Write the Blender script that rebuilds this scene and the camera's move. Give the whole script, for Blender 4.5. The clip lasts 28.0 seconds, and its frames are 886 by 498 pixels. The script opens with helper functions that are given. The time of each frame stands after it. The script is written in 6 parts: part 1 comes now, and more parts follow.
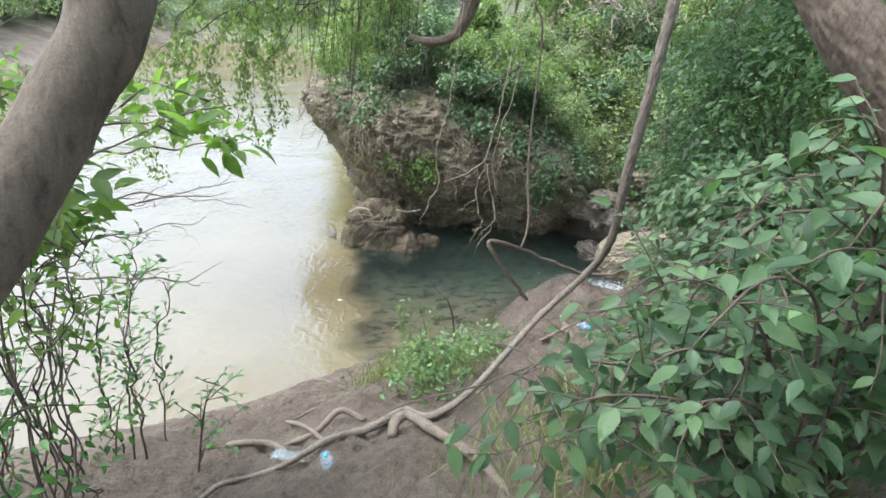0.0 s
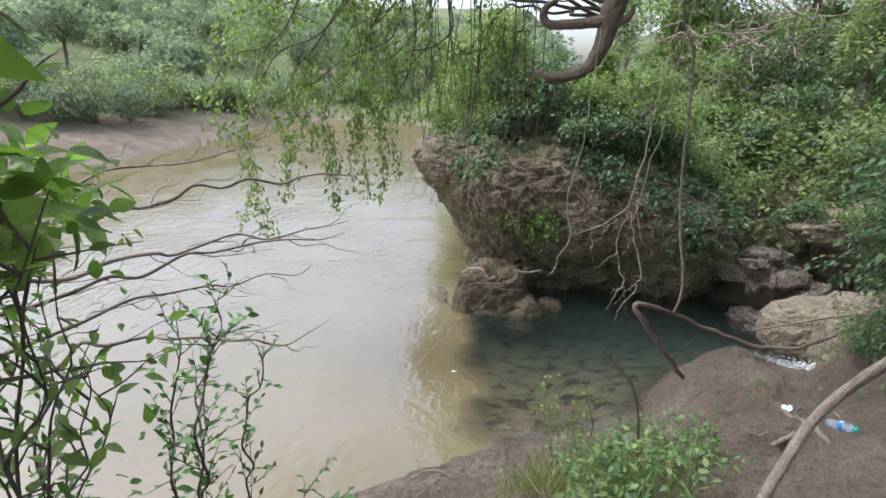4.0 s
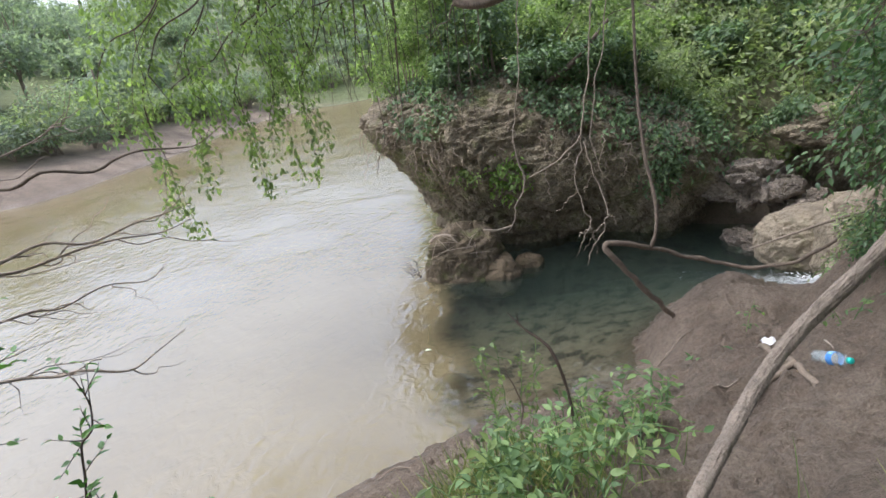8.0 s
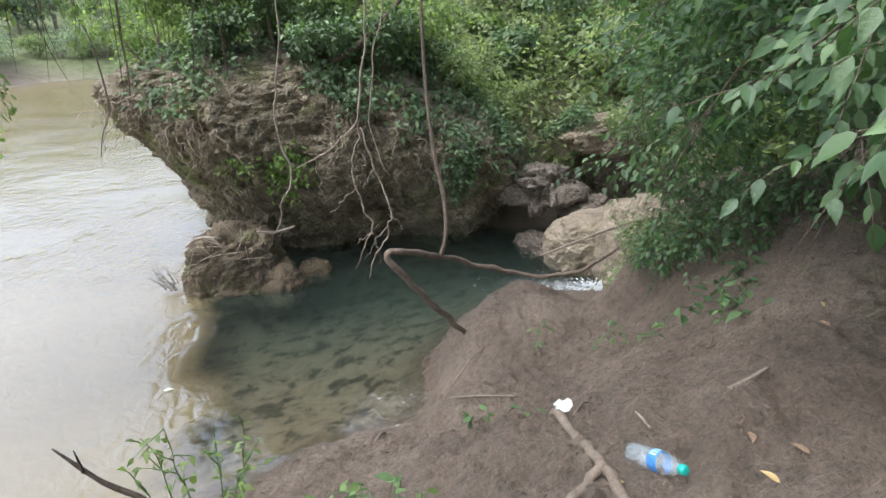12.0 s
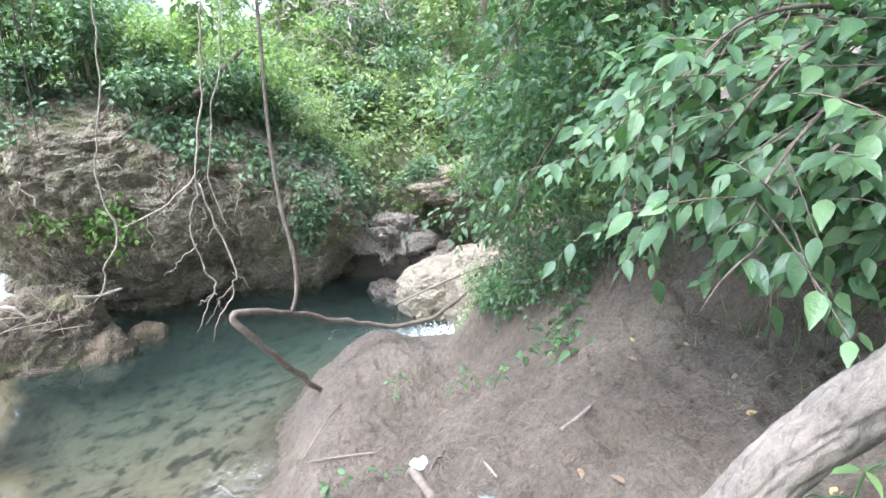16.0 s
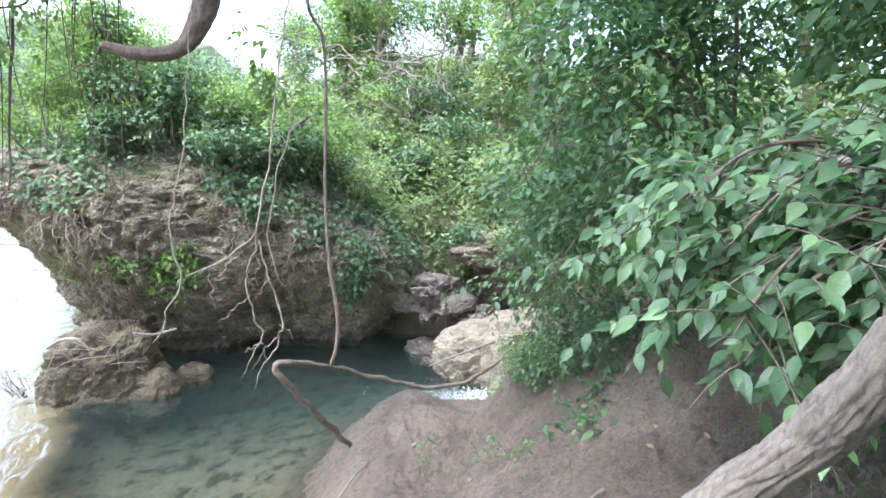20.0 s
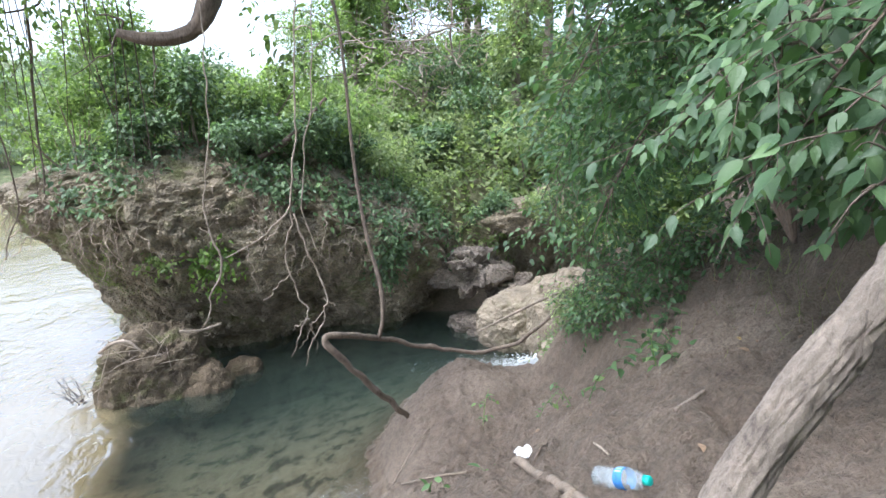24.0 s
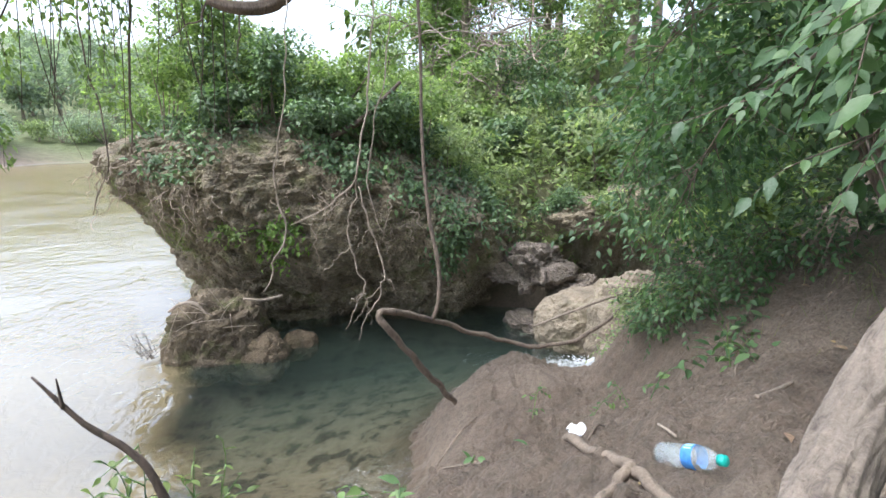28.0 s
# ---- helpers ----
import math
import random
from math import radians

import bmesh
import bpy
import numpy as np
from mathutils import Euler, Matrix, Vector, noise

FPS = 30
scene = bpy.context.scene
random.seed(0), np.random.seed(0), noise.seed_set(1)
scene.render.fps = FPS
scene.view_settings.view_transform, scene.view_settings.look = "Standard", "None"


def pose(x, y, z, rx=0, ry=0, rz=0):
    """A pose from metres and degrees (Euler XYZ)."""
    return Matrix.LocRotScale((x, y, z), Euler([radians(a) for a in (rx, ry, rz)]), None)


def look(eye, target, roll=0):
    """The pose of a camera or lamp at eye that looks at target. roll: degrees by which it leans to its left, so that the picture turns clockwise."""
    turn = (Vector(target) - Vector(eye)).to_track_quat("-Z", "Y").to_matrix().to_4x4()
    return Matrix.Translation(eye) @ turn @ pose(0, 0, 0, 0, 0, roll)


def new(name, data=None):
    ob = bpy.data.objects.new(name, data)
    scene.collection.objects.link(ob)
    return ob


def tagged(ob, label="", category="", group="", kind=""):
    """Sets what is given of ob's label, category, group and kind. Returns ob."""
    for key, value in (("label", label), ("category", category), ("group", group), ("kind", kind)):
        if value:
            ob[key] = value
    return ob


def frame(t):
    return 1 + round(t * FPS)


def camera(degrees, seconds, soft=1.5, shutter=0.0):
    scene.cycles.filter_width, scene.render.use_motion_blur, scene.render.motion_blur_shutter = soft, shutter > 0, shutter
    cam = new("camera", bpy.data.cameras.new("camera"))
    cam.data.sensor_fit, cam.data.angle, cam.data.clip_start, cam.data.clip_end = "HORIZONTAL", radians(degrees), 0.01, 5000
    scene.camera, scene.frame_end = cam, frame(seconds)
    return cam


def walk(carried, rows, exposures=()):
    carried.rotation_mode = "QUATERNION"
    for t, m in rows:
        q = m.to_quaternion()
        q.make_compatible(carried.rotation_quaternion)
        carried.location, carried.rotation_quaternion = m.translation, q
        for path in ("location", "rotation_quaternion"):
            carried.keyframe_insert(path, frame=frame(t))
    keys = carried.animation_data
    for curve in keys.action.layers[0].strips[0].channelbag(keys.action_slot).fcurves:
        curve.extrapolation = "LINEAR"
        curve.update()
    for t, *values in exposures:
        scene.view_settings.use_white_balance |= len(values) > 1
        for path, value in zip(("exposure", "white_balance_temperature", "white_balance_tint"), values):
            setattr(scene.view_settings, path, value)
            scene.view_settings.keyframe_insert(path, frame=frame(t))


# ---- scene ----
cam = camera(79.5, 28.0)
PATH = [
    (0, (0.355, 0.351, 5.216), (0.323, 2.164, 4.372), 6.47),
    (0.5, (0.375, 0.591, 5.108), (0.329, 2.443, 4.354), 8.43),
    (1, (0.291, 0.850, 4.954), (0.023, 2.723, 4.307), 8.30),
    (1.5, (0.293, 1.014, 4.824), (-0.270, 2.853, 4.276), 8.40),
    (2, (0.454, 0.970, 4.882), (-0.402, 2.714, 4.407), 6.72),
    (2.5, (0.396, 0.914, 4.783), (-0.657, 2.534, 4.267), 3.88),
    (3, (0.146, 1.063, 4.668), (-0.889, 2.657, 4.046), 6.92),
    (3.5, (-0.065, 1.354, 4.599), (-0.589, 3.179, 3.971), 5.74),
    (5.5, (-0.181, 1.242, 4.621), (-0.619, 3.081, 3.968), -3.53),
    (6, (-0.165, 1.246, 4.613), (-0.622, 3.069, 3.929), -4.51),
    (6.5, (-0.200, 1.343, 4.570), (-0.639, 3.149, 3.833), -4.62),
    (7, (-0.161, 1.440, 4.469), (-0.589, 3.239, 3.706), -4.17),
    (7.5, (0.057, 1.694, 4.319), (-0.382, 3.492, 3.562), -5.59),
    (8, (0.482, 2.211, 4.227), (0.034, 4.021, 3.505), -8.13),
    (8.5, (0.720, 2.561, 4.178), (0.304, 4.387, 3.477), -9.25),
    (9, (0.888, 2.896, 4.060), (0.574, 4.681, 3.215), -12.57),
    (9.5, (0.931, 3.071, 3.993), (0.635, 4.821, 3.071), -10.16),
    (10, (0.894, 3.094, 4.009), (0.586, 4.875, 3.153), -7.42),
    (10.5, (0.901, 3.116, 4.039), (0.570, 4.922, 3.245), -5.68),
    (11, (0.948, 3.242, 4.007), (0.693, 5.067, 3.232), -4.94),
    (11.5, (0.938, 3.347, 3.923), (0.876, 5.187, 3.140), -3.15),
    (12, (0.885, 3.463, 3.814), (1.117, 5.292, 3.039), -0.14),
    (12.5, (0.893, 3.535, 3.774), (1.405, 5.316, 3.023), 3.20),
    (14.5, (0.901, 3.457, 3.835), (1.637, 5.188, 3.152), 5.70),
    (15, (0.898, 3.473, 3.810), (1.693, 5.196, 3.177), 5.59),
    (15.5, (0.904, 3.432, 3.883), (1.701, 5.185, 3.342), 4.63),
    (16, (0.902, 3.425, 3.919), (1.666, 5.171, 3.312), 2.87),
    (16.5, (0.859, 3.344, 3.995), (1.532, 5.067, 3.235), -0.71),
    (17, (0.865, 3.257, 4.010), (1.491, 5.006, 3.268), -0.66),
    (17.5, (0.858, 3.264, 4.027), (1.481, 5.023, 3.308), -0.54),
    (18, (0.856, 3.227, 4.057), (1.481, 5.017, 3.423), 0.88),
    (18.5, (0.852, 3.205, 4.063), (1.464, 5.040, 3.553), 3.68),
    (19, (0.827, 3.205, 4.066), (1.439, 5.077, 3.718), 5.79),
    (19.5, (0.848, 3.198, 4.063), (1.455, 5.064, 3.675), 5.77),
    (20, (0.866, 3.221, 4.082), (1.483, 5.079, 3.671), 5.50),
    (20.5, (0.858, 3.244, 4.048), (1.433, 5.104, 3.591), 3.48),
    (21, (0.802, 3.264, 4.006), (1.290, 5.136, 3.499), 1.64),
    (21.5, (0.797, 3.269, 3.980), (1.223, 5.147, 3.439), 0.42),
    (23.5, (0.774, 3.307, 3.793), (1.199, 5.200, 3.306), -0.67),
    (24, (0.767, 3.344, 3.692), (1.290, 5.222, 3.248), -1.39),
    (24.5, (0.795, 3.418, 3.582), (1.410, 5.275, 3.165), -2.66),
    (25, (0.827, 3.470, 3.500), (1.431, 5.331, 3.087), -2.79),
    (25.5, (0.816, 3.473, 3.485), (1.360, 5.349, 3.056), -2.06),
    (26, (0.793, 3.439, 3.492), (1.253, 5.333, 3.045), -0.96),
    (26.5, (0.774, 3.423, 3.493), (1.178, 5.328, 3.040), 0.49),
    (27, (0.777, 3.424, 3.486), (1.131, 5.339, 3.032), 1.21),
    (27.5, (0.786, 3.420, 3.481), (1.101, 5.344, 3.034), 1.66),
    (28, (0.790, 3.419, 3.477), (1.088, 5.347, 3.038), 1.75),
]
EXPOSURES = [(0, 1.95, 5770, 7.5), (1, 1.95, 5870, 9.5), (2, 1.52, 5970, 10.5), (3, 1.30, 5970, 11.5), (6, 1.56, 5970, 13.5), (8, 1.41, 5970, 13.5), (9, 1.30, 5970, 13.5), (12, 1.65, 5970, 11.5), (15, 2.90, 5370, 10.5), (17, 2.66, 5370, 10.5), (20, 2.54, 5370, 11.5), (21, 2.50, 5470, 11.5), (24, 2.07, 5670, 11.5), (25, 2.35, 5770, 11.5), (28, 1.96, 5870, 11.5)]
walk(cam, [(t, look(eye, target, roll)) for t, eye, target, roll in PATH], EXPOSURES)

# ---- world and light: bright overcast ----
world = bpy.data.worlds.new("overcast_sky")
scene.world = world
world.use_nodes = True
wn, wl = world.node_tree.nodes, world.node_tree.links
wn.clear()
sky = wn.new("ShaderNodeTexSky")
sky.sky_type = "NISHITA"
sky.sun_disc = False
sky.sun_elevation, sky.sun_rotation = radians(63), radians(-104)
sky.air_density, sky.dust_density, sky.ozone_density = 1.2, 4.0, 1.0
soft_sky = wn.new("ShaderNodeHueSaturation")
soft_sky.inputs["Saturation"].default_value = 0.6
soft_sky.inputs["Value"].default_value = 1.0
back = wn.new("ShaderNodeBackground")
back.inputs["Strength"].default_value = 0.15
wout = wn.new("ShaderNodeOutputWorld")
wl.new(sky.outputs[0], soft_sky.inputs["Color"])
wl.new(soft_sky.outputs[0], back.inputs["Color"])
wl.new(back.outputs[0], wout.inputs["Surface"])
sun_data = bpy.data.lights.new("sun", "SUN")
sun_data.energy, sun_data.angle, sun_data.color = 1.0, radians(40), (1.0, 0.98, 0.95)
sun = new("sun", sun_data)
sun.matrix_world = look((-24, -6, 50), (0, 0, 0))

rng = np.random.default_rng(7)


# ---- numeric helpers ----
def hash3(i, j, k, seed):
    h = (i * 374761393 + j * 668265263 + k * 1274126177 + seed * 974634541) & 0xFFFFFFFF
    h = ((h ^ (h >> 13)) * 1103515245 + 12345) & 0xFFFFFFFF
    h = ((h ^ (h >> 15)) * 2246822519) & 0xFFFFFFFF
    return ((h ^ (h >> 16)) & 0xFFFFFF) / 8388608.0 - 1.0


def vnoise(p, scale=1.0, seed=0):
    """Smooth lattice noise of points (n, 3), from -1 to 1."""
    q = np.asarray(p, float) * scale
    i = np.floor(q).astype(np.int64)
    f = q - i
    f = f * f * (3 - 2 * f)
    out = 0
    for dx in (0, 1):
        for dy in (0, 1):
            for dz in (0, 1):
                w = (f[:, 0] if dx else 1 - f[:, 0]) * (f[:, 1] if dy else 1 - f[:, 1]) * (f[:, 2] if dz else 1 - f[:, 2])
                out = out + w * hash3(i[:, 0] + dx, i[:, 1] + dy, i[:, 2] + dz, seed)
    return out


def fbm(p, scale=1.0, octaves=4, seed=0, gain=0.5):
    out, amp = 0, 1.0
    for o in range(octaves):
        out = out + amp * vnoise(p, scale * 2.03**o, seed + o)
        amp *= gain
    return out


def ridged(p, scale=1.0, octaves=3, seed=0):
    out, amp = 0, 1.0
    for o in range(octaves):
        out = out + amp * (1 - 2 * np.abs(vnoise(p, scale * 2.1**o, seed + o)))
        amp *= 0.5
    return out


def smooth(a, b, x):
    t = np.clip((x - a) / (b - a), 0, 1)
    return t * t * (3 - 2 * t)


def curve_points(points, n):
    """n points on a smooth curve through the given ones (any number of columns)."""
    p = np.array(points, float)
    if len(p) == 2:
        return p[0] + (p[1] - p[0]) * np.linspace(0, 1, n)[:, None]
    s = np.r_[0, np.cumsum(np.linalg.norm(np.diff(p[:, :3], axis=0), axis=1))]
    e = np.vstack([2 * p[0] - p[1], p, 2 * p[-1] - p[-2]])
    x = np.linspace(0, s[-1], n)
    k = np.clip(np.searchsorted(s, x, side="right") - 1, 0, len(p) - 2)
    t = ((x - s[k]) / (s[k + 1] - s[k] + 1e-9))[:, None]
    a, b, c, d = e[k], e[k + 1], e[k + 2], e[k + 3]
    return 0.5 * (2 * b + (c - a) * t + (2 * a - 5 * b + 4 * c - d) * t**2 + (3 * b - a - 3 * c + d) * t**3)


def mesh_from(name, verts, faces, smooth_faces=True):
    """A mesh from arrays; faces is one (m, k) array or a list of such arrays."""
    groups = faces if isinstance(faces, list) else [faces]
    me = bpy.data.meshes.new(name)
    verts = np.asarray(verts, np.float32)
    loops = np.concatenate([np.asarray(g, np.int32).ravel() for g in groups])
    counts = np.concatenate([np.full(len(g), np.shape(g)[1], np.int32) for g in groups])
    me.vertices.add(len(verts))
    me.vertices.foreach_set("co", verts.ravel())
    me.loops.add(len(loops))
    me.loops.foreach_set("vertex_index", loops)
    me.polygons.add(len(counts))
    me.polygons.foreach_set("loop_start", np.r_[0, np.cumsum(counts)[:-1]].astype(np.int32))
    me.update(calc_edges=True)
    me.validate()
    if smooth_faces:
        me.polygons.foreach_set("use_smooth", np.ones(len(me.polygons), bool))
    return me


def thing(name, me, material, label="", category="", group="", kind=""):
    ob = new(name, me)
    if me is not None and material is not None:
        me.materials.append(material)
    return tagged(ob, label, category, group, kind)


def part(name, me, material, parent, label=""):
    if not me.materials:
        me.materials.append(material)
    ob = new(name, me)
    ob.parent = parent
    ob.matrix_parent_inverse = Matrix.Translation(-parent.location)
    return tagged(ob, label)


def anchor(name, at, label, category, group=""):
    ob = new(name)
    ob.empty_display_size = 0.1
    ob.location = at
    return tagged(ob, label, category, group)


def tube_arrays(points, sides=8, n=None, rough=0.0, seed=0, flat=1.0):
    """A tapering limb; rows of x, y, z, radius."""
    n = n or max(4, 6 * len(points))
    c = curve_points(points, n)
    pos, rad = c[:, :3], np.maximum(c[:, 3], 0.0008)
    t = np.gradient(pos, axis=0)
    t /= np.linalg.norm(t, axis=1, keepdims=True) + 1e-9
    u = np.zeros_like(t)
    ref = np.array([0.31, 0.87, 0.38])
    for k in range(n):
        ref = ref - t[k] * (ref @ t[k])
        ref = ref / (np.linalg.norm(ref) + 1e-9)
        u[k] = ref
    v = np.cross(t, u)
    a = np.linspace(0, 2 * np.pi, sides, endpoint=False)
    ring = (np.cos(a)[None, :, None] * u[:, None] + flat * np.sin(a)[None, :, None] * v[:, None])
    r = np.repeat(rad[:, None], sides, 1)
    if rough:
        p = (pos[:, None] + ring * rad[:, None, None]).reshape(-1, 3)
        r = r * (1 + rough * fbm(p, 0.35 / max(rad.mean(), 0.01), 3, seed).reshape(n, sides))
    verts = (pos[:, None] + ring * r[:, :, None]).reshape(-1, 3)
    verts = np.vstack([verts, pos[0], pos[-1]])
    i = np.arange(n - 1)[:, None] * sides
    j = np.arange(sides)[None]
    k = (j + 1) % sides
    quads = np.stack([i + j, i + k, i + sides + k, i + sides + j], -1).reshape(-1, 4)
    j = np.arange(sides)
    k = (j + 1) % sides
    caps = np.vstack([np.stack([k, j, np.full(sides, n * sides)], 1), np.stack([(n - 1) * sides + j, (n - 1) * sides + k, np.full(sides, n * sides + 1)], 1)])
    return verts, quads, caps


def ridged_trunk(name, rows, sides, n, deep, along=0.09, around=9, seed=0):
    """A limb with furrowed, plated bark cut into its mesh."""
    v, q, c = tube_arrays(rows, sides, n, 0.08, seed)
    cp = curve_points(rows, n)
    s = np.r_[0, np.cumsum(np.linalg.norm(np.diff(cp[:, :3], axis=0), axis=1))]
    a = np.linspace(0, 2 * np.pi, sides, endpoint=False)
    aa, ss = np.meshgrid(a, s)
    rr = around / (2 * np.pi)
    u = np.stack([rr * np.cos(aa).ravel(), rr * np.sin(aa).ravel(), ss.ravel() / along], 1)
    u = u + 0.35 * np.stack([vnoise(u, 1.1, seed + 3), vnoise(u, 1.1, seed + 4), vnoise(u, 1.1, seed + 5)], 1)
    furrow = np.minimum(np.abs(vnoise(u * [1, 1, 0.55], 1.0, seed + 7)), 1.3 * np.abs(vnoise(u * [0.8, 0.8, 1.3], 1.0, seed + 9)))
    h = smooth(0.0, 0.28, furrow) - 0.5 + 0.25 * vnoise(u, 3.1, seed + 11) + 0.12 * vnoise(u, 7.0, seed + 12)
    k = len(u)
    mid = np.repeat(cp[:, :3], sides, 0)
    out = v[:k] - mid
    v[:k] = mid + out * (1 + deep * h[:, None])
    return mesh_from(name, v, [q, c])


def crook(rows, seed, amp, n=None):
    """The same limb with irregular bends put into it."""
    gg = np.random.default_rng(seed)
    c = curve_points(rows, n or 3 * len(rows))
    w = np.r_[0, np.ones(len(c) - 2), 0.6][:, None]
    c[:, :3] += w * gg.normal(size=(len(c), 3)) * amp
    c[:, 3] = np.maximum(c[:, 3], 0.0008)
    return [tuple(r) for r in c]


def tubes(name, many, sides=6, rough=0.0, seed=0, n=None):
    """One mesh of several limbs."""
    vs, qs, cs, off = [], [], [], 0
    for s, points in enumerate(many):
        v, q, c = tube_arrays(points, sides, n, rough, seed + s)
        vs.append(v), qs.append(q + off), cs.append(c + off)
        off += len(v)
    return mesh_from(name, np.vstack(vs), [np.vstack(qs), np.vstack(cs)])


# leaf outlines: along, across, lift
LEAF_OVATE = np.array([(0, 0, 0), (0.10, 0.13, 0.03), (0.32, 0.24, 0.06), (0.60, 0.19, 0.04), (0.84, 0.075, -0.04), (1.0, 0, -0.13), (0.84, -0.075, -0.04), (0.60, -0.19, 0.04), (0.32, -0.24, 0.06), (0.10, -0.13, 0.03), (0.33, 0, 0.0), (0.66, 0, -0.03)])
LEAF_OVATE_F = np.array([(0, 1, 10), (1, 2, 10), (2, 3, 10), (3, 11, 10), (3, 4, 11), (4, 5, 11), (5, 6, 11), (6, 7, 11), (7, 10, 11), (7, 8, 10), (8, 9, 10), (9, 0, 10)])
BLADE = np.array([(0, 0.011, 0), (0, -0.011, 0), (0.45, 0.010, 0.03), (0.45, -0.010, 0.03), (0.8, 0.006, -0.04), (0.8, -0.006, -0.04), (1.0, 0, -0.15)])
BLADE_F = np.array([(0, 1, 2), (1, 3, 2), (2, 3, 4), (3, 5, 4), (4, 5, 6)])
LEAF_SMALL = np.array([(0, 0, 0), (0.45, 0.24, 0.05), (1.0, 0, -0.05), (0.45, -0.24, 0.05)])
LEAF_SMALL_F = np.array([(0, 1, 2), (0, 2, 3)])
LEAF_SLIM = np.array([(0, 0, 0), (0.5, 0.06, 0.02), (1.0, 0, -0.1), (0.5, -0.06, 0.02)])


def unit(a):
    return a / (np.linalg.norm(a, axis=-1, keepdims=True) + 1e-9)


def leaf_mesh(name, at, along, up, size, outline=LEAF_SMALL, faces=LEAF_SMALL_F):
    """Leaves at (n, 3) points, each pointing along, its face towards up."""
    at, along = np.asarray(at, float), unit(np.asarray(along, float))
    side = unit(np.cross(up, along))
    face = np.cross(along, side)
    s = np.asarray(size, float).reshape(-1, 1, 1)
    verts = at[:, None] + s * (outline[None, :, :1] * along[:, None] + outline[None, :, 1:2] * side[:, None] + outline[None, :, 2:] * face[:, None])
    k = len(outline)
    idx = (np.arange(len(at))[:, None, None] * k + faces[None]).reshape(-1, 3)
    return mesh_from(name, verts.reshape(-1, 3), idx)


def cloud(n, blobs, seed, shell=0.55):
    """n points in soft ellipsoid clumps; blobs: rows of x, y, z, rx, ry, rz. Returns the points and the way out of the clump."""
    g = np.random.default_rng(seed)
    b = np.array(blobs, float)
    w = b[:, 3] * b[:, 4] + b[:, 4] * b[:, 5] + b[:, 3] * b[:, 5]
    k = g.choice(len(b), n, p=w / w.sum())
    d = unit(g.normal(size=(n, 3)))
    r = shell + (1 - shell) * g.random(n) ** 0.6
    out = d * r[:, None]
    p = b[k, :3] + out * b[k, 3:]
    p += 0.18 * np.stack([fbm(p, 1.7, 2, seed), fbm(p, 1.7, 2, seed + 5), fbm(p, 1.7, 2, seed + 9)], 1) * b[k, 3:]
    return p, d


def leaves_on(p, out, seed, size, droop=0.5, outline=LEAF_SMALL, faces=LEAF_SMALL_F, name="leaves", vary=0.35):
    g = np.random.default_rng(seed)
    n = len(p)
    along = unit(out * np.array([1, 1, 0.35]) + g.normal(size=(n, 3)) * 0.75 + np.array([0, 0, -droop]))
    up = unit(np.array([0, 0, 1.0]) + 0.5 * out + g.normal(size=(n, 3)) * 0.45)
    return leaf_mesh(name, p, along, up, size * (1 - vary + 2 * vary * g.random(n)), outline, faces)


# ---- materials ----
def material(name):
    m = bpy.data.materials.new(name)
    m.use_nodes = True
    nt = m.node_tree
    return m, nt.nodes, nt.links, nt.nodes["Principled BSDF"]


def ramp(nodes, links, source, stops):
    r = nodes.new("ShaderNodeValToRGB")
    while len(r.color_ramp.elements) < len(stops):
        r.color_ramp.elements.new(0.5)
    for e, (pos, col) in zip(r.color_ramp.elements, stops):
        e.position, e.color = pos, (*col, 1)
    links.new(source, r.inputs[0])
    return r.outputs[0]


def noise_tex(nodes, links, coord, scale, detail=5, rough=0.6, distort=0.0):
    t = nodes.new("ShaderNodeTexNoise")
    t.inputs["Scale"].default_value, t.inputs["Detail"].default_value = scale, detail
    t.inputs["Roughness"].default_value, t.inputs["Distortion"].default_value = rough, distort
    links.new(coord, t.inputs["Vector"])
    return t.outputs["Fac"]


def mixed(nodes, links, fac, a, b, blend="MIX"):
    m = nodes.new("ShaderNodeMix")
    m.data_type, m.blend_type = "RGBA", blend
    for sock, v in ((m.inputs[0], fac), (m.inputs[6], a), (m.inputs[7], b)):
        if hasattr(v, "is_linked"):
            links.new(v, sock)
        else:
            sock.default_value = (*v, 1) if isinstance(v, tuple) else v
    return m.outputs[2]


def bump(nodes, links, bsdf, height, strength, distance):
    b = nodes.new("ShaderNodeBump")
    b.inputs["Strength"].default_value, b.inputs["Distance"].default_value = strength, distance
    links.new(height, b.inputs["Height"])
    links.new(b.outputs[0], bsdf.inputs["Normal"])


def position(nodes):
    return nodes.new("ShaderNodeNewGeometry").outputs["Position"]


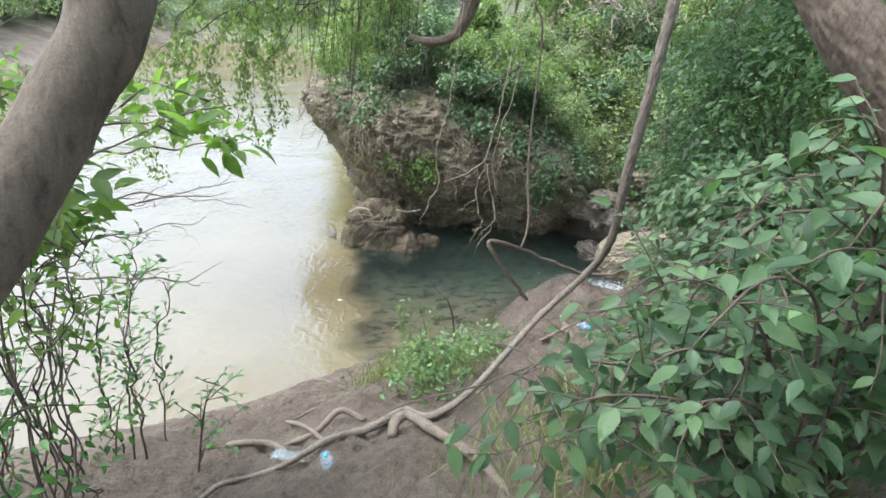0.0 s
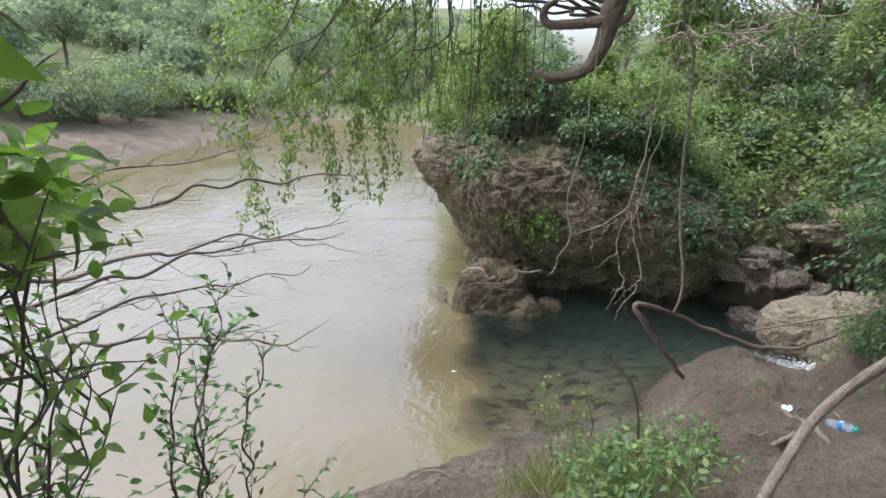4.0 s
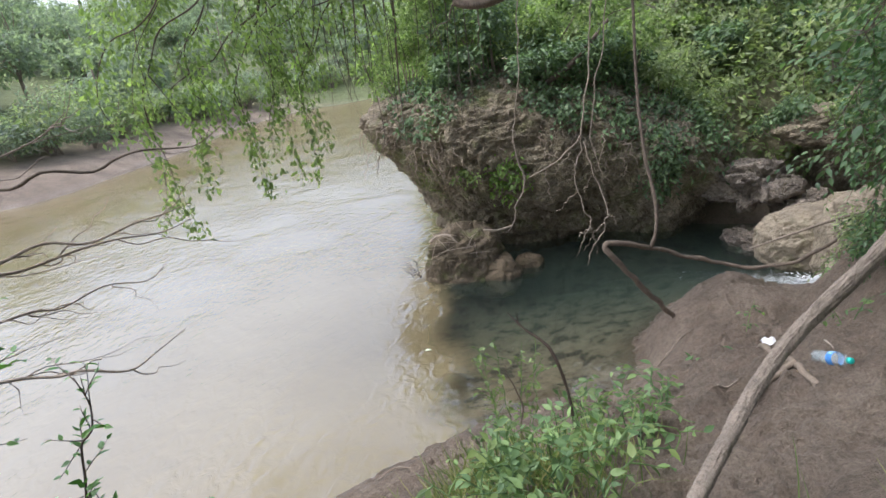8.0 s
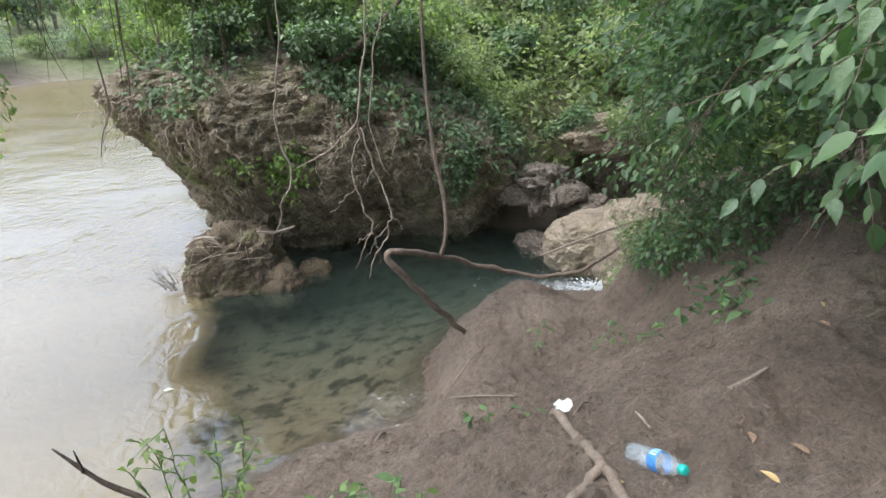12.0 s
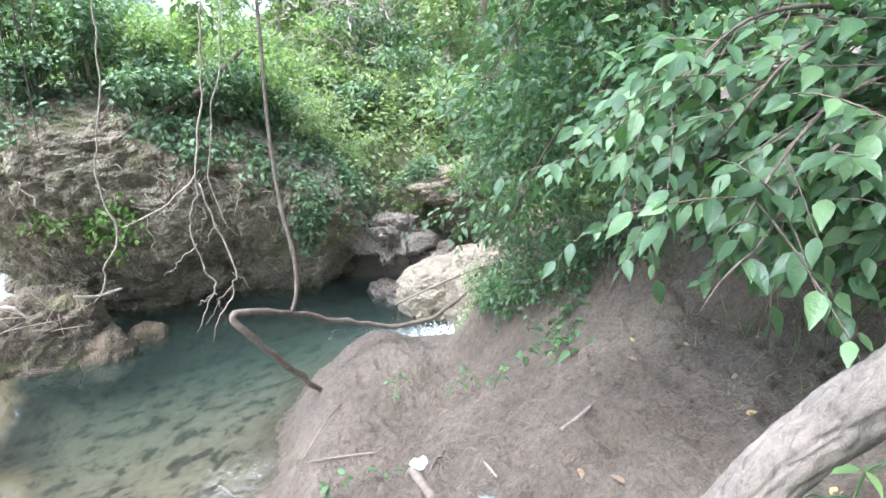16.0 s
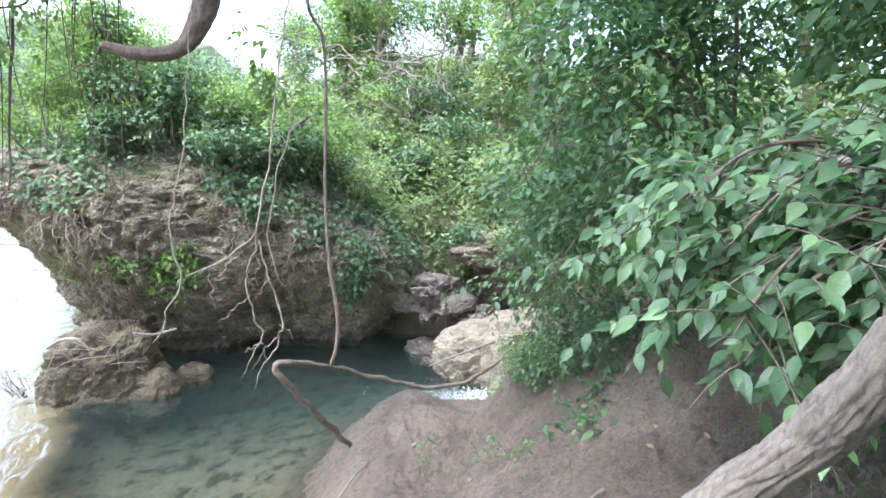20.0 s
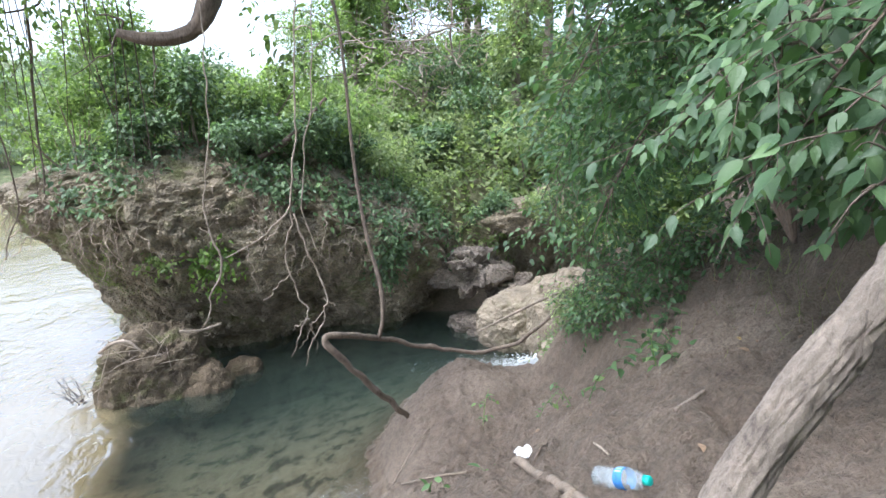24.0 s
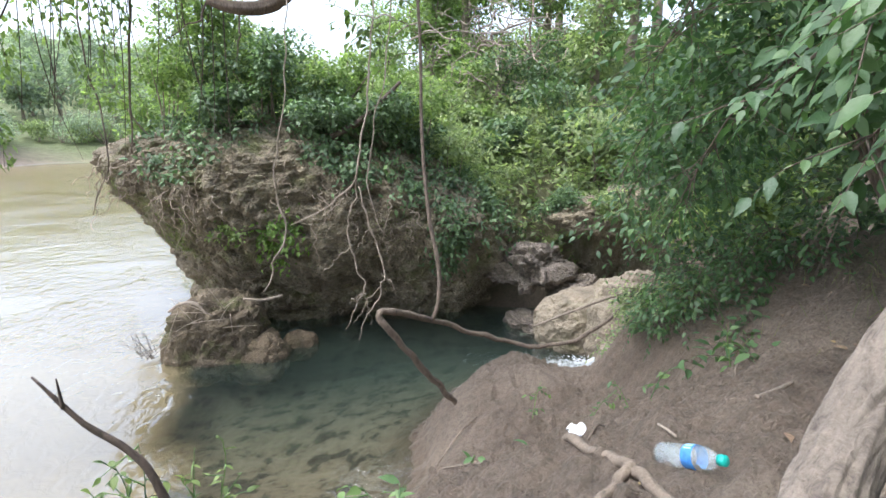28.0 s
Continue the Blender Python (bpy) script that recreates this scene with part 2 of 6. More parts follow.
def leaf_material(name, dark, mid, light, gloss=0.45, through_light=0.35):
    m, nodes, links, bsdf = material(name)
    geo = nodes.new("ShaderNodeNewGeometry")
    info = nodes.new("ShaderNodeObjectInfo")
    add = nodes.new("ShaderNodeMath")
    add.operation = "ADD"
    links.new(geo.outputs["Random Per Island"], add.inputs[0])
    links.new(info.outputs["Random"], add.inputs[1])
    frac = nodes.new("ShaderNodeMath")
    frac.operation = "FRACT"
    links.new(add.outputs[0], frac.inputs[0])
    col = ramp(nodes, links, frac.outputs[0], [(0.0, dark), (0.45, mid), (0.9, light), (1.0, tuple(min(1, c * 1.25) for c in light))])
    big = noise_tex(nodes, links, geo.outputs["Position"], 1.3, 3)
    hue = nodes.new("ShaderNodeHueSaturation")
    val = nodes.new("ShaderNodeMapRange")
    val.inputs[1].default_value, val.inputs[2].default_value, val.inputs[3].default_value, val.inputs[4].default_value = 0.3, 0.7, 0.72, 1.25
    links.new(big, val.inputs[0])
    links.new(val.outputs[0], hue.inputs["Value"])
    links.new(col, hue.inputs["Color"])
    links.new(hue.outputs[0], bsdf.inputs["Base Color"])
    bump(nodes, links, bsdf, noise_tex(nodes, links, geo.outputs["Position"], 90, 2), 0.35, 0.01)
    bsdf.inputs["Roughness"].default_value = gloss
    bsdf.inputs["Specular IOR Level"].default_value = 0.5
    tr = nodes.new("ShaderNodeBsdfTranslucent")
    warm = mixed(nodes, links, 1.0, hue.outputs[0], (1.0, 1.15, 0.6), "MULTIPLY")
    links.new(warm, tr.inputs["Color"])
    mix = nodes.new("ShaderNodeMixShader")
    mix.inputs[0].default_value = through_light
    links.new(bsdf.outputs[0], mix.inputs[1])
    links.new(tr.outputs[0], mix.inputs[2])
    links.new(mix.outputs[0], nodes["Material Output"].inputs["Surface"])
    return m


def bark_material(name, dark, light, scale=1.0, ridges=0.6):
    m, nodes, links, bsdf = material(name)
    pos = position(nodes)
    mp = nodes.new("ShaderNodeMapping")
    mp.inputs["Scale"].default_value = (1, 1, 0.3)
    links.new(pos, mp.inputs[0])
    a = noise_tex(nodes, links, mp.outputs[0], 42 * scale, 8, 0.7, 0.8)
    b = noise_tex(nodes, links, pos, 7 * scale, 5, 0.65)
    f = noise_tex(nodes, links, pos, 230 * scale, 4, 0.7)
    col = ramp(nodes, links, a, [(0.32, dark), (0.48, tuple(0.4 * d + 0.6 * c for d, c in zip(dark, light))), (0.7, light), (0.85, tuple(min(1, c * 1.3) for c in light))])
    col = mixed(nodes, links, 0.7, col, ramp(nodes, links, b, [(0.3, (0.55, 0.54, 0.52)), (0.5, (0.95, 0.93, 0.9)), (0.7, (1.2, 1.18, 1.14))]), "MULTIPLY")
    col = mixed(nodes, links, 0.5, col, ramp(nodes, links, f, [(0.35, (0.6, 0.58, 0.55)), (0.6, (1, 1, 1))]), "MULTIPLY")
    links.new(col, bsdf.inputs["Base Color"])
    bsdf.inputs["Roughness"].default_value = 0.92
    s = nodes.new("ShaderNodeMath")
    s.operation = "MULTIPLY_ADD"
    links.new(f, s.inputs[0])
    s.inputs[1].default_value = 0.25
    links.new(a, s.inputs[2])
    bump(nodes, links, bsdf, s.outputs[0], ridges, 0.014 / scale)
    return m


leaf_big = leaf_material("broad_leaf", (0.06, 0.115, 0.05), (0.092, 0.165, 0.075), (0.145, 0.235, 0.098), 0.42, 0.42)
leaf_left = leaf_material("shrub_leaf", (0.095, 0.16, 0.038), (0.16, 0.25, 0.06), (0.24, 0.35, 0.09), 0.45, 0.58)
leaf_shoot = leaf_material("shoot_leaf", (0.04, 0.10, 0.025), (0.07, 0.16, 0.04), (0.12, 0.24, 0.06), 0.45, 0.4)
leaf_ivy = leaf_material("ivy_leaf", (0.054, 0.09, 0.044), (0.095, 0.15, 0.069), (0.15, 0.225, 0.1), 0.5)
leaf_bright = leaf_material("bright_leaf", (0.112, 0.16, 0.06), (0.183, 0.25, 0.093), (0.272, 0.345, 0.132), 0.5, 0.58)
leaf_hill = leaf_material("creeper_leaf", (0.148, 0.19, 0.098), (0.23, 0.285, 0.142), (0.338, 0.38, 0.203), 0.55, 0.58)
# distance haze is put into this leaf colour: paler and bluer than real leaves
leaf_far_hazed = leaf_material("far_foliage_hazed", (0.17, 0.21, 0.18), (0.235, 0.28, 0.228), (0.30, 0.34, 0.265), 0.7, 0.6)
leaf_grass = leaf_material("grass_blade", (0.10, 0.15, 0.04), (0.18, 0.23, 0.07), (0.33, 0.30, 0.14), 0.6)
bark_grey = bark_material("grey_bark", (0.11, 0.085, 0.068), (0.31, 0.255, 0.205))
bark_brown = bark_material("brown_bark", (0.065, 0.05, 0.04), (0.20, 0.155, 0.12))
bark_root = bark_material("tan_root_bark", (0.12, 0.095, 0.072), (0.26, 0.208, 0.162), 1.9, 0.7)
bark_pale = bark_material("pale_dry_wood", (0.20, 0.16, 0.125), (0.38, 0.32, 0.26))
bark_dark = bark_material("dark_wet_bark", (0.04, 0.03, 0.025), (0.13, 0.095, 0.075))

# mud, sand and grassy earth in one ground
mud, nodes, links, bsdf = material("river_mud")
pos = position(nodes)
a = noise_tex(nodes, links, pos, 1.1, 5)
b = noise_tex(nodes, links, pos, 14, 6, 0.7)
c = noise_tex(nodes, links, pos, 70, 4, 0.7)
col = ramp(nodes, links, a, [(0.3, (0.20, 0.153, 0.114)), (0.5, (0.285, 0.224, 0.17)), (0.72, (0.38, 0.306, 0.237))])
col = mixed(nodes, links, 0.65, col, ramp(nodes, links, b, [(0.3, (0.40, 0.38, 0.36)), (0.52, (0.9, 0.88, 0.85)), (0.75, (1.2, 1.17, 1.12))]), "MULTIPLY")
col = mixed(nodes, links, 0.6, col, ramp(nodes, links, c, [(0.32, (0.45, 0.43, 0.4)), (0.55, (1, 1, 1)), (0.75, (1.25, 1.22, 1.18))]), "MULTIPLY")
psep = nodes.new("ShaderNodeSeparateXYZ")
links.new(pos, psep.inputs[0])
north = nodes.new("ShaderNodeMapRange")
north.inputs[1].default_value, north.inputs[2].default_value = 13.3, 15.0
links.new(psep.outputs[1], north.inputs[0])
west = nodes.new("ShaderNodeMapRange")
west.inputs[1].default_value, west.inputs[2].default_value = -26.5, -30.0
links.new(psep.outputs[0], west.inputs[0])
east = nodes.new("ShaderNodeMapRange")
east.inputs[1].default_value, east.inputs[2].default_value = -14.0, -11.0
links.new(psep.outputs[0], east.inputs[0])
inner = nodes.new("ShaderNodeMath")
inner.operation = "MULTIPLY"
links.new(north.outputs[0], inner.inputs[0]), links.new(east.outputs[0], inner.inputs[1])
grown = nodes.new("ShaderNodeMath")
grown.operation = "MAXIMUM"
beyond = nodes.new("ShaderNodeMapRange")
beyond.inputs[1].default_value, beyond.inputs[2].default_value = 46.0, 52.0
links.new(psep.outputs[1], beyond.inputs[0])
afar = nodes.new("ShaderNodeMath")
afar.operation = "MAXIMUM"
links.new(beyond.outputs[0], afar.inputs[0]), links.new(west.outputs[0], afar.inputs[1])
links.new(inner.outputs[0], grown.inputs[0]), links.new(afar.outputs[0], grown.inputs[1])
turf = ramp(nodes, links, noise_tex(nodes, links, pos, 2.4, 6, 0.7), [(0.3, (0.07, 0.085, 0.03)), (0.55, (0.13, 0.155, 0.06)), (0.75, (0.22, 0.20, 0.11))])
col = mixed(nodes, links, grown.outputs[0], col, turf)
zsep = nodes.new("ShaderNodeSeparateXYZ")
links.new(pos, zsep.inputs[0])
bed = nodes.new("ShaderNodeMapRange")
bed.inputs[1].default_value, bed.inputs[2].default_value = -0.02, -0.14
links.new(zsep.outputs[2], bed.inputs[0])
alga_depth_dark = ramp(nodes, links, noise_tex(nodes, links, pos, 3.6, 7, 0.62, 0.2), [(0.42, (0.47, 0.40, 0.30)), (0.53, (0.33, 0.285, 0.21)), (0.59, (0.10, 0.092, 0.07)), (0.68, (0.05, 0.05, 0.04))])
# deep water's loss of light put into the bed colour, darker towards the rock
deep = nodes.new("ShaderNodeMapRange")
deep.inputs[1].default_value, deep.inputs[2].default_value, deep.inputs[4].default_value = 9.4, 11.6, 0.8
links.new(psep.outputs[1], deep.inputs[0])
alga_depth_dark = mixed(nodes, links, deep.outputs[0], alga_depth_dark, (0.055, 0.065, 0.055))
col = mixed(nodes, links, bed.outputs[0], col, alga_depth_dark)
wet = nodes.new("ShaderNodeMapRange")
wet.inputs[1].default_value, wet.inputs[2].default_value, wet.inputs[3].default_value, wet.inputs[4].default_value = 0.03, 0.30, 0.35, 0.88
links.new(zsep.outputs[2], wet.inputs[0])
links.new(wet.outputs[0], bsdf.inputs["Roughness"])
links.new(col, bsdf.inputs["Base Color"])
grit = noise_tex(nodes, links, pos, 190, 3, 0.7)
crumb = nodes.new("ShaderNodeTexVoronoi")
crumb.inputs["Scale"].default_value = 38
links.new(pos, crumb.inputs["Vector"])
hsum = nodes.new("ShaderNodeMath")
hsum.operation = "ADD"
links.new(b, hsum.inputs[0]), links.new(c, hsum.inputs[1])
hs2 = nodes.new("ShaderNodeMath")
hs2.operation = "MULTIPLY_ADD"
links.new(grit, hs2.inputs[0])
hs2.inputs[1].default_value = 0.35
links.new(hsum.outputs[0], hs2.inputs[2])
hs3 = nodes.new("ShaderNodeMath")
hs3.operation = "MULTIPLY_ADD"
links.new(crumb.outputs["Distance"], hs3.inputs[0])
hs3.inputs[1].default_value = -0.35
links.new(hs2.outputs[0], hs3.inputs[2])
bump(nodes, links, bsdf, hs3.outputs[0], 1.0, 0.065)


def rock_material(name, dark, mid, light, moss=(0.10, 0.13, 0.03), moss_amount=0.5, scale=1.0, detail=1.0):
    m, nodes, links, bsdf = material(name)
    pos = position(nodes)
    a = noise_tex(nodes, links, pos, 2.2 * scale, 8, 0.68, 0.4)
    b = noise_tex(nodes, links, pos, 17 * scale, 6, 0.7, 0.3)
    v = nodes.new("ShaderNodeTexVoronoi")
    v.inputs["Scale"].default_value = 26 * scale
    links.new(pos, v.inputs["Vector"])
    col = ramp(nodes, links, a, [(0.28, dark), (0.5, mid), (0.72, light)])
    col = mixed(nodes, links, 0.75 * detail, col, ramp(nodes, links, b, [(0.3, (0.35, 0.33, 0.31)), (0.55, (0.95, 0.93, 0.9)), (0.75, (1.25, 1.22, 1.15))]), "MULTIPLY")
    g = noise_tex(nodes, links, pos, 1.4 * scale, 5, 0.7)
    mask = ramp(nodes, links, g, [(0.66 - 0.16 * moss_amount, (0, 0, 0)), (0.76 - 0.1 * moss_amount, (1, 1, 1))])
    mm = nodes.new("ShaderNodeMath")
    mm.operation = "MULTIPLY"
    links.new(mask, mm.inputs[0])
    mm.inputs[1].default_value = 0.75
    col = mixed(nodes, links, mm.outputs[0], col, moss)
    links.new(col, bsdf.inputs["Base Color"])
    bsdf.inputs["Roughness"].default_value = 0.9
    s = nodes.new("ShaderNodeMath")
    s.operation = "ADD"
    links.new(b, s.inputs[0]), links.new(v.outputs["Distance"], s.inputs[1])
    bump(nodes, links, bsdf, s.outputs[0], 0.8 * detail, 0.05 / scale)
    return m


tufa = rock_material("tufa_rock", (0.092, 0.075, 0.05), (0.19, 0.158, 0.108), (0.29, 0.25, 0.18), moss=(0.115, 0.125, 0.04), moss_amount=0.8)
pale_rock = rock_material("pale_travertine", (0.14, 0.113, 0.082), (0.25, 0.208, 0.15), (0.35, 0.30, 0.22), (0.15, 0.14, 0.07), 0.5, 0.7, 0.6)
brown_rock = rock_material("brown_wet_rock", (0.055, 0.041, 0.025), (0.11, 0.082, 0.05), (0.165, 0.125, 0.08), (0.085, 0.075, 0.035), 0.6, 1.4, 0.8)
clump_rock = rock_material("dark_crumbling_rock", (0.055, 0.042, 0.027), (0.125, 0.097, 0.062), (0.20, 0.16, 0.105), (0.10, 0.105, 0.035), 0.75, 1.6)
grey_rock = rock_material("grey_wet_rock", (0.09, 0.075, 0.06), (0.18, 0.15, 0.122), (0.28, 0.24, 0.195), (0.09, 0.09, 0.04), 0.2)

# water: silty river against the clear pool
water, nodes, links, bsdf = material("river_water")
nodes.remove(bsdf)
pos = position(nodes)
sep = nodes.new("ShaderNodeSeparateXYZ")
links.new(pos, sep.inputs[0])


def math_node(nodes, links, op, a, b=None):
    m = nodes.new("ShaderNodeMath")
    m.operation = op
    for k, v in enumerate((a, b)):
        if v is None:
            continue
        if hasattr(v, "is_linked"):
            links.new(v, m.inputs[k])
        else:
            m.inputs[k].default_value = v
    return m.outputs[0]


wob = noise_tex(nodes, links, pos, 0.55, 4, 0.55, 0.8)
# boundary: clear to the right of a slanting, wavering line
edge = math_node(nodes, links, "ADD", sep.outputs[0], math_node(nodes, links, "MULTIPLY", math_node(nodes, links, "SUBTRACT", sep.outputs[1], 9.0), 0.22))
edge = math_node(nodes, links, "ADD", edge, math_node(nodes, links, "MULTIPLY", math_node(nodes, links, "SUBTRACT", wob, 0.5), 2.0))
mask = nodes.new("ShaderNodeMapRange")
mask.inputs[1].default_value, mask.inputs[2].default_value = -1.5, -1.0
links.new(edge, mask.inputs[0])
silt = nodes.new("ShaderNodeBsdfDiffuse")
silt_noise = noise_tex(nodes, links, pos, 0.35, 4)
links.new(ramp(nodes, links, silt_noise, [(0.3, (0.150, 0.120, 0.063)), (0.7, (0.188, 0.154, 0.083))]), silt.inputs["Color"])
depth = nodes.new("ShaderNodeMapRange")
depth.inputs[1].default_value, depth.inputs[2].default_value = 8.0, 10.6
links.new(sep.outputs[1], depth.inputs[0])
clear = nodes.new("ShaderNodeBsdfTransparent")
links.new(mixed(nodes, links, depth.outputs[0], (0.87, 0.86, 0.77), (0.70, 0.83, 0.78)), clear.inputs["Color"])
haze = nodes.new("ShaderNodeBsdfDiffuse")
links.new(mixed(nodes, links, depth.outputs[0], (0.17, 0.15, 0.105), (0.095, 0.14, 0.118)), haze.inputs["Color"])
pool = nodes.new("ShaderNodeMixShader")
pool.inputs[0].default_value = 0.12
links.new(clear.outputs[0], pool.inputs[1]), links.new(haze.outputs[0], pool.inputs[2])
body = nodes.new("ShaderNodeMixShader")
links.new(mask.outputs[0], body.inputs[0]), links.new(silt.outputs[0], body.inputs[1]), links.new(pool.outputs[0], body.inputs[2])
gloss = nodes.new("ShaderNodeBsdfGlossy")
gloss.inputs["Roughness"].default_value = 0.05
flow = nodes.new("ShaderNodeMapping")
flow.inputs["Rotation"].default_value = (0, 0, radians(35))
flow.inputs["Scale"].default_value = (1.0, 0.7, 1.0)
links.new(pos, flow.inputs[0])
wave = noise_tex(nodes, links, flow.outputs[0], 5.5, 3, 0.5, 0.6)
wave2 = noise_tex(nodes, links, flow.outputs[0], 2.3, 3, 0.5, 1.2)
wave3 = noise_tex(nodes, links, pos, 0.5, 2, 0.5, 0.6)
calm = nodes.new("ShaderNodeMapRange")
calm.inputs[1].default_value, calm.inputs[2].default_value, calm.inputs[3].default_value, calm.inputs[4].default_value = 0.35, 0.65, 0.25, 1.0
links.new(wave3, calm.inputs[0])
wsum = math_node(nodes, links, "ADD", math_node(nodes, links, "MULTIPLY", math_node(nodes, links, "MULTIPLY", wave, 1.0), calm.outputs[0]), math_node(nodes, links, "MULTIPLY", wave2, 0.26))
# a riffle over the shallows by the mud lip
off_x = math_node(nodes, links, "MULTIPLY", math_node(nodes, links, "SUBTRACT", sep.outputs[0], 1.0), 1.15)
off_y = math_node(nodes, links, "MULTIPLY", math_node(nodes, links, "SUBTRACT", sep.outputs[1], 8.15), 1.4)
away = math_node(nodes, links, "SQRT", math_node(nodes, links, "ADD", math_node(nodes, links, "MULTIPLY", off_x, off_x), math_node(nodes, links, "MULTIPLY", off_y, off_y)))
riffle = nodes.new("ShaderNodeMapRange")
riffle.inputs[1].default_value, riffle.inputs[2].default_value, riffle.inputs[3].default_value, riffle.inputs[4].default_value = 0.85, 0.35, 0.0, 1.0
links.new(math_node(nodes, links, "ADD", away, math_node(nodes, links, "MULTIPLY", math_node(nodes, links, "SUBTRACT", wob, 0.5), 0.9)), riffle.inputs[0])
wsum = math_node(nodes, links, "ADD", wsum, math_node(nodes, links, "MULTIPLY", noise_tex(nodes, links, flow.outputs[0], 8, 3, 0.55, 0.8), math_node(nodes, links, "MULTIPLY", riffle.outputs[0], 3.0)))
wb = nodes.new("ShaderNodeBump")
wb.inputs["Strength"].default_value, wb.inputs["Distance"].default_value = 0.5, 0.07
links.new(wsum, wb.inputs["Height"])
links.new(wb.outputs[0], gloss.inputs["Normal"])
facing = nodes.new("ShaderNodeLayerWeight")
facing.inputs["Blend"].default_value = 0.5
links.new(wb.outputs[0], facing.inputs["Normal"])
shine = math_node(nodes, links, "MULTIPLY_ADD", math_node(nodes, links, "POWER", facing.outputs["Facing"], 2.0), 0.52)
shine.node.inputs[2].default_value = 0.085
top = nodes.new("ShaderNodeMixShader")
links.new(shine, top.inputs[0]), links.new(body.outputs[0], top.inputs[1]), links.new(gloss.outputs[0], top.inputs[2])
links.new(top.outputs[0], nodes["Material Output"].inputs["Surface"])

# ---- ground: one sheet to the horizon ----
SHORE = [(-60, -30), (-30, -12), (-14, 0), (-8, 3.2), (-5.2, 4.2), (-3.8, 4.9), (-2.5, 5.62), (-2.1, 5.9), (-1.45, 6.42), (-1.0, 6.85), (-0.5, 7.18), (0.1, 7.6), (0.55, 7.76), (1.2, 7.86), (1.38, 8.1), (1.42, 9.0), (2.0, 9.85), (2.9, 10.6), (4.0, 10.5), (4.7, 10.3), (5.6, 11.0), (6.2, 12.2)]
SPUR = [(6.2, 12.2), (4.3, 13.4), (3.2, 13.6), (1.0, 13.9), (-1.5, 13.8), (-2.2, 14.2), (-3.0, 16), (-4.5, 22), (-7, 32), (-10, 42), (-16, 52)]
FARSIDE = [(-16, 52), (-23, 50), (-24, 40), (-22.5, 30), (-21.5, 22), (-30, 10), (-48, -8), (-90, -30)]
RIVER = np.array(SHORE + SPUR[1:] + FARSIDE[1:])


def river_distance(x, y):
    """Metres from the river's edge: negative over water."""
    px, py = np.ravel(x), np.ravel(y)
    best = np.full(px.shape, 1e9)
    inside = np.zeros(px.shape, bool)
    a, b = RIVER, np.roll(RIVER, -1, 0)
    for (ax, ay), (bx, by) in zip(a, b):
        dx, dy = bx - ax, by - ay
        t = np.clip(((px - ax) * dx + (py - ay) * dy) / (dx * dx + dy * dy), 0, 1)
        best = np.minimum(best, (px - ax - t * dx) ** 2 + (py - ay - t * dy) ** 2)
        cross = ((ay > py) != (by > py)) & (px < (bx - ax) * (py - ay) / (by - ay + 1e-12) + ax)
        inside ^= cross
    d = np.sqrt(best)
    return np.where(inside, -d, d).reshape(np.shape(x))


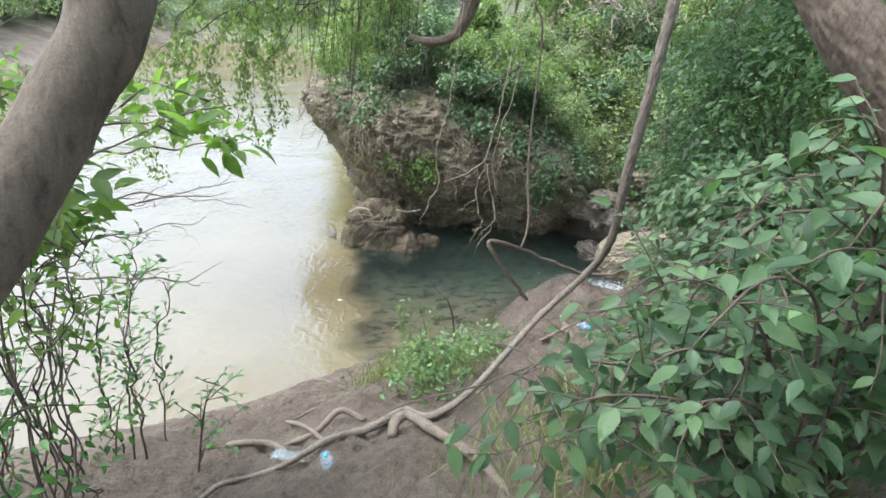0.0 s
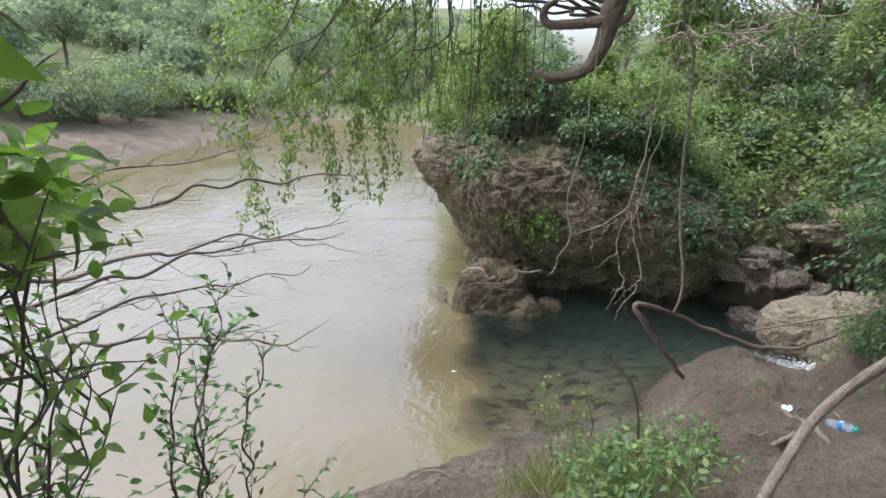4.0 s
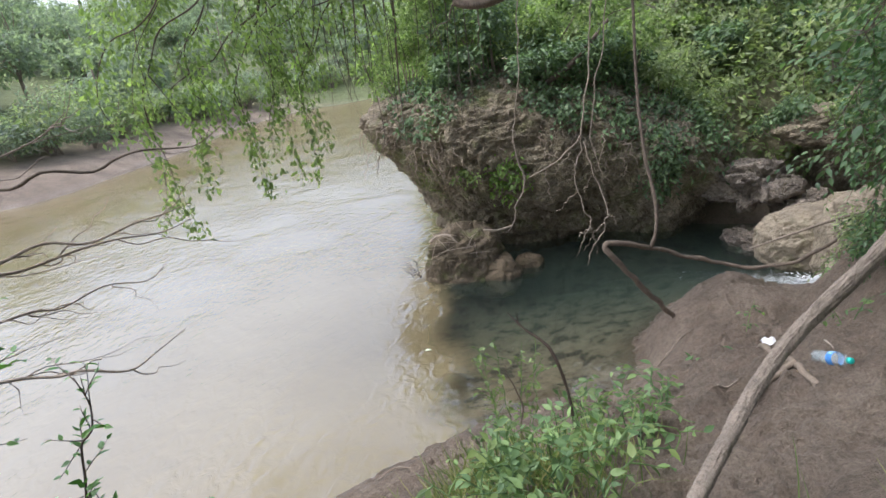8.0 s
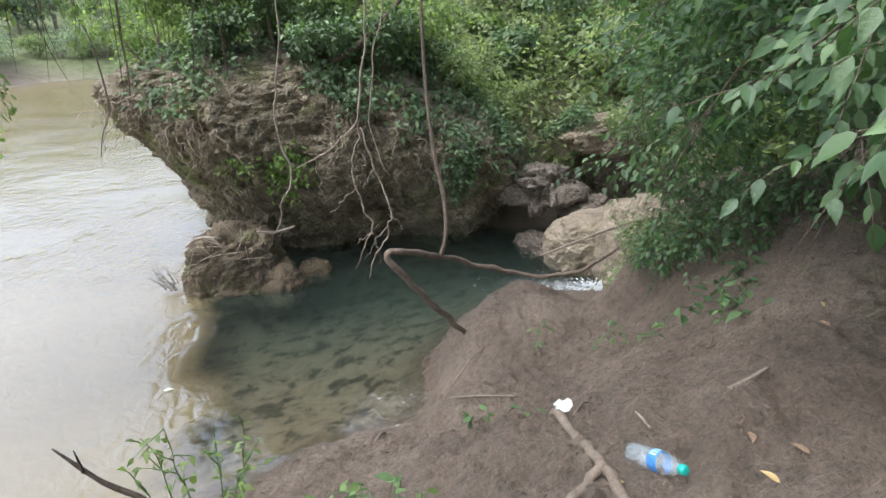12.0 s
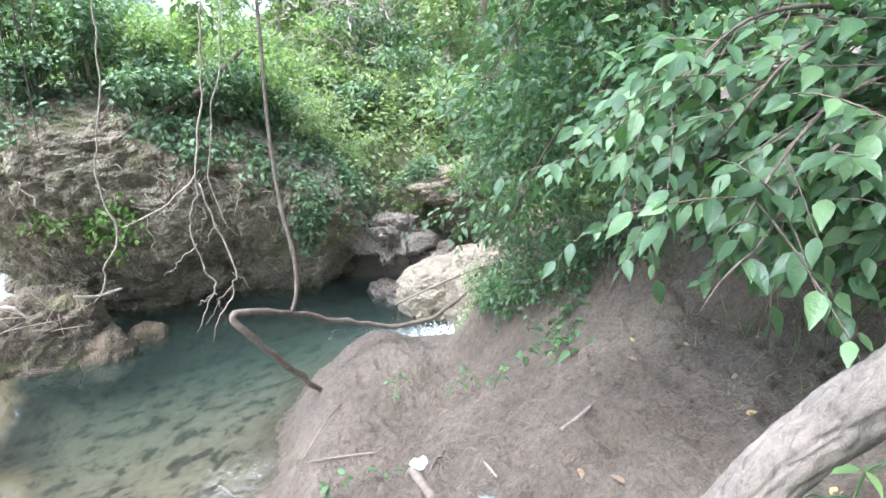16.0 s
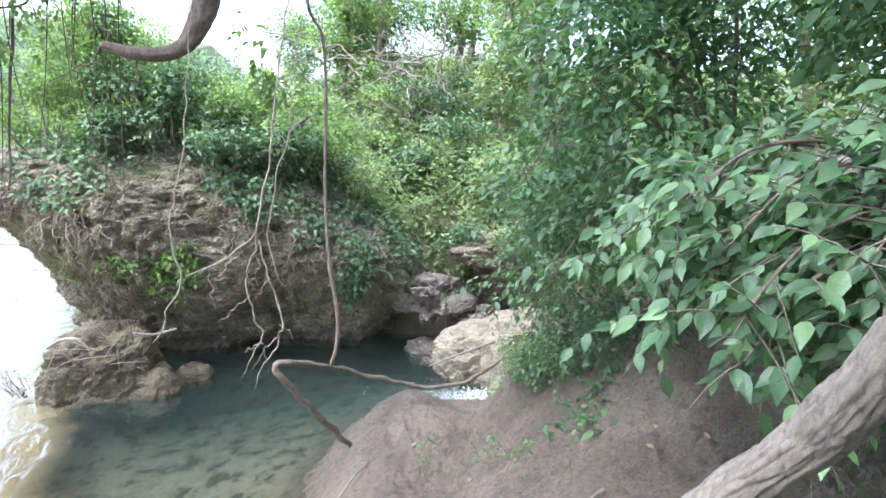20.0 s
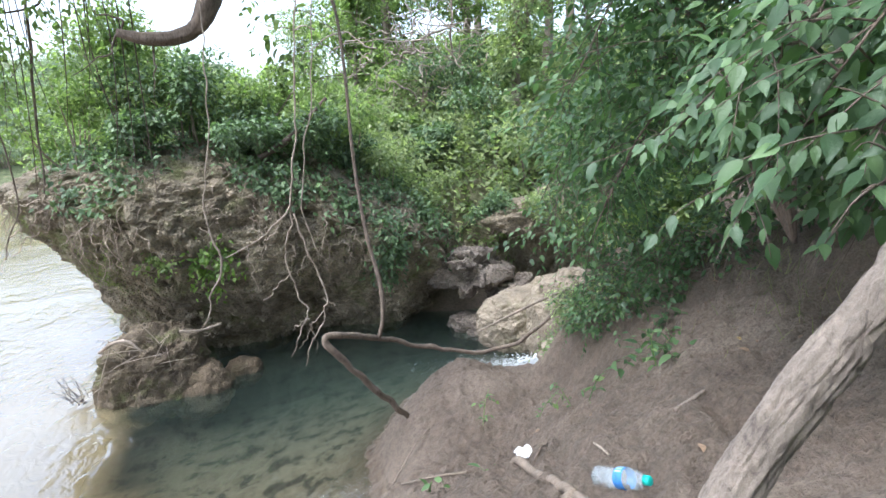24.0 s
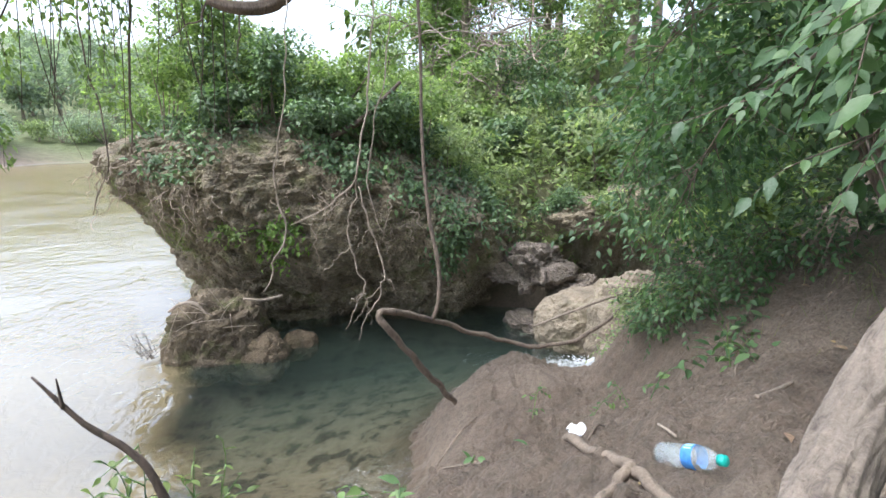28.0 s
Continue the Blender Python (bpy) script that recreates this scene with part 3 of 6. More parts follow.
def ground_height(x, y, fine=True):
    x, y = np.asarray(x, float), np.asarray(y, float)
    d = river_distance(x, y)
    p = np.stack([np.ravel(x), np.ravel(y), 0 * np.ravel(x)], 1)
    # near bank
    near = np.interp(d, [0, 0.25, 0.6, 1.15, 2.05, 3.05, 3.8, 4.15, 4.65, 5.65, 7.7, 13.7, 40, 200], [0, 0.14, 0.36, 0.75, 1.5, 2.36, 2.68, 2.9, 3.12, 3.4, 3.9, 5.1, 10, 20])
    lip = 0.2 * smooth(0.0, 0.3, d) * smooth(1.6, 0.7, d) * smooth(1.0, 1.5, x) * smooth(3.2, 2.6, x) - np.minimum(0.45 * near, 0.5) * smooth(2.6, 3.4, x) * smooth(2.8, 1.4, d)
    lip = lip + (0.10 * (0.2 + 0.8 * smooth(3.5, 2.6, d)) + 0.07 * smooth(1.6, 2.4, x)) * smooth(1.4, 2.4, d) * smooth(5.4, 4.2, d) * smooth(0.5, 1.3, x)
    near = near + lip + 0.14 * np.clip(x - 3.0, 0, 12) * smooth(1.5, 4.5, d)
    # land behind the rock
    low = np.interp(y, [12, 13.2, 14.5, 18, 30, 60], [0.6, 1.0, 2.3, 3.1, 3.5, 3.5])
    high = np.interp(y, [12, 13.2, 14.5, 18, 24, 34, 60], [0.6, 1.0, 2.3, 3.9, 5.4, 7.0, 8.0])
    hill = low + (high - low) * smooth(1.0, 5.0, x) + 0.12 * np.clip(x - 2, 0, 40) - 0.02 * np.clip(-x, 0, 40) * 6
    hill = hill * smooth(0, 1.2 + 1.2 * np.clip(-1.5 - x, 0, 8), d)
    far = np.interp(d, [0, 1.0, 6, 12, 25, 60, 150, 400], [0, 0.7, 1.5, 2.2, 4.2, 13, 26, 32])
    is_far = (x < -12) & ((y > 52 + (x + 16) * 0.5) | (x < -20)) & (y > -x * 0.0 - 200) & ((x + 21.5 + np.clip(y - 22, -100, 0) * 0.86) < 4)
    is_hill = (y > 12.2 + np.clip(6.2 - x, 0, 2) * 0.6) | ((x > 6.0) & (y > 11.6))
    land = np.where(is_far, far, np.where(is_hill, hill, near))
    bed = -np.interp(-d, [0, 0.3, 1.2, 3, 8], [0.0, 0.12, 0.36, 0.7, 1.4])
    h = np.where(d > 0, land, bed)
    if fine:
        n1 = fbm(p, 0.8, 4, 3).reshape(x.shape)
        n2 = ridged(p, 3.2, 4, 11).reshape(x.shape) + 0.75 * ridged(p, 9.0, 3, 17).reshape(x.shape) + 0.5 * fbm(p, 17.0, 2, 23).reshape(x.shape)
        damp = smooth(-0.1, 0.8, d)
        n3 = ridged(p, 15.0, 2, 27).reshape(x.shape) + 0.6 * vnoise(p, 31.0, 29).reshape(x.shape)
        close = smooth(5.0, 1.2, np.maximum(np.abs(x - 1.0) - 2.4, np.abs(y - 5.8) - 3.2))
        h = h + (0.10 * n1 + (0.006 + 0.026 * close) * n2 + 0.012 * n3 * close) * (0.3 + 0.7 * damp)
    return h


def spread(lo, hi, step, reach, grow=1.16):
    core = np.arange(lo, hi + step / 2, step)
    out, s, up, down = [], step, [core[-1]], [core[0]]
    while up[-1] < reach:
        s *= grow
        up.append(up[-1] + s)
    s = step
    while down[-1] > -reach:
        s *= grow
        down.append(down[-1] - s)
    return np.r_[np.array(down[:0:-1]), core, np.array(up[1:])]


def ground_at(x, y):
    return float(ground_height(np.array([x]), np.array([y]))[0])


def three_steps(lo, a, b, hi, fine, coarse):
    """Fine steps between a and b, coarser ones to lo and hi, then growing to the horizon."""
    far = spread(lo, hi, coarse, 420, 1.13)
    return np.r_[far[far < a - fine / 2], np.arange(a, b, fine), far[far > b + fine / 2]]


gx, gy = three_steps(-2.6, 0.4, 3.3, 4.8, 0.018, 0.034), three_steps(2.4, 3.9, 7.6, 9.2, 0.018, 0.034)
mx, my = np.meshgrid(gx, gy)
gz = ground_height(mx, my)
nx, ny = len(gx), len(gy)
i = (np.arange(ny - 1)[:, None] * nx + np.arange(nx - 1)[None]).ravel()
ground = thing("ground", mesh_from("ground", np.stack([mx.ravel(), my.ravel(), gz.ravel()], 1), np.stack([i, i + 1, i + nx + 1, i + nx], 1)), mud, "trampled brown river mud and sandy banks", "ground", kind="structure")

wx, wy = spread(-8, 6, 0.5, 420, 1.4), spread(2, 16, 0.5, 420, 1.4)
ax_, ay_ = np.meshgrid(wx, wy)
i = (np.arange(len(wy) - 1)[:, None] * len(wx) + np.arange(len(wx) - 1)[None]).ravel()
river = thing("water", mesh_from("water", np.stack([ax_.ravel(), ay_.ravel(), 0 * ax_.ravel()], 1), np.stack([i, i + 1, i + len(wx) + 1, i + len(wx)], 1)), water, "silty tan river meeting a clear teal spring pool", "river", kind="structure")

# ---- plain and clear materials for small things ----
def plain(name, colour, rough=0.5, grain=30.0, vary=0.25):
    m, nodes, links, bsdf = material(name)
    t = noise_tex(nodes, links, position(nodes), grain, 4)
    lo, hi = tuple(c * (1 - vary) for c in colour), tuple(min(1, c * (1 + vary)) for c in colour)
    links.new(ramp(nodes, links, t, [(0.3, lo), (0.7, hi)]), bsdf.inputs["Base Color"])
    bsdf.inputs["Roughness"].default_value = rough
    return m


clear_plastic, nodes, links, bsdf = material("clear_plastic")
bsdf.inputs["Base Color"].default_value = (0.72, 0.86, 0.93, 1)
bsdf.inputs["Roughness"].default_value = 0.12
bsdf.inputs["Alpha"].default_value = 0.15
label_blue = plain("blue_label", (0.05, 0.18, 0.46), 0.4, 60, 0.3)
label_pale = plain("pale_blue_print", (0.45, 0.75, 0.9), 0.4)
cap_teal = plain("teal_cap", (0.02, 0.38, 0.32), 0.4)
white_paper = plain("white_wrapper", (0.62, 0.62, 0.63), 0.55, 40, 0.06)
dark_print = plain("dark_print", (0.05, 0.03, 0.05), 0.5)
foam_white = plain("white_foam", (0.58, 0.61, 0.61), 0.35, 40, 0.1)
leaf_dry = plain("dry_leaf", (0.42, 0.30, 0.13), 0.6, 50, 0.3)
leaf_rust = plain("rusty_leaf", (0.24, 0.16, 0.10), 0.6, 50, 0.3)
moss_green = leaf_material("moss", (0.06, 0.09, 0.015), (0.12, 0.16, 0.03), (0.2, 0.24, 0.06), 0.8, 0.1)
leaf_weed = leaf_material("weed_leaf", (0.085, 0.15, 0.06), (0.13, 0.215, 0.08), (0.20, 0.295, 0.105), 0.5)

# ---- the overhanging rock ----
RZ = np.array([-0.9, 0.0, 0.4, 0.8, 1.2, 1.55, 1.92, 2.3, 2.62, 2.9, 3.18, 3.42, 3.62])
RXL = np.array([-2.35, -2.4, -2.42, -2.45, -2.6, -2.9, -3.2, -3.5, -3.78, -3.86, -3.3, -2.2, -0.6])
RXR = np.array([3.3, 3.36, 3.45, 3.58, 3.65, 3.7, 3.5, 3.1, 2.6, 2.2, 1.8, 1.2, 0.5])
RYF = np.array([13.0, 12.9, 12.7, 12.35, 12.05, 11.85, 11.75, 11.75, 11.85, 11.95, 12.2, 12.7, 13.4])
zt = np.linspace(-0.9, 3.62, 400)
blur = np.exp(-np.linspace(-2, 2, 41) ** 2)
blur /= blur.sum()


def eased(values):
    v = np.interp(zt, RZ, values)
    return np.convolve(np.pad(v, 20, mode="edge"), blur, mode="valid")


TXL, TXR, TYF = eased(RXL), eased(RXR), eased(RYF)


def rock_surface(theta, z):
    xl, xr, yf = np.interp(z, zt, TXL), np.interp(z, zt, TXR), np.interp(z, zt, TYF)
    cx, a, b = (xl + xr) / 2, (xr - xl) / 2, 14.6 - yf
    c, s = np.cos(theta), np.sin(theta)
    e = 2 / 3.0
    return cx + a * np.sign(c) * np.abs(c) ** e, 14.6 + b * np.sign(s) * np.abs(s) ** e


th = np.r_[np.linspace(np.pi - 0.25, 2 * np.pi + 0.25, 700, endpoint=False), np.linspace(0.25, np.pi - 0.25, 60, endpoint=False)]
zs = np.r_[np.linspace(-0.9, -0.05, 14, endpoint=False), np.linspace(-0.05, 3.3, 230, endpoint=False), np.linspace(3.3, 3.62, 26)]
tt, zz = np.meshgrid(th, zs)
rx, ry = rock_surface(tt, zz)
P = np.stack([rx.ravel(), ry.ravel(), zz.ravel()], 1)
dirn = unit(np.stack([rx.ravel() - 0.2, (ry.ravel() - 14.6) * 1.6, 0.5 * (zz.ravel() - 1.4)], 1))
W = P + 0.25 * np.stack([vnoise(P, 1.3, 71), vnoise(P, 1.3, 72), vnoise(P, 1.3, 73)], 1)
knob = np.abs(vnoise(W, 2.6, 31)) * 0.17 + np.abs(vnoise(W, 5.8, 41)) * 0.085 + np.abs(vnoise(W, 13.0, 51)) * 0.048 + np.abs(vnoise(W, 27.0, 53)) * 0.025
pits = smooth(0.28, 0.55, vnoise(W, 4.4, 47)) * 0.09 + smooth(0.3, 0.6, vnoise(W, 9.5, 48)) * 0.05
disp = 0.16 * fbm(W, 0.8, 2, 21) + knob - pits - 0.09 + 0.05 * np.sin(6.5 * P[:, 2] + 2.0 * vnoise(P, 0.9, 24)) * smooth(1.2, 0.4, P[:, 2])
cave = np.exp(-(((P[:, 0] - 0.8) / 1.35) ** 4)) * smooth(1.4, 0.85, P[:, 2] + 0.25 * vnoise(P, 1.6, 77)) * (P[:, 1] < 14.6)
P = P + dirn * disp[:, None]
P[:, 1] += 0.3 * cave
n_t = len(th)
i = np.arange(len(zs) - 1)[:, None] * n_t
j = np.arange(n_t)[None]
k = (j + 1) % n_t
quads = np.stack([i + j, i + k, i + n_t + k, i + n_t + j], -1).reshape(-1, 4)
P = np.vstack([P, [0.0, 14.4, 3.66]])
last = (len(zs) - 1) * n_t
fan = np.stack([last + np.arange(n_t), last + (np.arange(n_t) + 1) % n_t, np.full(n_t, len(P) - 1)], 1)
rock_me = mesh_from("rock_body", P, [quads, fan])
rock = anchor("rock_outcrop", (0.2, 13.2, 0.0), "pitted grey-brown tufa outcrop overhanging the pool, mossy in patches", "rock")
part("rock_body", rock_me, tufa, rock)
RN = np.zeros(len(P) * 3, np.float32)
rock_me.vertices.foreach_get("normal", RN)
RN = RN.reshape(-1, 3)
if (RN[:, 1] * (P[:, 1] - 14.6)).mean() < 0:
    RN = -RN
front = np.nonzero((P[:, 1] < 13.9) & (P[:, 2] > 0.25))[0]


def on_rock(n, weight, seed):
    """Points and normals on the rock's face, picked by weight(x, z)."""
    g = np.random.default_rng(seed)
    w = np.clip(weight(P[front, 0], P[front, 2]), 0, None) * np.clip(0.5 + fbm(P[front], 1.9, 2, seed), 0.02, 2)
    k = front[g.choice(len(front), n, p=w / w.sum())]
    return P[k] + g.normal(size=(n, 3)) * 0.012, RN[k], g


mp, mn, g = on_rock(9000, lambda x, z: np.exp(-(((x + 2.0) / 0.5) ** 2) - ((z - 1.5) / 0.55) ** 2) + 0.5 * np.exp(-(((x - 1.2) / 1.6) ** 2) - ((z - 1.75) / 0.35) ** 2) + 0.4 * np.exp(-(((x + 3.0) / 0.5) ** 2) - ((z - 2.3) / 0.3) ** 2), 91)
part("moss", leaf_mesh("moss", mp, mn + g.normal(size=mn.shape) * 0.7 + [0, 0, -0.6], g.normal(size=mn.shape), 0.018 + 0.03 * g.random(len(mp)), LEAF_SLIM, LEAF_SMALL_F), moss_green, rock, "olive moss tufts")


rp, rn, g = on_rock(70, lambda x, z: np.exp(-(((x + 1.6) / 1.3) ** 2) - ((z - 2.65) / 0.3) ** 2) + 0.4 * np.exp(-(((x - 1.0) / 1.2) ** 2) - ((z - 2.2) / 0.3) ** 2), 95)
for s, (a, n) in enumerate(zip(rp, rn)):
    reach = 0.25 + 0.55 * g.random()
    side = 0.25 * g.normal()
    rows = [(*(a - n * 0.03), 0.009), (*(a + n * 0.07 + [side * 0.3, -0.03, -0.2 * reach]), 0.008), (*(a + n * 0.06 + [side * 0.8, -0.05, -0.65 * reach]), 0.006), (*(a + n * 0.04 + [side, -0.04, -reach]), 0.002)]
    part("hanging_root", tubes("hanging_root", [crook(rows, 1200 + s, 0.03, 12)], 5, 0.2, s, 22), bark_root if s % 3 else bark_pale, rock)


def boulder_mesh(name, at, size, seed, rough=0.25, turn=0.0, res=40):
    u = np.linspace(0, 2 * np.pi, 2 * res, endpoint=False)
    v = np.linspace(-np.pi / 2, np.pi / 2, res)
    uu, vv = np.meshgrid(u, v)
    d = np.stack([np.cos(vv) * np.cos(uu), np.cos(vv) * np.sin(uu), np.sin(vv)], -1).reshape(-1, 3)
    e = np.sign(d) * np.abs(d) ** 0.8
    q = d + seed + 0.12 * np.stack([vnoise(d + seed, 2.5, seed + k) for k in (11, 12, 13)], 1)
    r = 1 - 0.35 * rough + rough * fbm(q, 1.4, 2, seed) + rough * (0.7 * np.abs(vnoise(q, 3.3, seed + 3)) + 0.4 * np.abs(vnoise(q, 7.5, seed + 4)) + 0.32 * np.abs(vnoise(q, 16.0, seed + 5)) + 0.2 * np.abs(vnoise(q, 33.0, seed + 7)) - 0.5 * smooth(0.3, 0.6, vnoise(q, 5.5, seed + 6)))
    p = e * r[:, None] * np.array(size)
    c, s = np.cos(turn), np.sin(turn)
    p = np.stack([c * p[:, 0] - s * p[:, 1], s * p[:, 0] + c * p[:, 1], p[:, 2]], 1) + np.array(at)
    n = 2 * res
    i = np.arange(res - 1)[:, None] * n
    j = np.arange(n)[None]
    k = (j + 1) % n
    return mesh_from(name, p, np.stack([i + j, i + k, i + n + k, i + n + j], -1).reshape(-1, 4))


def boulder(at, size, mat, label, seed, rough=0.2, turn=0.0, res=48):
    return thing("boulder", boulder_mesh("boulder", at, size, seed, rough, turn, res), mat, label, "boulder")


clump = anchor("rock_clump", (-1.65, 11.35, 0.0), "crumbling rock clump matted with pale dead roots at the waterline", "rock")
part("rock_body", boulder_mesh("rock_body", (-1.42, 11.62, 0.2), (0.68, 0.52, 0.62), 51, 0.2, 0.3, 110), clump_rock, clump)
g = np.random.default_rng(15)
for s in range(26):
    a = np.array([-1.85 + 0.75 * g.random(), 11.1 + 0.25 * g.random(), 0.35 + 0.55 * g.random()])
    d = np.array([g.normal() * 0.35 - 0.1, -0.05 * g.random(), -0.15 + 0.25 * g.normal()])
    part("dead_root", tubes("dead_root", [[(*a, 0.007), (*(a + d * 0.5 + [0, -0.03, 0.03]), 0.006), (*(a + d), 0.002)]], 5, 0.2, s, 12), bark_pale, clump)
fd = unit(g.normal(size=(1500, 3)) * [1, 1, 0.7] + [0, -0.5, 0.35])
ft = unit(np.cross(fd, g.normal(size=(1500, 3))) + [0, 0, -0.35])
tagged(part("root_mat", leaf_mesh("root_mat", np.array([-1.42, 11.62, 0.2]) + fd * [0.70, 0.54, 0.64] * (0.94 + 0.12 * g.random((1500, 1))), ft, fd, 0.07 + 0.13 * g.random(1500), LEAF_SLIM * [1, 0.5, 1], LEAF_SMALL_F), bark_root, clump, "matted fine roots"), kind="stuff")
part("dead_root", tubes("dead_root", [[(-1.97, 11.17, 0.80, 0.02), (-1.77, 11.10, 0.94, 0.024), (-1.57, 11.07, 0.95, 0.022), (-1.42, 11.05, 0.80, 0.014)]], 7, 0.2, 3, 24), bark_pale, clump, "bleached curved root")
part("dead_root", tubes("dead_root", [[(-0.45, 11.6, 0.88, 0.022), (-0.7, 11.4, 0.88, 0.022), (-0.95, 11.25, 0.95, 0.018)]], 7, 0.2, 4, 20), bark_pale, clump)
for s in range(14):
    a = np.array([-2.25 - 0.2 * g.random(), 11.2 + 0.3 * g.random(), 0.05])
    d = np.array([-0.35 * g.random(), -0.15 * g.random(), 0.25 + 0.3 * g.random()])
    part("twig", tubes("twig", [[(*a, 0.006), (*(a + d * 0.5 + g.normal(size=3) * 0.04), 0.004), (*(a + d), 0.0015)]], 4, 0, s, 8), bark_dark, clump)
boulder((-0.82, 11.42, -0.06), (0.46, 0.32, 0.38), brown_rock, "brown wet boulder at the pool's edge", 61, 0.16)
boulder((-0.22, 11.84, -0.06), (0.27, 0.24, 0.24), brown_rock, "half-sunken dark boulder in the pool", 65, 0.12)
boulder((4.68, 11.6, 0.32), (0.95, 0.62, 0.58), pale_rock, "pale travertine boulder beside the small waterfall", 71, 0.09, 0.2, 80)
boulder((5.3, 11.85, 0.62), (0.7, 0.5, 0.34), pale_rock, "flat travertine ledge above the small waterfall", 73, 0.18, 0.4)
boulder((5.05, 10.75, 0.6), (0.75, 0.65, 0.72), pale_rock, "pale stained travertine block under the shrub", 75, 0.2)
boulder((3.98, 12.75, 1.02), (0.6, 0.48, 0.36), grey_rock, "grey layered boulder wedged in the gully", 83, 0.42, 0.5)
boulder((3.85, 12.35, 0.05), (0.45, 0.4, 0.2), grey_rock, "low wet stone at the stream's mouth", 85, 0.2)
boulder((4.75, 12.6, 0.55), (0.5, 0.4, 0.35), grey_rock, "wet ledge stone in the stream", 86, 0.25)
boulder((4.5, 10.15, 0.2), (0.32, 0.28, 0.3), pale_rock, "small tan boulder beside the mud bank", 88, 0.2)
boulder((5.35, 13.0, 1.95), (0.95, 0.6, 0.34), tufa, "overhanging rock lip above the stream's dark hollow", 93, 0.22)
boulder((6.1, 13.4, 1.2), (0.9, 0.6, 1.0), tufa, "dark hollowed rock bank behind the stream", 89, 0.3)

# waterfall and its foam
fall = anchor("waterfall", (4.5, 10.75, 0.0), "small white cascade running off pale rock into the pool", "waterfall")
g = np.random.default_rng(19)
for lane, (x0, y0, z0) in enumerate([(4.62, 10.62, 0.30), (4.52, 10.72, 0.24), (4.45, 10.55, 0.18)]):
    rows = [(x0 + 0.30, y0 + 0.22, z0 + 0.10, 0.02), (x0 + 0.12, y0 + 0.06, z0 + 0.02, 0.035), (x0 - 0.05, y0 - 0.04, z0 * 0.55, 0.04), (x0 - 0.22, y0 - 0.08, 0.04, 0.045), (x0 - 0.5, y0 - 0.05, -0.01, 0.02)]
    part("stream", tubes("stream", [rows], 8, 0.6, lane, 40), foam_white, fall)
n = 1500
u = g.random(n) ** 1.3
fp = np.stack([4.25 - 1.05 * u + 0.09 * g.normal(size=n), 10.48 + 0.25 * u + (0.1 + 0.08 * u) * g.normal(size=n), 0.01 + 0.12 * (1 - u) ** 2 * g.random(n)], 1)
tagged(part("foam", leaf_mesh("foam", fp, g.normal(size=(n, 3)) * [1, 1, 0.3], g.normal(size=(n, 3)) * 0.4 + [0, 0, 1], 0.014 + 0.035 * g.random(n) * (1.2 - u)), foam_white, fall), kind="stuff")
fp = np.stack([g.uniform(2.3, 4.2, 300), g.uniform(9.9, 11.2, 300), np.full(300, 0.006)], 1)
fp = fp[river_distance(fp[:, 0], fp[:, 1]) < -0.05]
tagged(part("foam_fleck", leaf_mesh("foam_fleck", fp, np.tile([1.0, 0.3, 0], (len(fp), 1)) + g.normal(size=fp.shape) * [0.2, 0.2, 0], np.tile([0, 0, 1.0], (len(fp), 1)), 0.02 + 0.035 * g.random(len(fp)), LEAF_SLIM), foam_white, fall), kind="stuff")

# ---- trees, limbs and hanging wood ----
bark_limb = bark_material("plated_limb_bark", (0.10, 0.08, 0.066), (0.31, 0.262, 0.215), 2.4, 0.85)
limb = anchor("leaning_limb", (0.42, 2.96, 2.9), "long grey-brown leaning limb with ridged bark, foot in the mud", "tree limb")
part("stem", ridged_trunk("stem", [(1.4, 3.6, 6.9, 0.026), (1.308, 3.344, 5.318, 0.028), (1.297, 3.346, 4.452, 0.028), (1.344, 3.489, 3.945, 0.024), (1.283, 3.643, 3.618, 0.0215), (1.034, 3.637, 3.248, 0.0205), (0.61, 3.084, 3.01, 0.0195), (0.40, 2.93, ground_at(0.40, 2.93) + 0.05, 0.022), (0.28, 2.93, ground_at(0.28, 2.93) + 0.035, 0.023), (0.18, 3.0, ground_at(0.18, 3.0) + 0.07, 0.024), (0.09, 2.9, ground_at(0.09, 2.9) + 0.05, 0.026), (-0.04, 2.78, ground_at(-0.04, 2.78) + 0.03, 0.024)], 84, 1100, 0.13, 0.036, 17, 5), bark_limb, limb)
part("root", tubes("root", [[(x, y, ground_at(x, y) + dz, r) for x, y, dz, r in [(-0.04, 2.78, 0.03, 0.024), (-0.15, 2.7, 0.03, 0.022), (-0.24, 2.6, 0.03, 0.02), (-0.42, 2.45, 0.02, 0.016), (-0.6, 2.42, 0.02, 0.014), (-0.72, 2.3, 0.03, 0.016), (-0.78, 2.15, 0.02, 0.014)]]], 12, 0.16, 6, 90), bark_limb, limb)

trunk_left = anchor("young_tree", (-0.79, 0.60, 3.5), "smooth grey leaning young tree beside the path", "tree")
part("trunk", tubes("trunk", [[(0.1, 1.55, 6.9, 0.045), (-0.06, 1.23, 5.75, 0.047), (-0.12, 1.1, 5.2, 0.049), (-0.17, 1.04, 5.05, 0.049), (-0.26, 0.94, 4.85, 0.049), (-0.34, 0.85, 4.68, 0.049), (-0.56, 0.73, 4.2, 0.055), (-0.79, 0.6, 3.4, 0.062)]], 20, 0.07, 3, 100), bark_grey, trunk_left)
part("branch", tubes("branch", [[(-0.02, 1.3, 6.0, 0.03), (-0.25, 1.45, 6.5, 0.022), (-0.5, 1.6, 7.2, 0.012)]], 10, 0.08, 5, 30), bark_grey, trunk_left)
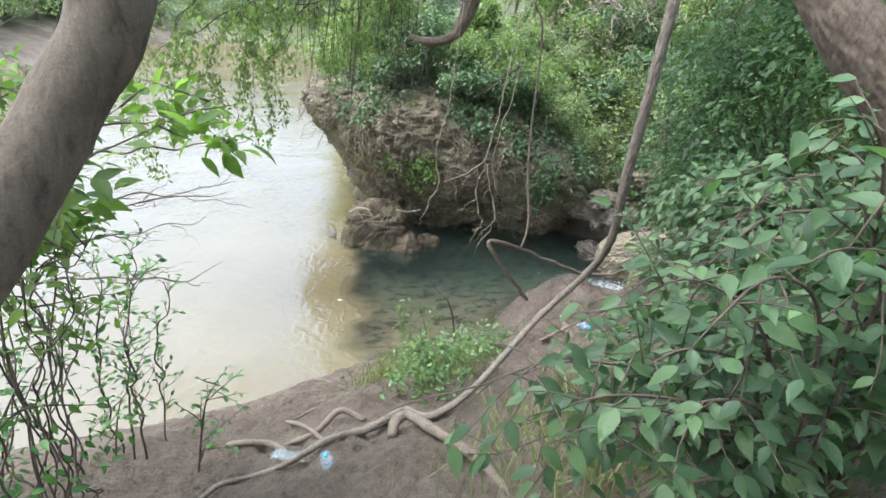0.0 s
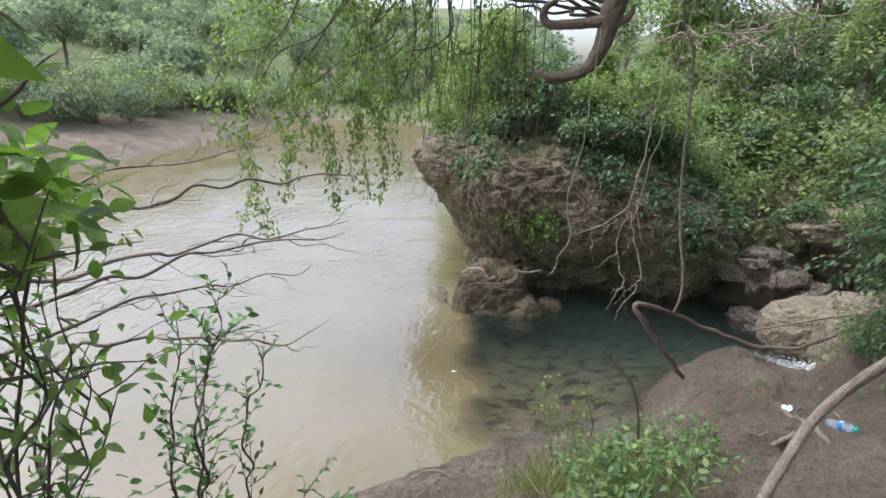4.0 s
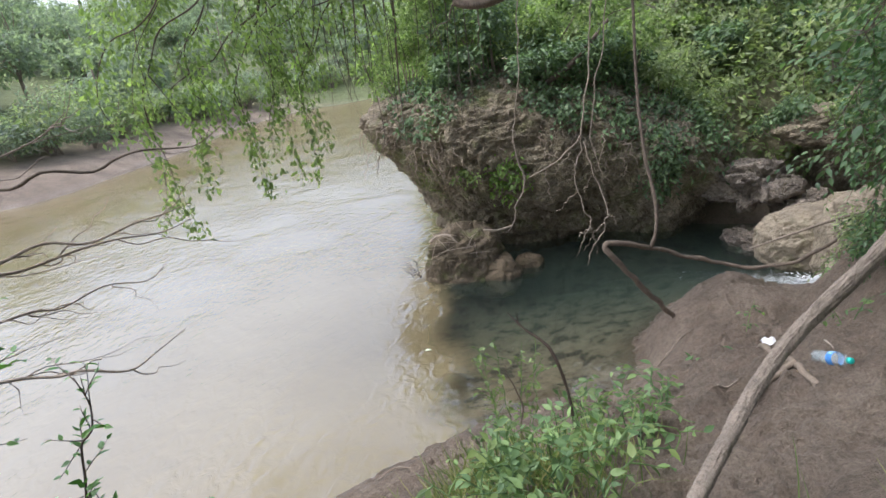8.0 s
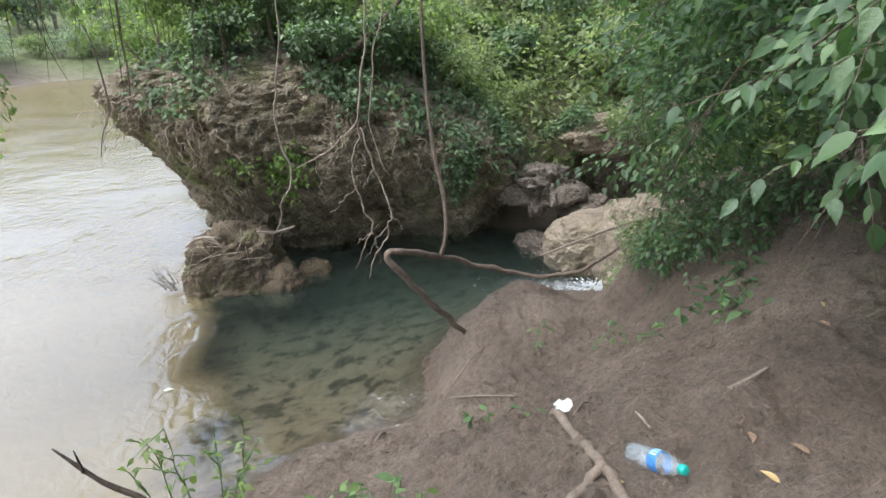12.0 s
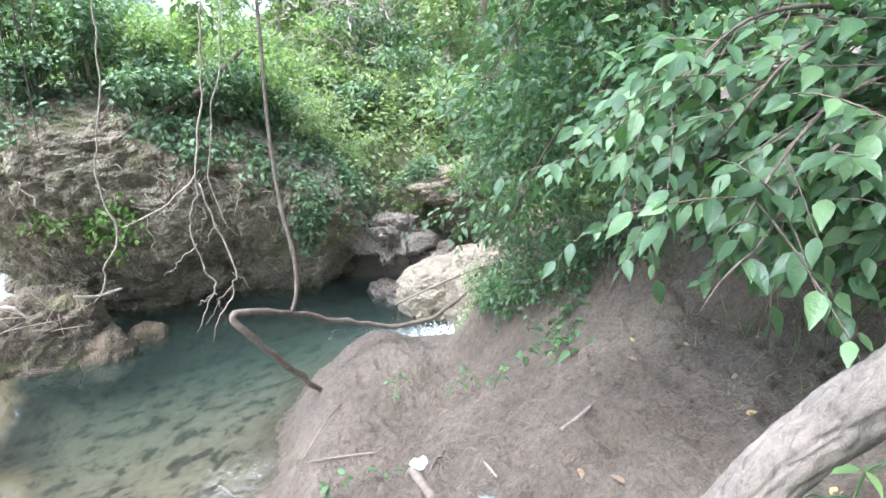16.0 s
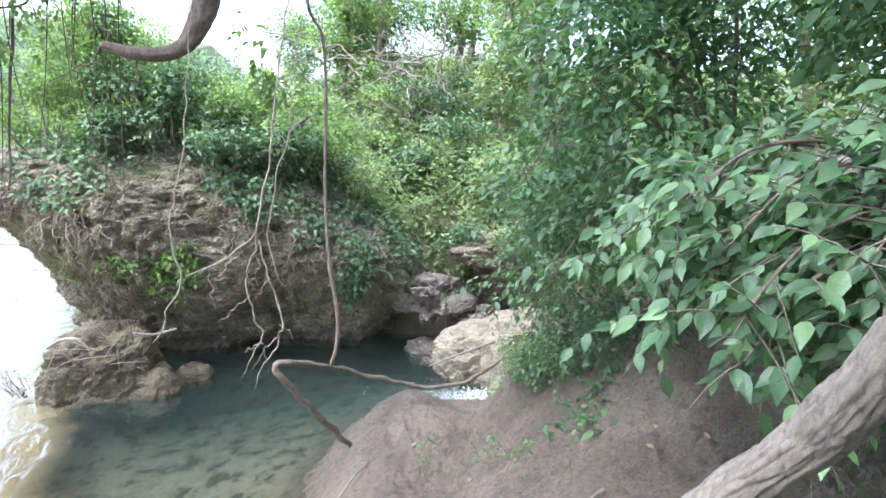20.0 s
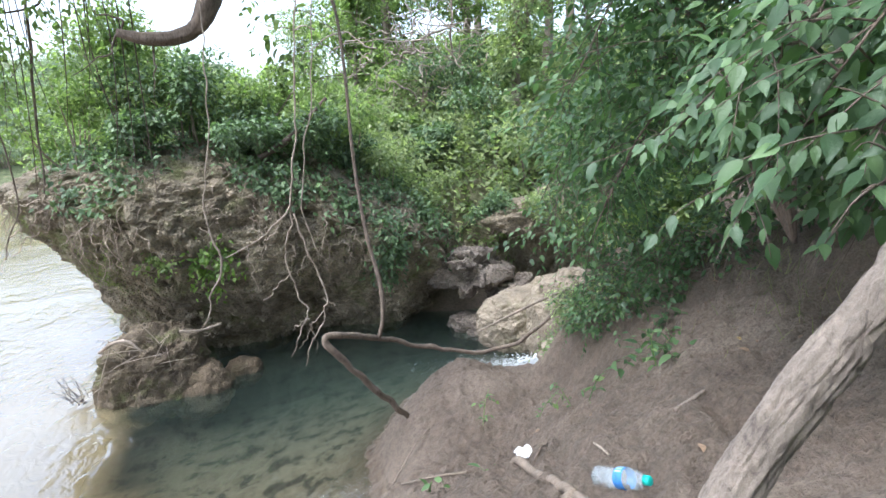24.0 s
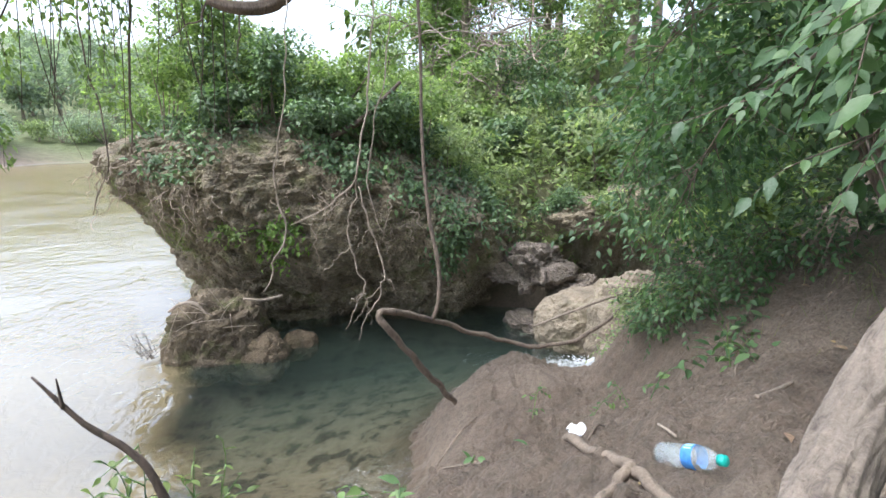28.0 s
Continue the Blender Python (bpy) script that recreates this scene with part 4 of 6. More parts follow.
part("knot", boulder_mesh("knot", (-0.327, 0.835, 4.70), (0.024, 0.024, 0.034), 17, 0.2, 0.0, 14), bark_grey, trunk_left, "small grown-over branch scar")
part("root_flare", tubes("root_flare", [[(-0.76, 0.62, 3.5, 0.055), (-0.83, 0.6, 3.3, 0.05), (-0.95, 0.65, ground_at(-0.95, 0.65) - 0.03, 0.03)]], 10, 0.1, 7, 20), bark_grey, trunk_left)

tree = anchor("overhanging_tree", (3.9, 2.4, 3.6), "large ridged-bark tree leaning out over the river with drooping twigs", "tree")
part("trunk", ridged_trunk("trunk", [(4.2, 2.4, 3.2, 0.3), (3.2, 3.2, 4.5, 0.2), (2.75, 3.55, 4.95, 0.18), (2.35, 3.85, 5.45, 0.17), (1.9, 4.6, 6.4, 0.17), (1.4, 6.2, 7.8, 0.2), (1.1, 7.8, 8.3, 0.2)], 110, 520, 0.06, 0.10, 38, 9), bark_brown, tree)
main_limb = part("limb", ridged_trunk("limb", crook([(1.1, 7.8, 8.3, 0.2), (0.95, 9.0, 7.4, 0.18), (0.63, 9.4, 6.6, 0.155), (0.37, 9.4, 5.9, 0.15), (0.25, 9.4, 5.38, 0.145), (0.18, 9.4, 5.04, 0.115), (0.07, 9.4, 4.8, 0.085), (-0.11, 9.4, 4.67, 0.07), (-0.32, 9.38, 4.61, 0.062), (-0.5, 9.36, 4.59, 0.056), (-0.64, 9.35, 4.61, 0.048), (-0.70, 9.35, 4.64, 0.036)], 7, 0.018, 22), 36, 260, 0.14, 0.2, 12, 10), bark_brown, tree)
part("stub", ridged_trunk("stub", [(0.3, 9.4, 5.38, 0.09), (0.0, 9.38, 5.31, 0.075), (-0.3, 9.36, 5.28, 0.065), (-0.56, 9.36, 5.27, 0.06), (-0.67, 9.36, 5.36, 0.055), (-0.65, 9.36, 5.48, 0.045), (-0.5, 9.36, 5.58, 0.03)], 24, 80, 0.15, 0.15, 8, 12), bark_brown, main_limb, "broken hooked branch stub")
for s, (x0, z0, dx, dz) in enumerate([(-0.64, 4.60, -0.5, -0.35), (-0.6, 4.62, -0.35, 0.3), (-0.5, 5.58, 0.4, 0.35), (-0.4, 4.58, -0.1, -0.5), (-0.66, 5.38, -0.6, 0.4), (-0.6, 5.28, -0.7, -0.2)]):
    part("twig", tubes("twig", [crook([(x0, 9.36, z0, 0.012), (x0 + dx * 0.5, 9.36, z0 + dz * 0.6, 0.008), (x0 + dx, 9.4, z0 + dz, 0.002)], 30 + s, 0.04, 9)], 5, 0.1, s, 20), bark_brown, main_limb)
part("stub", tubes("stub", [[(0.28, 9.4, 5.28, 0.06), (0.46, 9.4, 5.4, 0.045), (0.50, 9.4, 5.53, 0.02)]], 10, 0.15, 4, 20), bark_brown, main_limb)

g = np.random.default_rng(23)
hang_leaf, hang_dir, hang_size = [], [], []


def drape(points, n_leaf, spread_r, size, seed):
    """Hanging leafy twig: leaves crowd its lower part."""
    gg = np.random.default_rng(seed)
    c = curve_points(points, 60)[:, :3]
    k = np.clip((60 * (0.25 + 0.75 * gg.random(n_leaf) ** 0.8)).astype(int), 0, 59)
    p = c[k] + gg.normal(size=(n_leaf, 3)) * spread_r
    hang_leaf.append(p)
    hang_dir.append(unit(gg.normal(size=(n_leaf, 3)) * [0.6, 0.6, 0.3] + [0, 0, -0.8]))
    hang_size.append(size * (0.6 + 0.8 * gg.random(n_leaf)))


twig_rows = []
ends = [(-4.6, 8.5, 2.15, 700, 0.12), (-4.35, 8.7, 2.7, 500, 0.13), (-3.75, 9.2, 2.45, 420, 0.10), (-3.3, 9.45, 2.6, 380, 0.09), (-3.1, 9.65, 2.75, 360, 0.08), (-4.0, 8.9, 3.5, 500, 0.2), (-3.4, 9.3, 3.6, 500, 0.2), (-2.7, 9.6, 3.9, 420, 0.2), (-5.0, 8.2, 3.6, 420, 0.2), (-2.2, 9.8, 4.4, 350, 0.25), (-3.0, 9.0, 4.6, 400, 0.3), (-4.4, 8.6, 4.9, 420, 0.3), (-1.5, 9.6, 4.9, 250, 0.25)]
for s, (x, y, z, n, r) in enumerate(ends):
    z0 = 5.3 + 1.2 * g.random()
    x0 = float(np.interp(z0, [5.2, 5.9, 6.6], [0.22, 0.37, 0.63]))
    top = z0 + 0.1 + 0.55 * g.random()
    mid = 0.3 + 0.35 * g.random()
    wy = 0.25 * g.normal()
    rows = [(x0, 9.5, z0, 0.028), (x0 + (x - x0) * mid * 0.5, 9.5 + (y - 9.5) * mid * 0.5 + wy, z0 + (top - z0) * 0.8, 0.022), (x0 + (x - x0) * (mid + 0.15), 9.5 + (y - 9.5) * (mid + 0.15) + wy, top, 0.016), (x + (x0 - x) * 0.22 + 0.1 * g.normal(), y + 0.3 * wy, top - 0.3 - 0.25 * (top - z), 0.011), (x + 0.12 * g.normal(), y, top * 0.4 + z * 0.6, 0.007), (x, y, z, 0.0025)]
    twig_rows.append(rows)
    part("drooping_branch", tubes("drooping_branch", [crook(rows, 40 + s, 0.05)], 6, 0.1, s, 60), bark_dark, tree)
    drape(rows[3:], int(n * 0.6), r * 0.6, 0.085, 300 + s)
    for q in range(4):
        a = curve_points(rows, 30)[int(12 + 15 * g.random()), :3]
        b = a + [g.normal() * 0.3, g.normal() * 0.3, -0.5 - 0.9 * g.random()]
        m = (a + b) / 2 + [g.normal() * 0.12, g.normal() * 0.12, 0.1]
        part("twig", tubes("twig", [[(*a, 0.008), (*m, 0.005), (*b, 0.002)]], 4, 0, q, 14), bark_dark, tree)
        drape([(*a, 0), (*m, 0), (*b, 0)], 48, 0.045, 0.075, 400 + 7 * s + q)
# bare hanging strands
for s in range(26):
    x, y = g.uniform(-3.6, -0.4), g.uniform(9.2, 10.1)
    z0, z1 = g.uniform(5.6, 6.6), g.uniform(2.9, 4.4)
    bend = 0.25 * g.normal()
    part("strand", tubes("strand", [[(x, y, z0, 0.008), (x + bend * 0.4, y, z0 * 0.6 + z1 * 0.4, 0.007), (x + bend * 0.2, y, z0 * 0.25 + z1 * 0.75, 0.006), (x - 0.2 * bend, y, z1, 0.002)]], 4, 0, s, 20), bark_dark, tree)
# crown overhead; its unseen clumps above bank and path are added to block skylight
cp, cd = cloud(12500, [(-1.8, 9.6, 6.9, 1.9, 1.2, 0.5), (0.2, 9.8, 7.3, 1.6, 1.0, 0.6), (-3.9, 8.8, 6.3, 1.4, 1.0, 0.5), (2.0, 7.0, 8.6, 2.0, 2.0, 0.7), (-0.6, 6.4, 8.6, 2.2, 2.0, 0.7), (1.5, 10.5, 7.4, 1.2, 1.0, 0.6), (-1.6, 3.2, 8.4, 1.8, 2.0, 0.6), (0.6, 0.6, 8.8, 2.4, 2.0, 0.6), (2.7, 4.4, 6.5, 1.2, 1.1, 0.4), (3.3, 5.8, 7.0, 1.3, 1.2, 0.5), (1.9, 5.6, 7.6, 1.2, 1.2, 0.4)], 31, 0.2)
part("crown", leaves_on(cp, cd, 33, 0.11, 0.5), leaf_bright, tree)
cp, cd = cloud(4200, [(-2.1, 9.3, 6.05, 1.2, 0.6, 0.4), (-0.7, 9.6, 6.5, 0.8, 0.5, 0.4), (1.1, 9.9, 6.4, 0.7, 0.5, 0.5), (-3.4, 9.0, 5.6, 0.8, 0.5, 0.45), (-4.6, 8.6, 5.2, 0.7, 0.5, 0.5), (1.9, 10.3, 6.0, 0.6, 0.5, 0.5)], 35, 0.15)
part("crown", leaves_on(cp, cd, 37, 0.085, 0.7), leaf_bright, tree)
part("hanging_leaves", leaf_mesh("hanging_leaves", np.vstack(hang_leaf), np.vstack(hang_dir), np.random.default_rng(5).normal(size=(sum(map(len, hang_leaf)), 3)) + [0, -0.6, 0.8], np.concatenate(hang_size)), leaf_bright, tree)

# hanging vine, bent branch and dead twigs over the pool
thing("bent_branch", tubes("bent_branch", [crook([(2.02, 8.72, 0.25, 0.030), (1.79, 8.70, 0.53, 0.033), (1.45, 8.52, 0.98, 0.033), (1.12, 8.40, 1.42, 0.033), (0.96, 8.36, 1.64, 0.033), (0.94, 8.37, 1.71, 0.033), (1.04, 8.42, 1.72, 0.033), (1.53, 8.82, 1.47, 0.03), (2.0, 9.05, 1.22, 0.03), (2.48, 9.14, 1.04, 0.028), (2.85, 9.12, 0.98, 0.027), (3.25, 9.05, 1.08, 0.026), (3.61, 8.98, 1.31, 0.023), (3.9, 8.95, 1.6, 0.02)], 21, 0.012, 40)], 12, 0.22, 4, 200), bark_brown, "sharply bent dead branch reaching over the pool", "branch")
thing("dead_branch", tubes("dead_branch", [[(2.95, 9.6, 1.05, 0.012), (3.4, 9.45, 1.3, 0.016), (3.9, 9.3, 1.55, 0.018), (4.5, 9.3, 1.65, 0.02)]], 8, 0.15, 4, 40), bark_grey, "thin grey branch lying across the pale boulder", "branch")
thing("hanging_vine", tubes("hanging_vine", [[(0.85, 9.7, 8.2, 0.015), (1.12, 9.7, 6.4, 0.016), (1.18, 9.7, 5.4, 0.017), (1.36, 9.72, 5.05, 0.018), (1.42, 9.6, 4.4, 0.017), (1.44, 9.4, 3.4, 0.019), (1.50, 9.15, 2.6, 0.021), (1.60, 8.98, 2.05, 0.023), (1.60, 8.86, 1.7, 0.022), (1.53, 8.80, 1.46, 0.022)]], 9, 0.18, 6, 100), bark_brown, "woody vine hanging from the tree to a bent branch", "vine")
dead = anchor("dead_twigs", (0.55, 9.0, 3.2), "spray of bare grey dead twigs hanging over the pool", "twigs")
for s, pts in enumerate([[(0.95, 6.4, 0.006), (0.80, 4.9, 0.008), (0.72, 3.92, 0.009), (0.63, 3.22, 0.010), (0.51, 2.84, 0.010), (0.25, 2.65, 0.009), (0.04, 2.53, 0.007), (-0.04, 2.51, 0.004)],
                         [(1.15, 6.4, 0.005), (0.95, 4.9, 0.006), (0.87, 3.91, 0.007), (0.77, 3.5, 0.007), (0.70, 2.95, 0.007), (0.79, 2.63, 0.006), (0.91, 2.39, 0.003)],
                         [(0.60, 3.0, 0.008), (0.61, 2.87, 0.008), (0.51, 2.44, 0.008), (0.62, 2.01, 0.009), (0.69, 1.86, 0.008), (0.58, 1.6, 0.006), (0.49, 1.37, 0.003)],
                         [(0.62, 2.9, 0.008), (0.70, 2.6, 0.009), (0.87, 2.07, 0.009), (0.84, 1.83, 0.008), (0.70, 1.55, 0.006), (0.62, 1.29, 0.003)],
                         [(0.55, 2.3, 0.006), (0.43, 2.18, 0.006), (0.24, 2.01, 0.003)], [(0.48, 2.78, 0.006), (0.36, 2.66, 0.005), (0.27, 2.52, 0.003)], [(0.15, 2.6, 0.006), (0.17, 2.4, 0.005), (0.22, 2.12, 0.003)],
                         [(0.69, 1.8, 0.006), (0.60, 1.76, 0.005), (0.52, 1.70, 0.003)], [(0.84, 1.84, 0.006), (0.72, 1.7, 0.005), (0.57, 1.45, 0.003)], [(0.69, 1.74, 0.005), (0.73, 1.6, 0.004), (0.75, 1.44, 0.002)],
                         [(0.74, 2.48, 0.005), (0.66, 2.36, 0.004), (0.62, 2.25, 0.002)], [(0.85, 2.0, 0.005), (0.95, 1.9, 0.004), (1.0, 1.78, 0.002)], [(0.33, 2.7, 0.005), (0.25, 2.76, 0.004), (0.12, 2.78, 0.002)]]):
    rows = crook([(x + 0.13, 8.78 + 0.05 * math.sin(3 * s + z), z, r) for x, z, r in pts], 80 + s, 0.012, 4 * len(pts))
    part("twig", tubes("twig", [rows], 6, 0.2, s, 6 * len(pts)), bark_pale, dead)
pale = [(0.10, 9.0, 5.2, 0.005), (0.03, 9.0, 3.72, 0.007), (-0.09, 9.0, 3.07, 0.008), (-0.07, 9.0, 2.68, 0.009), (0.02, 9.0, 2.49, 0.010), (-0.02, 9.0, 2.23, 0.010), (-0.11, 9.0, 2.15, 0.010), (-0.15, 9.0, 1.88, 0.008), (-0.26, 9.0, 1.74, 0.003)]
part("twig", tubes("twig", [crook(pale, 4, 0.01, 30)], 6, 0.2, 2, 50), bark_pale, dead)
for s, rows in enumerate([[(-1.66, 9.9, 6.4, 0.015), (-1.62, 9.9, 5.0, 0.015), (-1.7, 9.9, 3.9, 0.013), (-1.75, 9.9, 3.1, 0.008)], [(-2.45, 10.5, 5.5, 0.01), (-2.35, 10.4, 4.2, 0.01), (-2.2, 10.4, 3.2, 0.009), (-2.5, 10.5, 2.3, 0.005)], [(5.4, 18.5, 7.5, 0.03), (5.3, 18.2, 5.8, 0.03), (5.2, 18.0, 3.9, 0.025)]]):
    thing("hanging_vine", tubes("hanging_vine", [crook(rows, 9 + s, 0.02)], 6, 0.15, s, 50), bark_brown, "thin bare vine hanging down", "vine", "hanging vines")

# ---- plants built of stems, twigs and leaves ----
ONE_LEAF = {}


def grow(stems, seed, twig_gap, twig_len, leaf_gap, size, droop, start=0.25, lift=0.2, lean=(0.0, 0.0, 0.0)):
    """Side twigs and alternate leaves along stems (rows of x, y, z, radius)."""
    gg = np.random.default_rng(seed)
    twigs, at, along, up, sizes = [], [], [], [], []
    for stem in stems:
        c = curve_points(stem, 80)
        s = np.r_[0, np.cumsum(np.linalg.norm(np.diff(c[:, :3], axis=0), axis=1))]
        for d in np.arange(s[-1] * start, s[-1], twig_gap):
            k = min(int(np.searchsorted(s, d + twig_gap * 0.4 * gg.normal())), 78)
            base, t = c[k, :3], unit(c[k + 1, :3] - c[k, :3])
            way = unit(t * 0.6 + gg.normal(size=3) * 0.8 + [0, 0, lift])
            n = twig_len * (0.5 + gg.random())
            pts = [base + way * n * f + np.array([0, 0, -droop * 0.5 * n * f * f]) + gg.normal(size=3) * 0.03 * n * f for f in (0, 0.35, 0.7, 1.0)]
            twigs.append([(*p, r) for p, r in zip(pts, (0.0035, 0.003, 0.002, 0.001))])
            tc = curve_points(np.array(pts), 20)
            for m, f in enumerate(np.arange(0.25, 1.01, leaf_gap / n)):
                q = min(int(f * 19), 18)
                tt_ = unit(tc[q + 1] - tc[q])
                side = unit(np.cross(tt_, [0.1, 0.1, 1.0])) * (1 if m % 2 else -1)
                at.append(tc[q])
                along.append(unit(side * 0.7 + tt_ * 0.6 + gg.normal(size=3) * 0.25 + [0, 0, -droop]))
                up.append(unit(np.array([0, 0, 1.0]) + np.array(lean) + gg.normal(size=3) * 0.35 + side * 0.3))
                sizes.append(size * (0.55 + 0.7 * gg.random()))
    return twigs, np.array(at), np.array(along), np.array(up), np.array(sizes)


def clear_of_path(at, gap):
    """True where a leaf keeps its distance from the way along which one walks."""
    way = curve_points(np.array([eye for _, eye, _, _ in PATH]), 300)
    keep = np.ones(len(at), bool)
    for k in range(0, 300):
        keep &= ((at - way[k]) ** 2).sum(1) > gap * gap
    return keep


def leafy(name, label, category, stems, grown, mat, bark, near, singles=240, outline=LEAF_OVATE, faces=LEAF_OVATE_F, gap=0.3, group="", more=None, floor=-9.0):
    """A plant: stems, twigs, up to so many single leaves nearest to a spot, and the joined rest."""
    twigs, at, along, up, sizes = grown
    if more is not None:
        at, along, up, sizes = (np.concatenate([a, b]) for a, b in zip((at, along, up, sizes), more))
    keep = clear_of_path(at, gap) & (at[:, 2] > floor)
    at, along, up, sizes = at[keep], along[keep], up[keep], sizes[keep]
    ob = anchor(name, stems[0][0][:3], label, category, group)
    for s, stem in enumerate(stems):
        part("stem", tubes("stem", [stem], 7, 0.1, s, 40), bark, ob)
    if twigs:
        tagged(part("twig_growth", tubes("twig_growth", twigs, 4, 0, 0, 7), bark, ob), kind="stuff")
    order = np.argsort(((at - np.array(near)) ** 2).sum(1))
    first, rest = order[:singles], order[singles:]
    if len(first):
        key = (mat.name, len(outline))
        if key not in ONE_LEAF:
            ONE_LEAF[key] = leaf_mesh("leaf", [[0, 0, 0]], [[1, 0, 0]], [[0, 0, 1]], [1.0], outline, faces)
            ONE_LEAF[key].materials.append(mat)
        for q in first:
            x = Vector(along[q])
            y = Vector(up[q]).cross(x).normalized()
            m = Matrix((x, y, x.cross(y))).transposed().to_4x4()
            leaf = new("leaf", ONE_LEAF[key])
            leaf.parent = ob
            leaf.matrix_parent_inverse = Matrix.Translation(-ob.location)
            leaf.matrix_basis = Matrix.Translation(at[q]) @ m @ Matrix.Scale(float(sizes[q]), 4)
    if len(rest):
        tagged(part("foliage", leaf_mesh("foliage", at[rest], along[rest], up[rest], sizes[rest], outline, faces), mat, ob), kind="stuff")
    return ob


def filler(n, blobs, seed, size, droop, shell=0.4, lean=(0.0, 0.0, 0.0)):
    p, d = cloud(n, blobs, seed, shell)
    gg = np.random.default_rng(seed + 1)
    along = unit(d * [1, 1, 0.3] + gg.normal(size=(n, 3)) * 0.6 + [0, 0, -droop])
    up = unit(np.array([0, 0, 1.0]) + np.array(lean) + 0.6 * d + gg.normal(size=(n, 3)) * 0.35)
    return p, along, up, size * (0.55 + 0.75 * gg.random(n))


def both(a, b):
    return tuple(np.concatenate([p, q]) for p, q in zip(a, b))


def arch(base, tip, rise, r0=0.016):
    b, t = np.array(base, float), np.array(tip, float)
    top = b + (t - b) * 0.5 + [0, 0, rise]
    return [(*b, r0), (*(b + (top - b) * 0.55 + [0, 0, 0.25 * rise]), r0 * 0.85), (*top, r0 * 0.6), (*(top + (t - top) * 0.6 + [0, 0, 0.2 * rise]), r0 * 0.4), (*t, r0 * 0.2)]


OPEN_SIDE = (-0.55, -0.4, 0.0)
# broad-leaved shrub over the bank, in front
front_stems = [arch((3.5, 4.4, 2.9), t, r) for t, r in [((2.12, 4.30, 3.5), 0.7), ((2.45, 4.12, 3.6), 0.6), ((2.15, 4.35, 3.65), 0.7), ((2.3, 4.15, 3.85), 0.7), ((2.2, 4.75, 3.9), 0.75), ((2.2, 5.2, 3.6), 0.75), ((2.55, 3.8, 3.9), 0.6), ((2.35, 4.95, 3.45), 0.6), ((2.5, 4.5, 3.45), 0.6), ((2.9, 3.6, 4.0), 0.6), ((2.25, 4.55, 3.8), 0.75), ((2.45, 4.2, 3.95), 0.7), ((2.4, 4.9, 3.95), 0.7), ((2.6, 4.7, 3.4), 0.5), ((2.3, 5.0, 3.8), 0.7), ((2.65, 4.3, 4.05), 0.7)]]
leafy("broadleaf_shrub", "broad-leaved green shrub drooping over the mud bank", "shrub", front_stems, grow(front_stems, 41, 0.045, 0.32, 0.046, 0.088, 0.6, 0.3, lean=OPEN_SIDE), leaf_big, bark_brown, (2.1, 4.4, 3.8), 300, gap=1.4, floor=3.25, more=filler(3600, [(3.4, 3.7, 4.0, 0.5, 0.6, 0.4), (3.5, 4.5, 4.0, 0.5, 0.7, 0.45), (3.2, 4.2, 3.7, 0.35, 0.5, 0.35), (2.8, 4.45, 3.85, 0.45, 0.45, 0.35), (3.0, 4.0, 4.0, 0.5, 0.5, 0.35), (2.6, 4.95, 3.8, 0.35, 0.5, 0.35), (2.85, 5.3, 3.9, 0.5, 0.5, 0.4), (3.1, 5.0, 3.5, 0.35, 0.5, 0.35), (2.55, 4.35, 3.6, 0.3, 0.35, 0.25), (2.75, 4.05, 3.6, 0.3, 0.3, 0.25)], 43, 0.085, 0.65, lean=OPEN_SIDE))
mid_stems = [arch((3.9, 6.0, 2.9), t, r) for t, r in [((2.35, 6.2, 3.9), 1.3), ((2.5, 6.6, 4.6), 1.4), ((2.7, 7.3, 3.6), 1.2), ((3.0, 7.9, 3.0), 1.2), ((3.2, 8.3, 2.5), 1.3), ((2.6, 5.8, 5.2), 1.3), ((3.2, 7.0, 5.4), 1.3), ((3.6, 8.6, 2.3), 1.3), ((2.7, 6.4, 3.1), 1.0), ((3.1, 7.2, 2.7), 1.1)]]
# the highest clumps are added above view to shade the front shrub and bank
leafy("broadleaf_shrub", "dense green shrub leaning over the stream's mouth", "shrub", mid_stems, grow(mid_stems, 47, 0.05, 0.45, 0.045, 0.08, 0.4, 0.25), leaf_big, bark_brown, (2.5, 6.4, 3.8), 120, gap=1.0, more=filler(25000, [(3.1, 6.1, 4.3, 0.7, 0.8, 1.0), (3.4, 7.2, 3.9, 0.7, 0.9, 1.0), (3.9, 8.2, 3.2, 0.7, 0.9, 1.0), (3.6, 5.8, 5.6, 1.1, 1.2, 0.9), (4.2, 7.4, 5.2, 1.2, 1.3, 1.0), (4.6, 9.2, 3.6, 0.9, 0.9, 1.0), (3.3, 5.0, 5.3, 0.8, 0.9, 0.7), (3.7, 4.7, 6.2, 1.0, 1.2, 0.5), (4.3, 6.2, 6.5, 1.0, 1.3, 0.5), (3.9, 4.9, 4.9, 0.6, 0.8, 0.6), (2.75, 6.3, 4.9, 0.5, 0.7, 0.5)], 49, 0.072, 0.4, 0.3))
sprig = [[(1.41, 9.72, 4.5, 0.006), (1.2, 9.68, 4.62, 0.005), (0.95, 9.62, 4.55, 0.003), (0.75, 9.6, 4.35, 0.0015)], [(1.41, 9.72, 4.3, 0.006), (1.15, 9.66, 4.25, 0.004), (0.9, 9.6, 4.0, 0.0015)], [(1.4, 9.72, 4.75, 0.005), (1.05, 9.68, 4.95, 0.004), (0.8, 9.64, 4.9, 0.0015)]]
